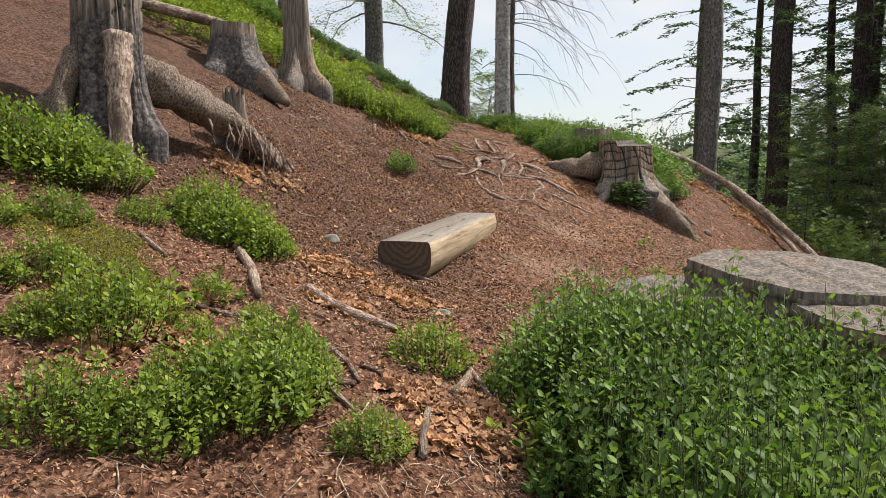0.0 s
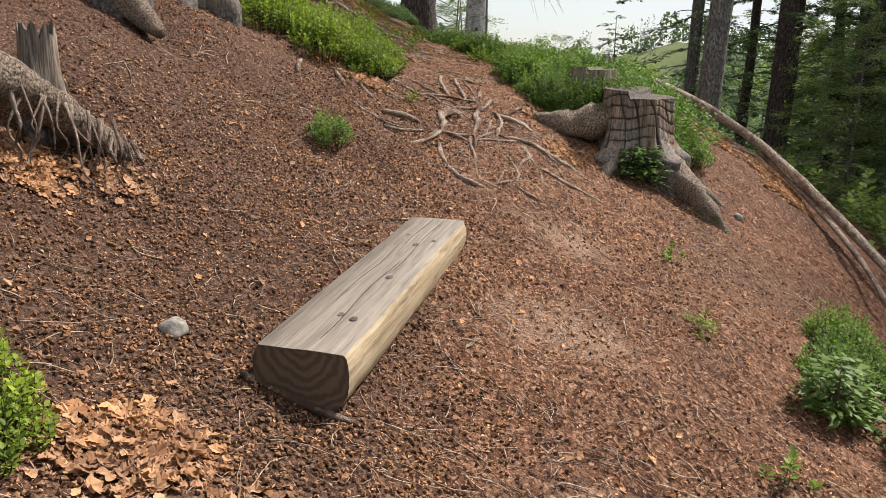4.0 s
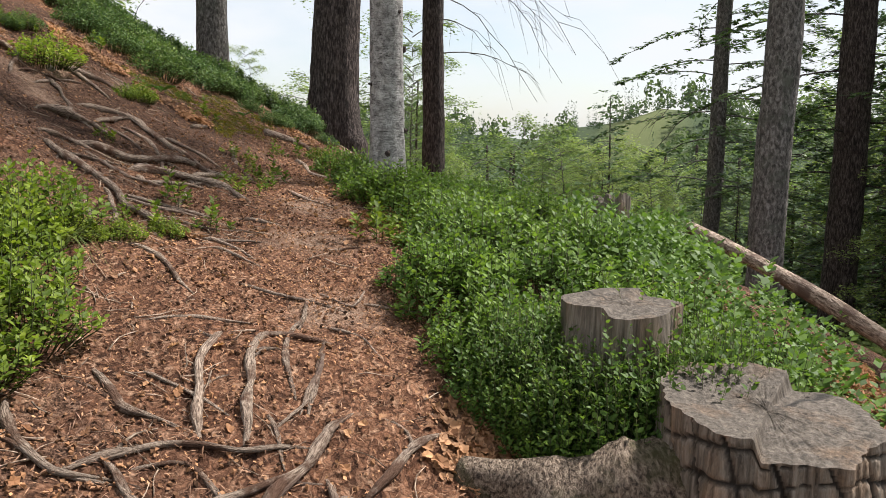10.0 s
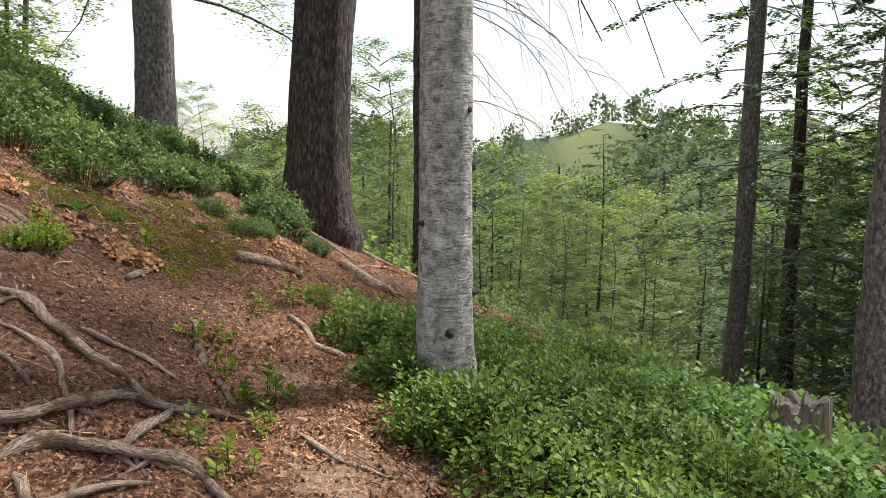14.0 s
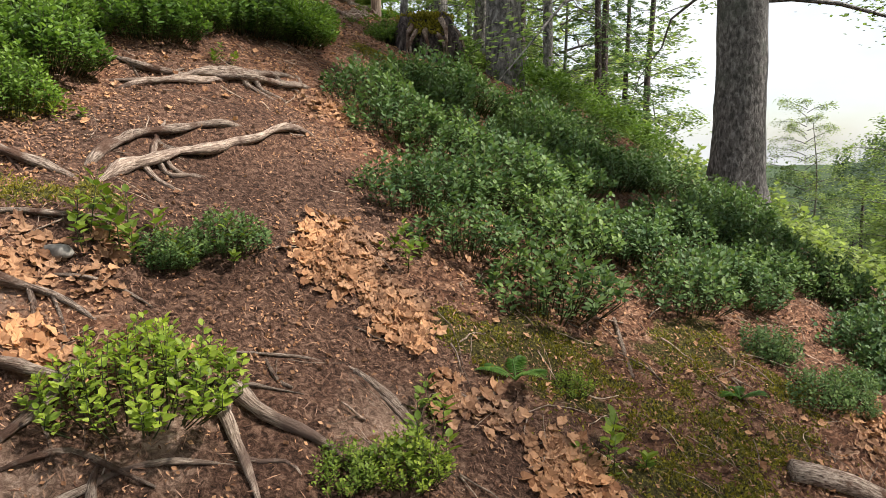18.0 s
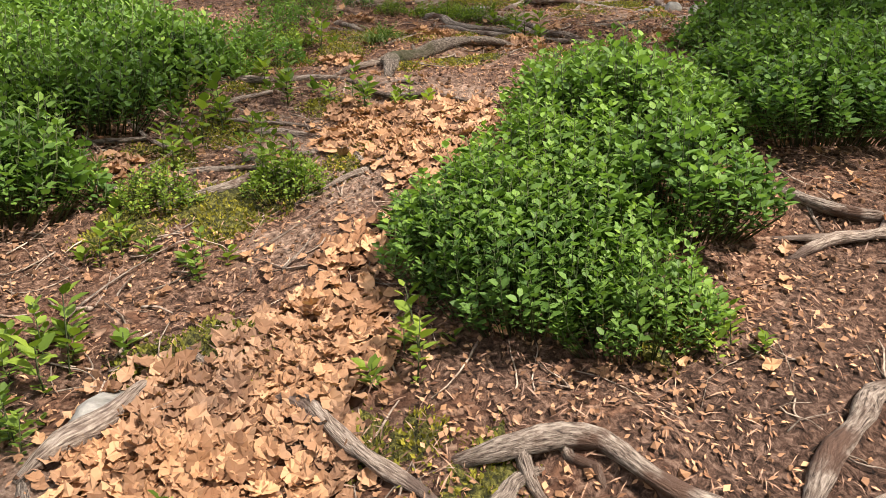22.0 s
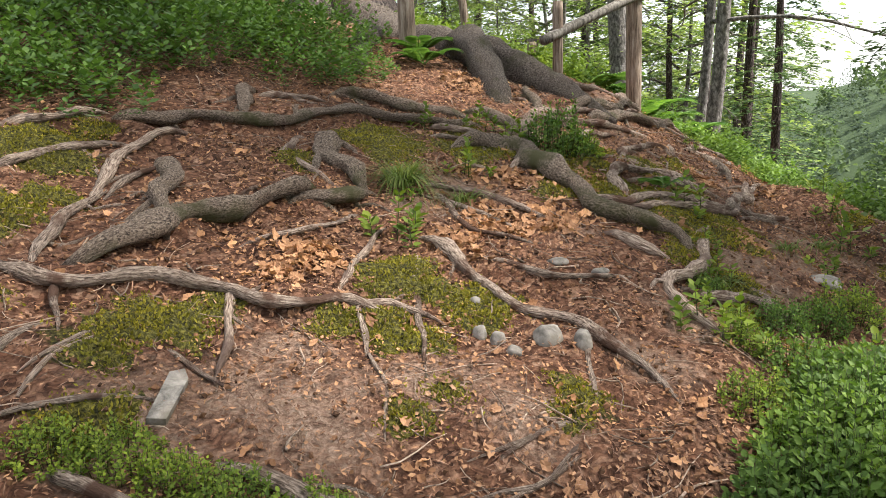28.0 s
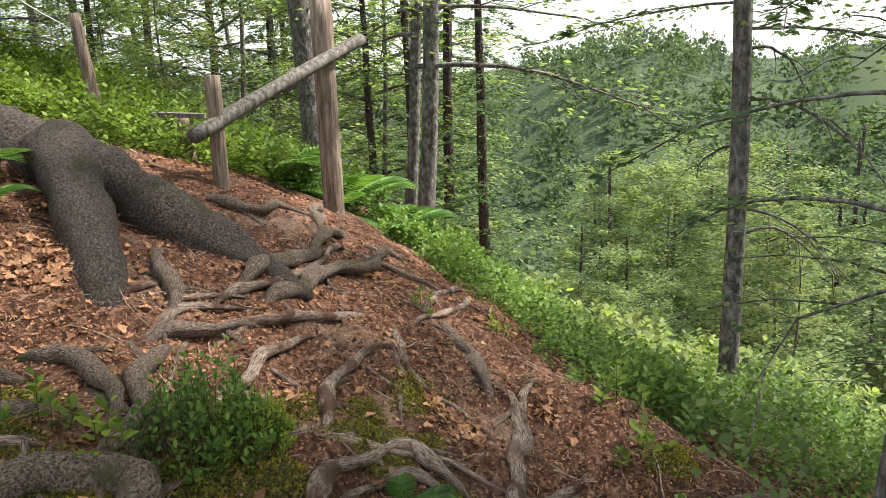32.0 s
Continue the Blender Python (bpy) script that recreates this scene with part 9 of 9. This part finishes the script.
@charted
def near_trail(x, y):
    """Thick where the trail runs, thin on the far slopes."""
    w = np.clip(1.5 - np.minimum(np.abs(x - np.interp(y, [0, 4, 8, 11, 13], [0.1, 0.4, 0.8, 0.6, 0.0])) / 2.0 + (y > 13.5) * 9, np.hypot(x + 3.3, y - 13.5) / 3.2), 0, 1)
    bank = np.clip((.35 - x) / .5, 0, 1) * np.clip((y - 3.5) / 1, 0, 1) * np.clip((9.2 - y) / 1, 0, 1)
    w = np.maximum(w, np.clip(1.5 - np.hypot(x - .6, y - 15.2) / 2.4, 0, .8))
    return np.maximum(w * (1 - .25 * bank), np.clip(1.6 - np.hypot(x + 5.3, y - 16.6) / 2.6, 0, 1)) * (1 - .8 * blob_mask(x, y, DARK_SOIL, 1.0))


def lobed_leaf(seed, lobes=5):
    """A dry curled leaf with a wavy, lobed outline round its midrib."""
    rng = np.random.default_rng(seed)
    u = np.linspace(0, 1, lobes * 2 + 1)[1:-1]
    half = .34 * np.sin(np.pi * u ** .85) * np.where(np.arange(len(u)) % 2, .84, 1.06) * rng.uniform(.85, 1.15, len(u)) + .02
    curl = rng.uniform(.25, .5)
    right = [(w, v, curl * (w / .34) ** 2 * .55 + rng.uniform(-.04, .04)) for w, v in zip(half, u)]
    left = [(-w * rng.uniform(.8, 1.1), v, curl * (w / .34) ** 2 * .55 + rng.uniform(-.04, .04)) for w, v in zip(half, u)]
    rim = [(0, 0, .02)] + right + [(0, 1.03, curl * .5)] + left[::-1]
    n = len(rim)
    return np.array(rim + [(0, .5, -.02)]), np.array([(k, (k + 1) % n, n) for k in range(n)])


OAK, BEECH_A, BEECH_B = lobed_leaf(1, 5), lobed_leaf(2, 3), lobed_leaf(3, 4)


@charted
def drift(x, y):
    return blob_mask(x, y, LEAFY, .8) * np.clip(.75 + .6 * rough_noise(x, y, .3, 29), .25, 1)


@charted
def stray(x, y):
    return near_trail(x, y) * (.10 + .4 * np.clip(rough_noise(x, y, .7, 31), 0, 1))


scatter("fallen_leaves", "dry tan lobed leaves lying in drifts between the shrubs", M_deadleaf, 13000, 1, OAK, .050, lambda x, y: (y < 14.6) * drift(x, y), .27)
scatter("fallen_leaves", "dry orange-brown beech leaves lying in drifts", M_deadleaf, 17000, 11, BEECH_A, .040, lambda x, y: (y < 14.6) * drift(x, y), .27, 1.15)
scatter("fallen_leaves", "scattered dry brown leaves over the forest floor", M_deadleaf, 5200, 2, BEECH_B, .036, stray, .4)
scatter("fallen_leaves", "small torn leaf pieces over the forest floor", M_deadleaf, 60000, 12, (LEAF_DIAMOND, LEAF_DIAMOND_F), .015, stray, .5, 1.2)
scatter("fallen_leaves", "dry reddish leaves between the roots", M_deadleaf, 12000, 7, BEECH_B, .038, lambda x, y: (y >= 14.6) * drift(x, y), .42)
scatter("bark_chips", "reddish bark chips on the soil", M_chip, 190000, 3, (LEAF_DIAMOND, LEAF_DIAMOND_F), .015, lambda x, y: near_trail(x, y) * np.clip(.55 + .5 * rough_noise(x, y, .8, 33), .08, 1), .42, .62, .004)
scatter("needle_litter", "fallen brown needles and bark threads on the soil", M_chip, 120000, 13, (LEAF_DIAMOND, LEAF_DIAMOND_F), .036, lambda x, y: near_trail(x, y) * np.clip(.6 + .5 * rough_noise(x, y, .6, 35), .1, 1), .25, .13, .006)
CLOD = np.array([(0, 0, .5), (0, 0, -.3), (.55, .1, .05), (-.45, -.1, .1), (.05, .5, 0), (-.1, -.6, .05)])
CLOD_F = np.array([(0, 2, 4), (0, 4, 3), (0, 3, 5), (0, 5, 2), (1, 4, 2), (1, 3, 4), (1, 5, 3), (1, 2, 5)])


def crumbly(x, y):
    bank = np.clip((.6 - x) / .5, 0, 1) * np.clip((y - 3.2) / 1, 0, 1) * np.clip((9.4 - y) / 1, 0, 1)
    return near_trail(x, y) * (.12 + .8 * bank) * np.clip(.6 + .6 * rough_noise(x, y, .5, 37), .1, 1)


scatter("soil_crumbs", "dark brown crumbs of soil and bark on the bank", M_clod, 42000, 6, (CLOD, CLOD_F), .018, crumbly, .6, 1.0, .004)


def twig_litter(count, seed):
    """Thin bent dead twigs lying about, some forked."""
    rng = np.random.default_rng(seed)
    x, y = rng.uniform(-7.4, 3.6, 60000), rng.uniform(1.6, 20, 60000)
    ok = np.nonzero(rng.uniform(0, 1, 60000) < near_trail(x, y) * np.clip(.5 + .7 * rough_noise(x, y, .8, 71), .05, 1))[0][:count]
    parts = []
    for i in ok:
        L, az, w = float(np.exp(rng.normal(-2.1, .45))), rng.uniform(0, 6.283), float(np.exp(rng.normal(-6.1, .35)))
        for k in range(2 if rng.uniform() < .25 else 1):
            u = np.linspace(0, 1, 5)
            bend = L * rng.uniform(-.16, .16) * np.sin(u * 3.1) + L * rng.uniform(-.05, .05) * np.sin(u * 6.3)
            c, d = math.cos(az), math.sin(az)
            px, py = x[i] + u * L * c - bend * d, y[i] + u * L * d + bend * c
            parts.append((np.stack([px, py, sheet_z(px, py) + w + rng.uniform(0, .008) + rng.uniform(0, .03) * u * (rng.uniform() < .3)], -1), w * (1.1 - .6 * u), 3, 0, 0))
            L, az, w = L * .6, az + rng.choice([-1, 1]) * .6, w * .7
    tagged(mesh_ob("twigs", *tubes(parts), M_twigs), "fine dead twigs on the forest floor", "litter", kind="stuff")


twig_litter(5200, 4)
scatter("moss", "tufted olive moss over soil and roots", M_mossblade, 100000, 5, (LEAF_DIAMOND, LEAF_DIAMOND_F), .013, charted(lambda x, y: blob_mask(x, y, MOSS, .6) * np.clip(.15 + 1.1 * rough_noise(x, y, .09, 51) + .9 * rough_noise(x, y, .25, 52), 0, 1)), 1.1, .8, .006)
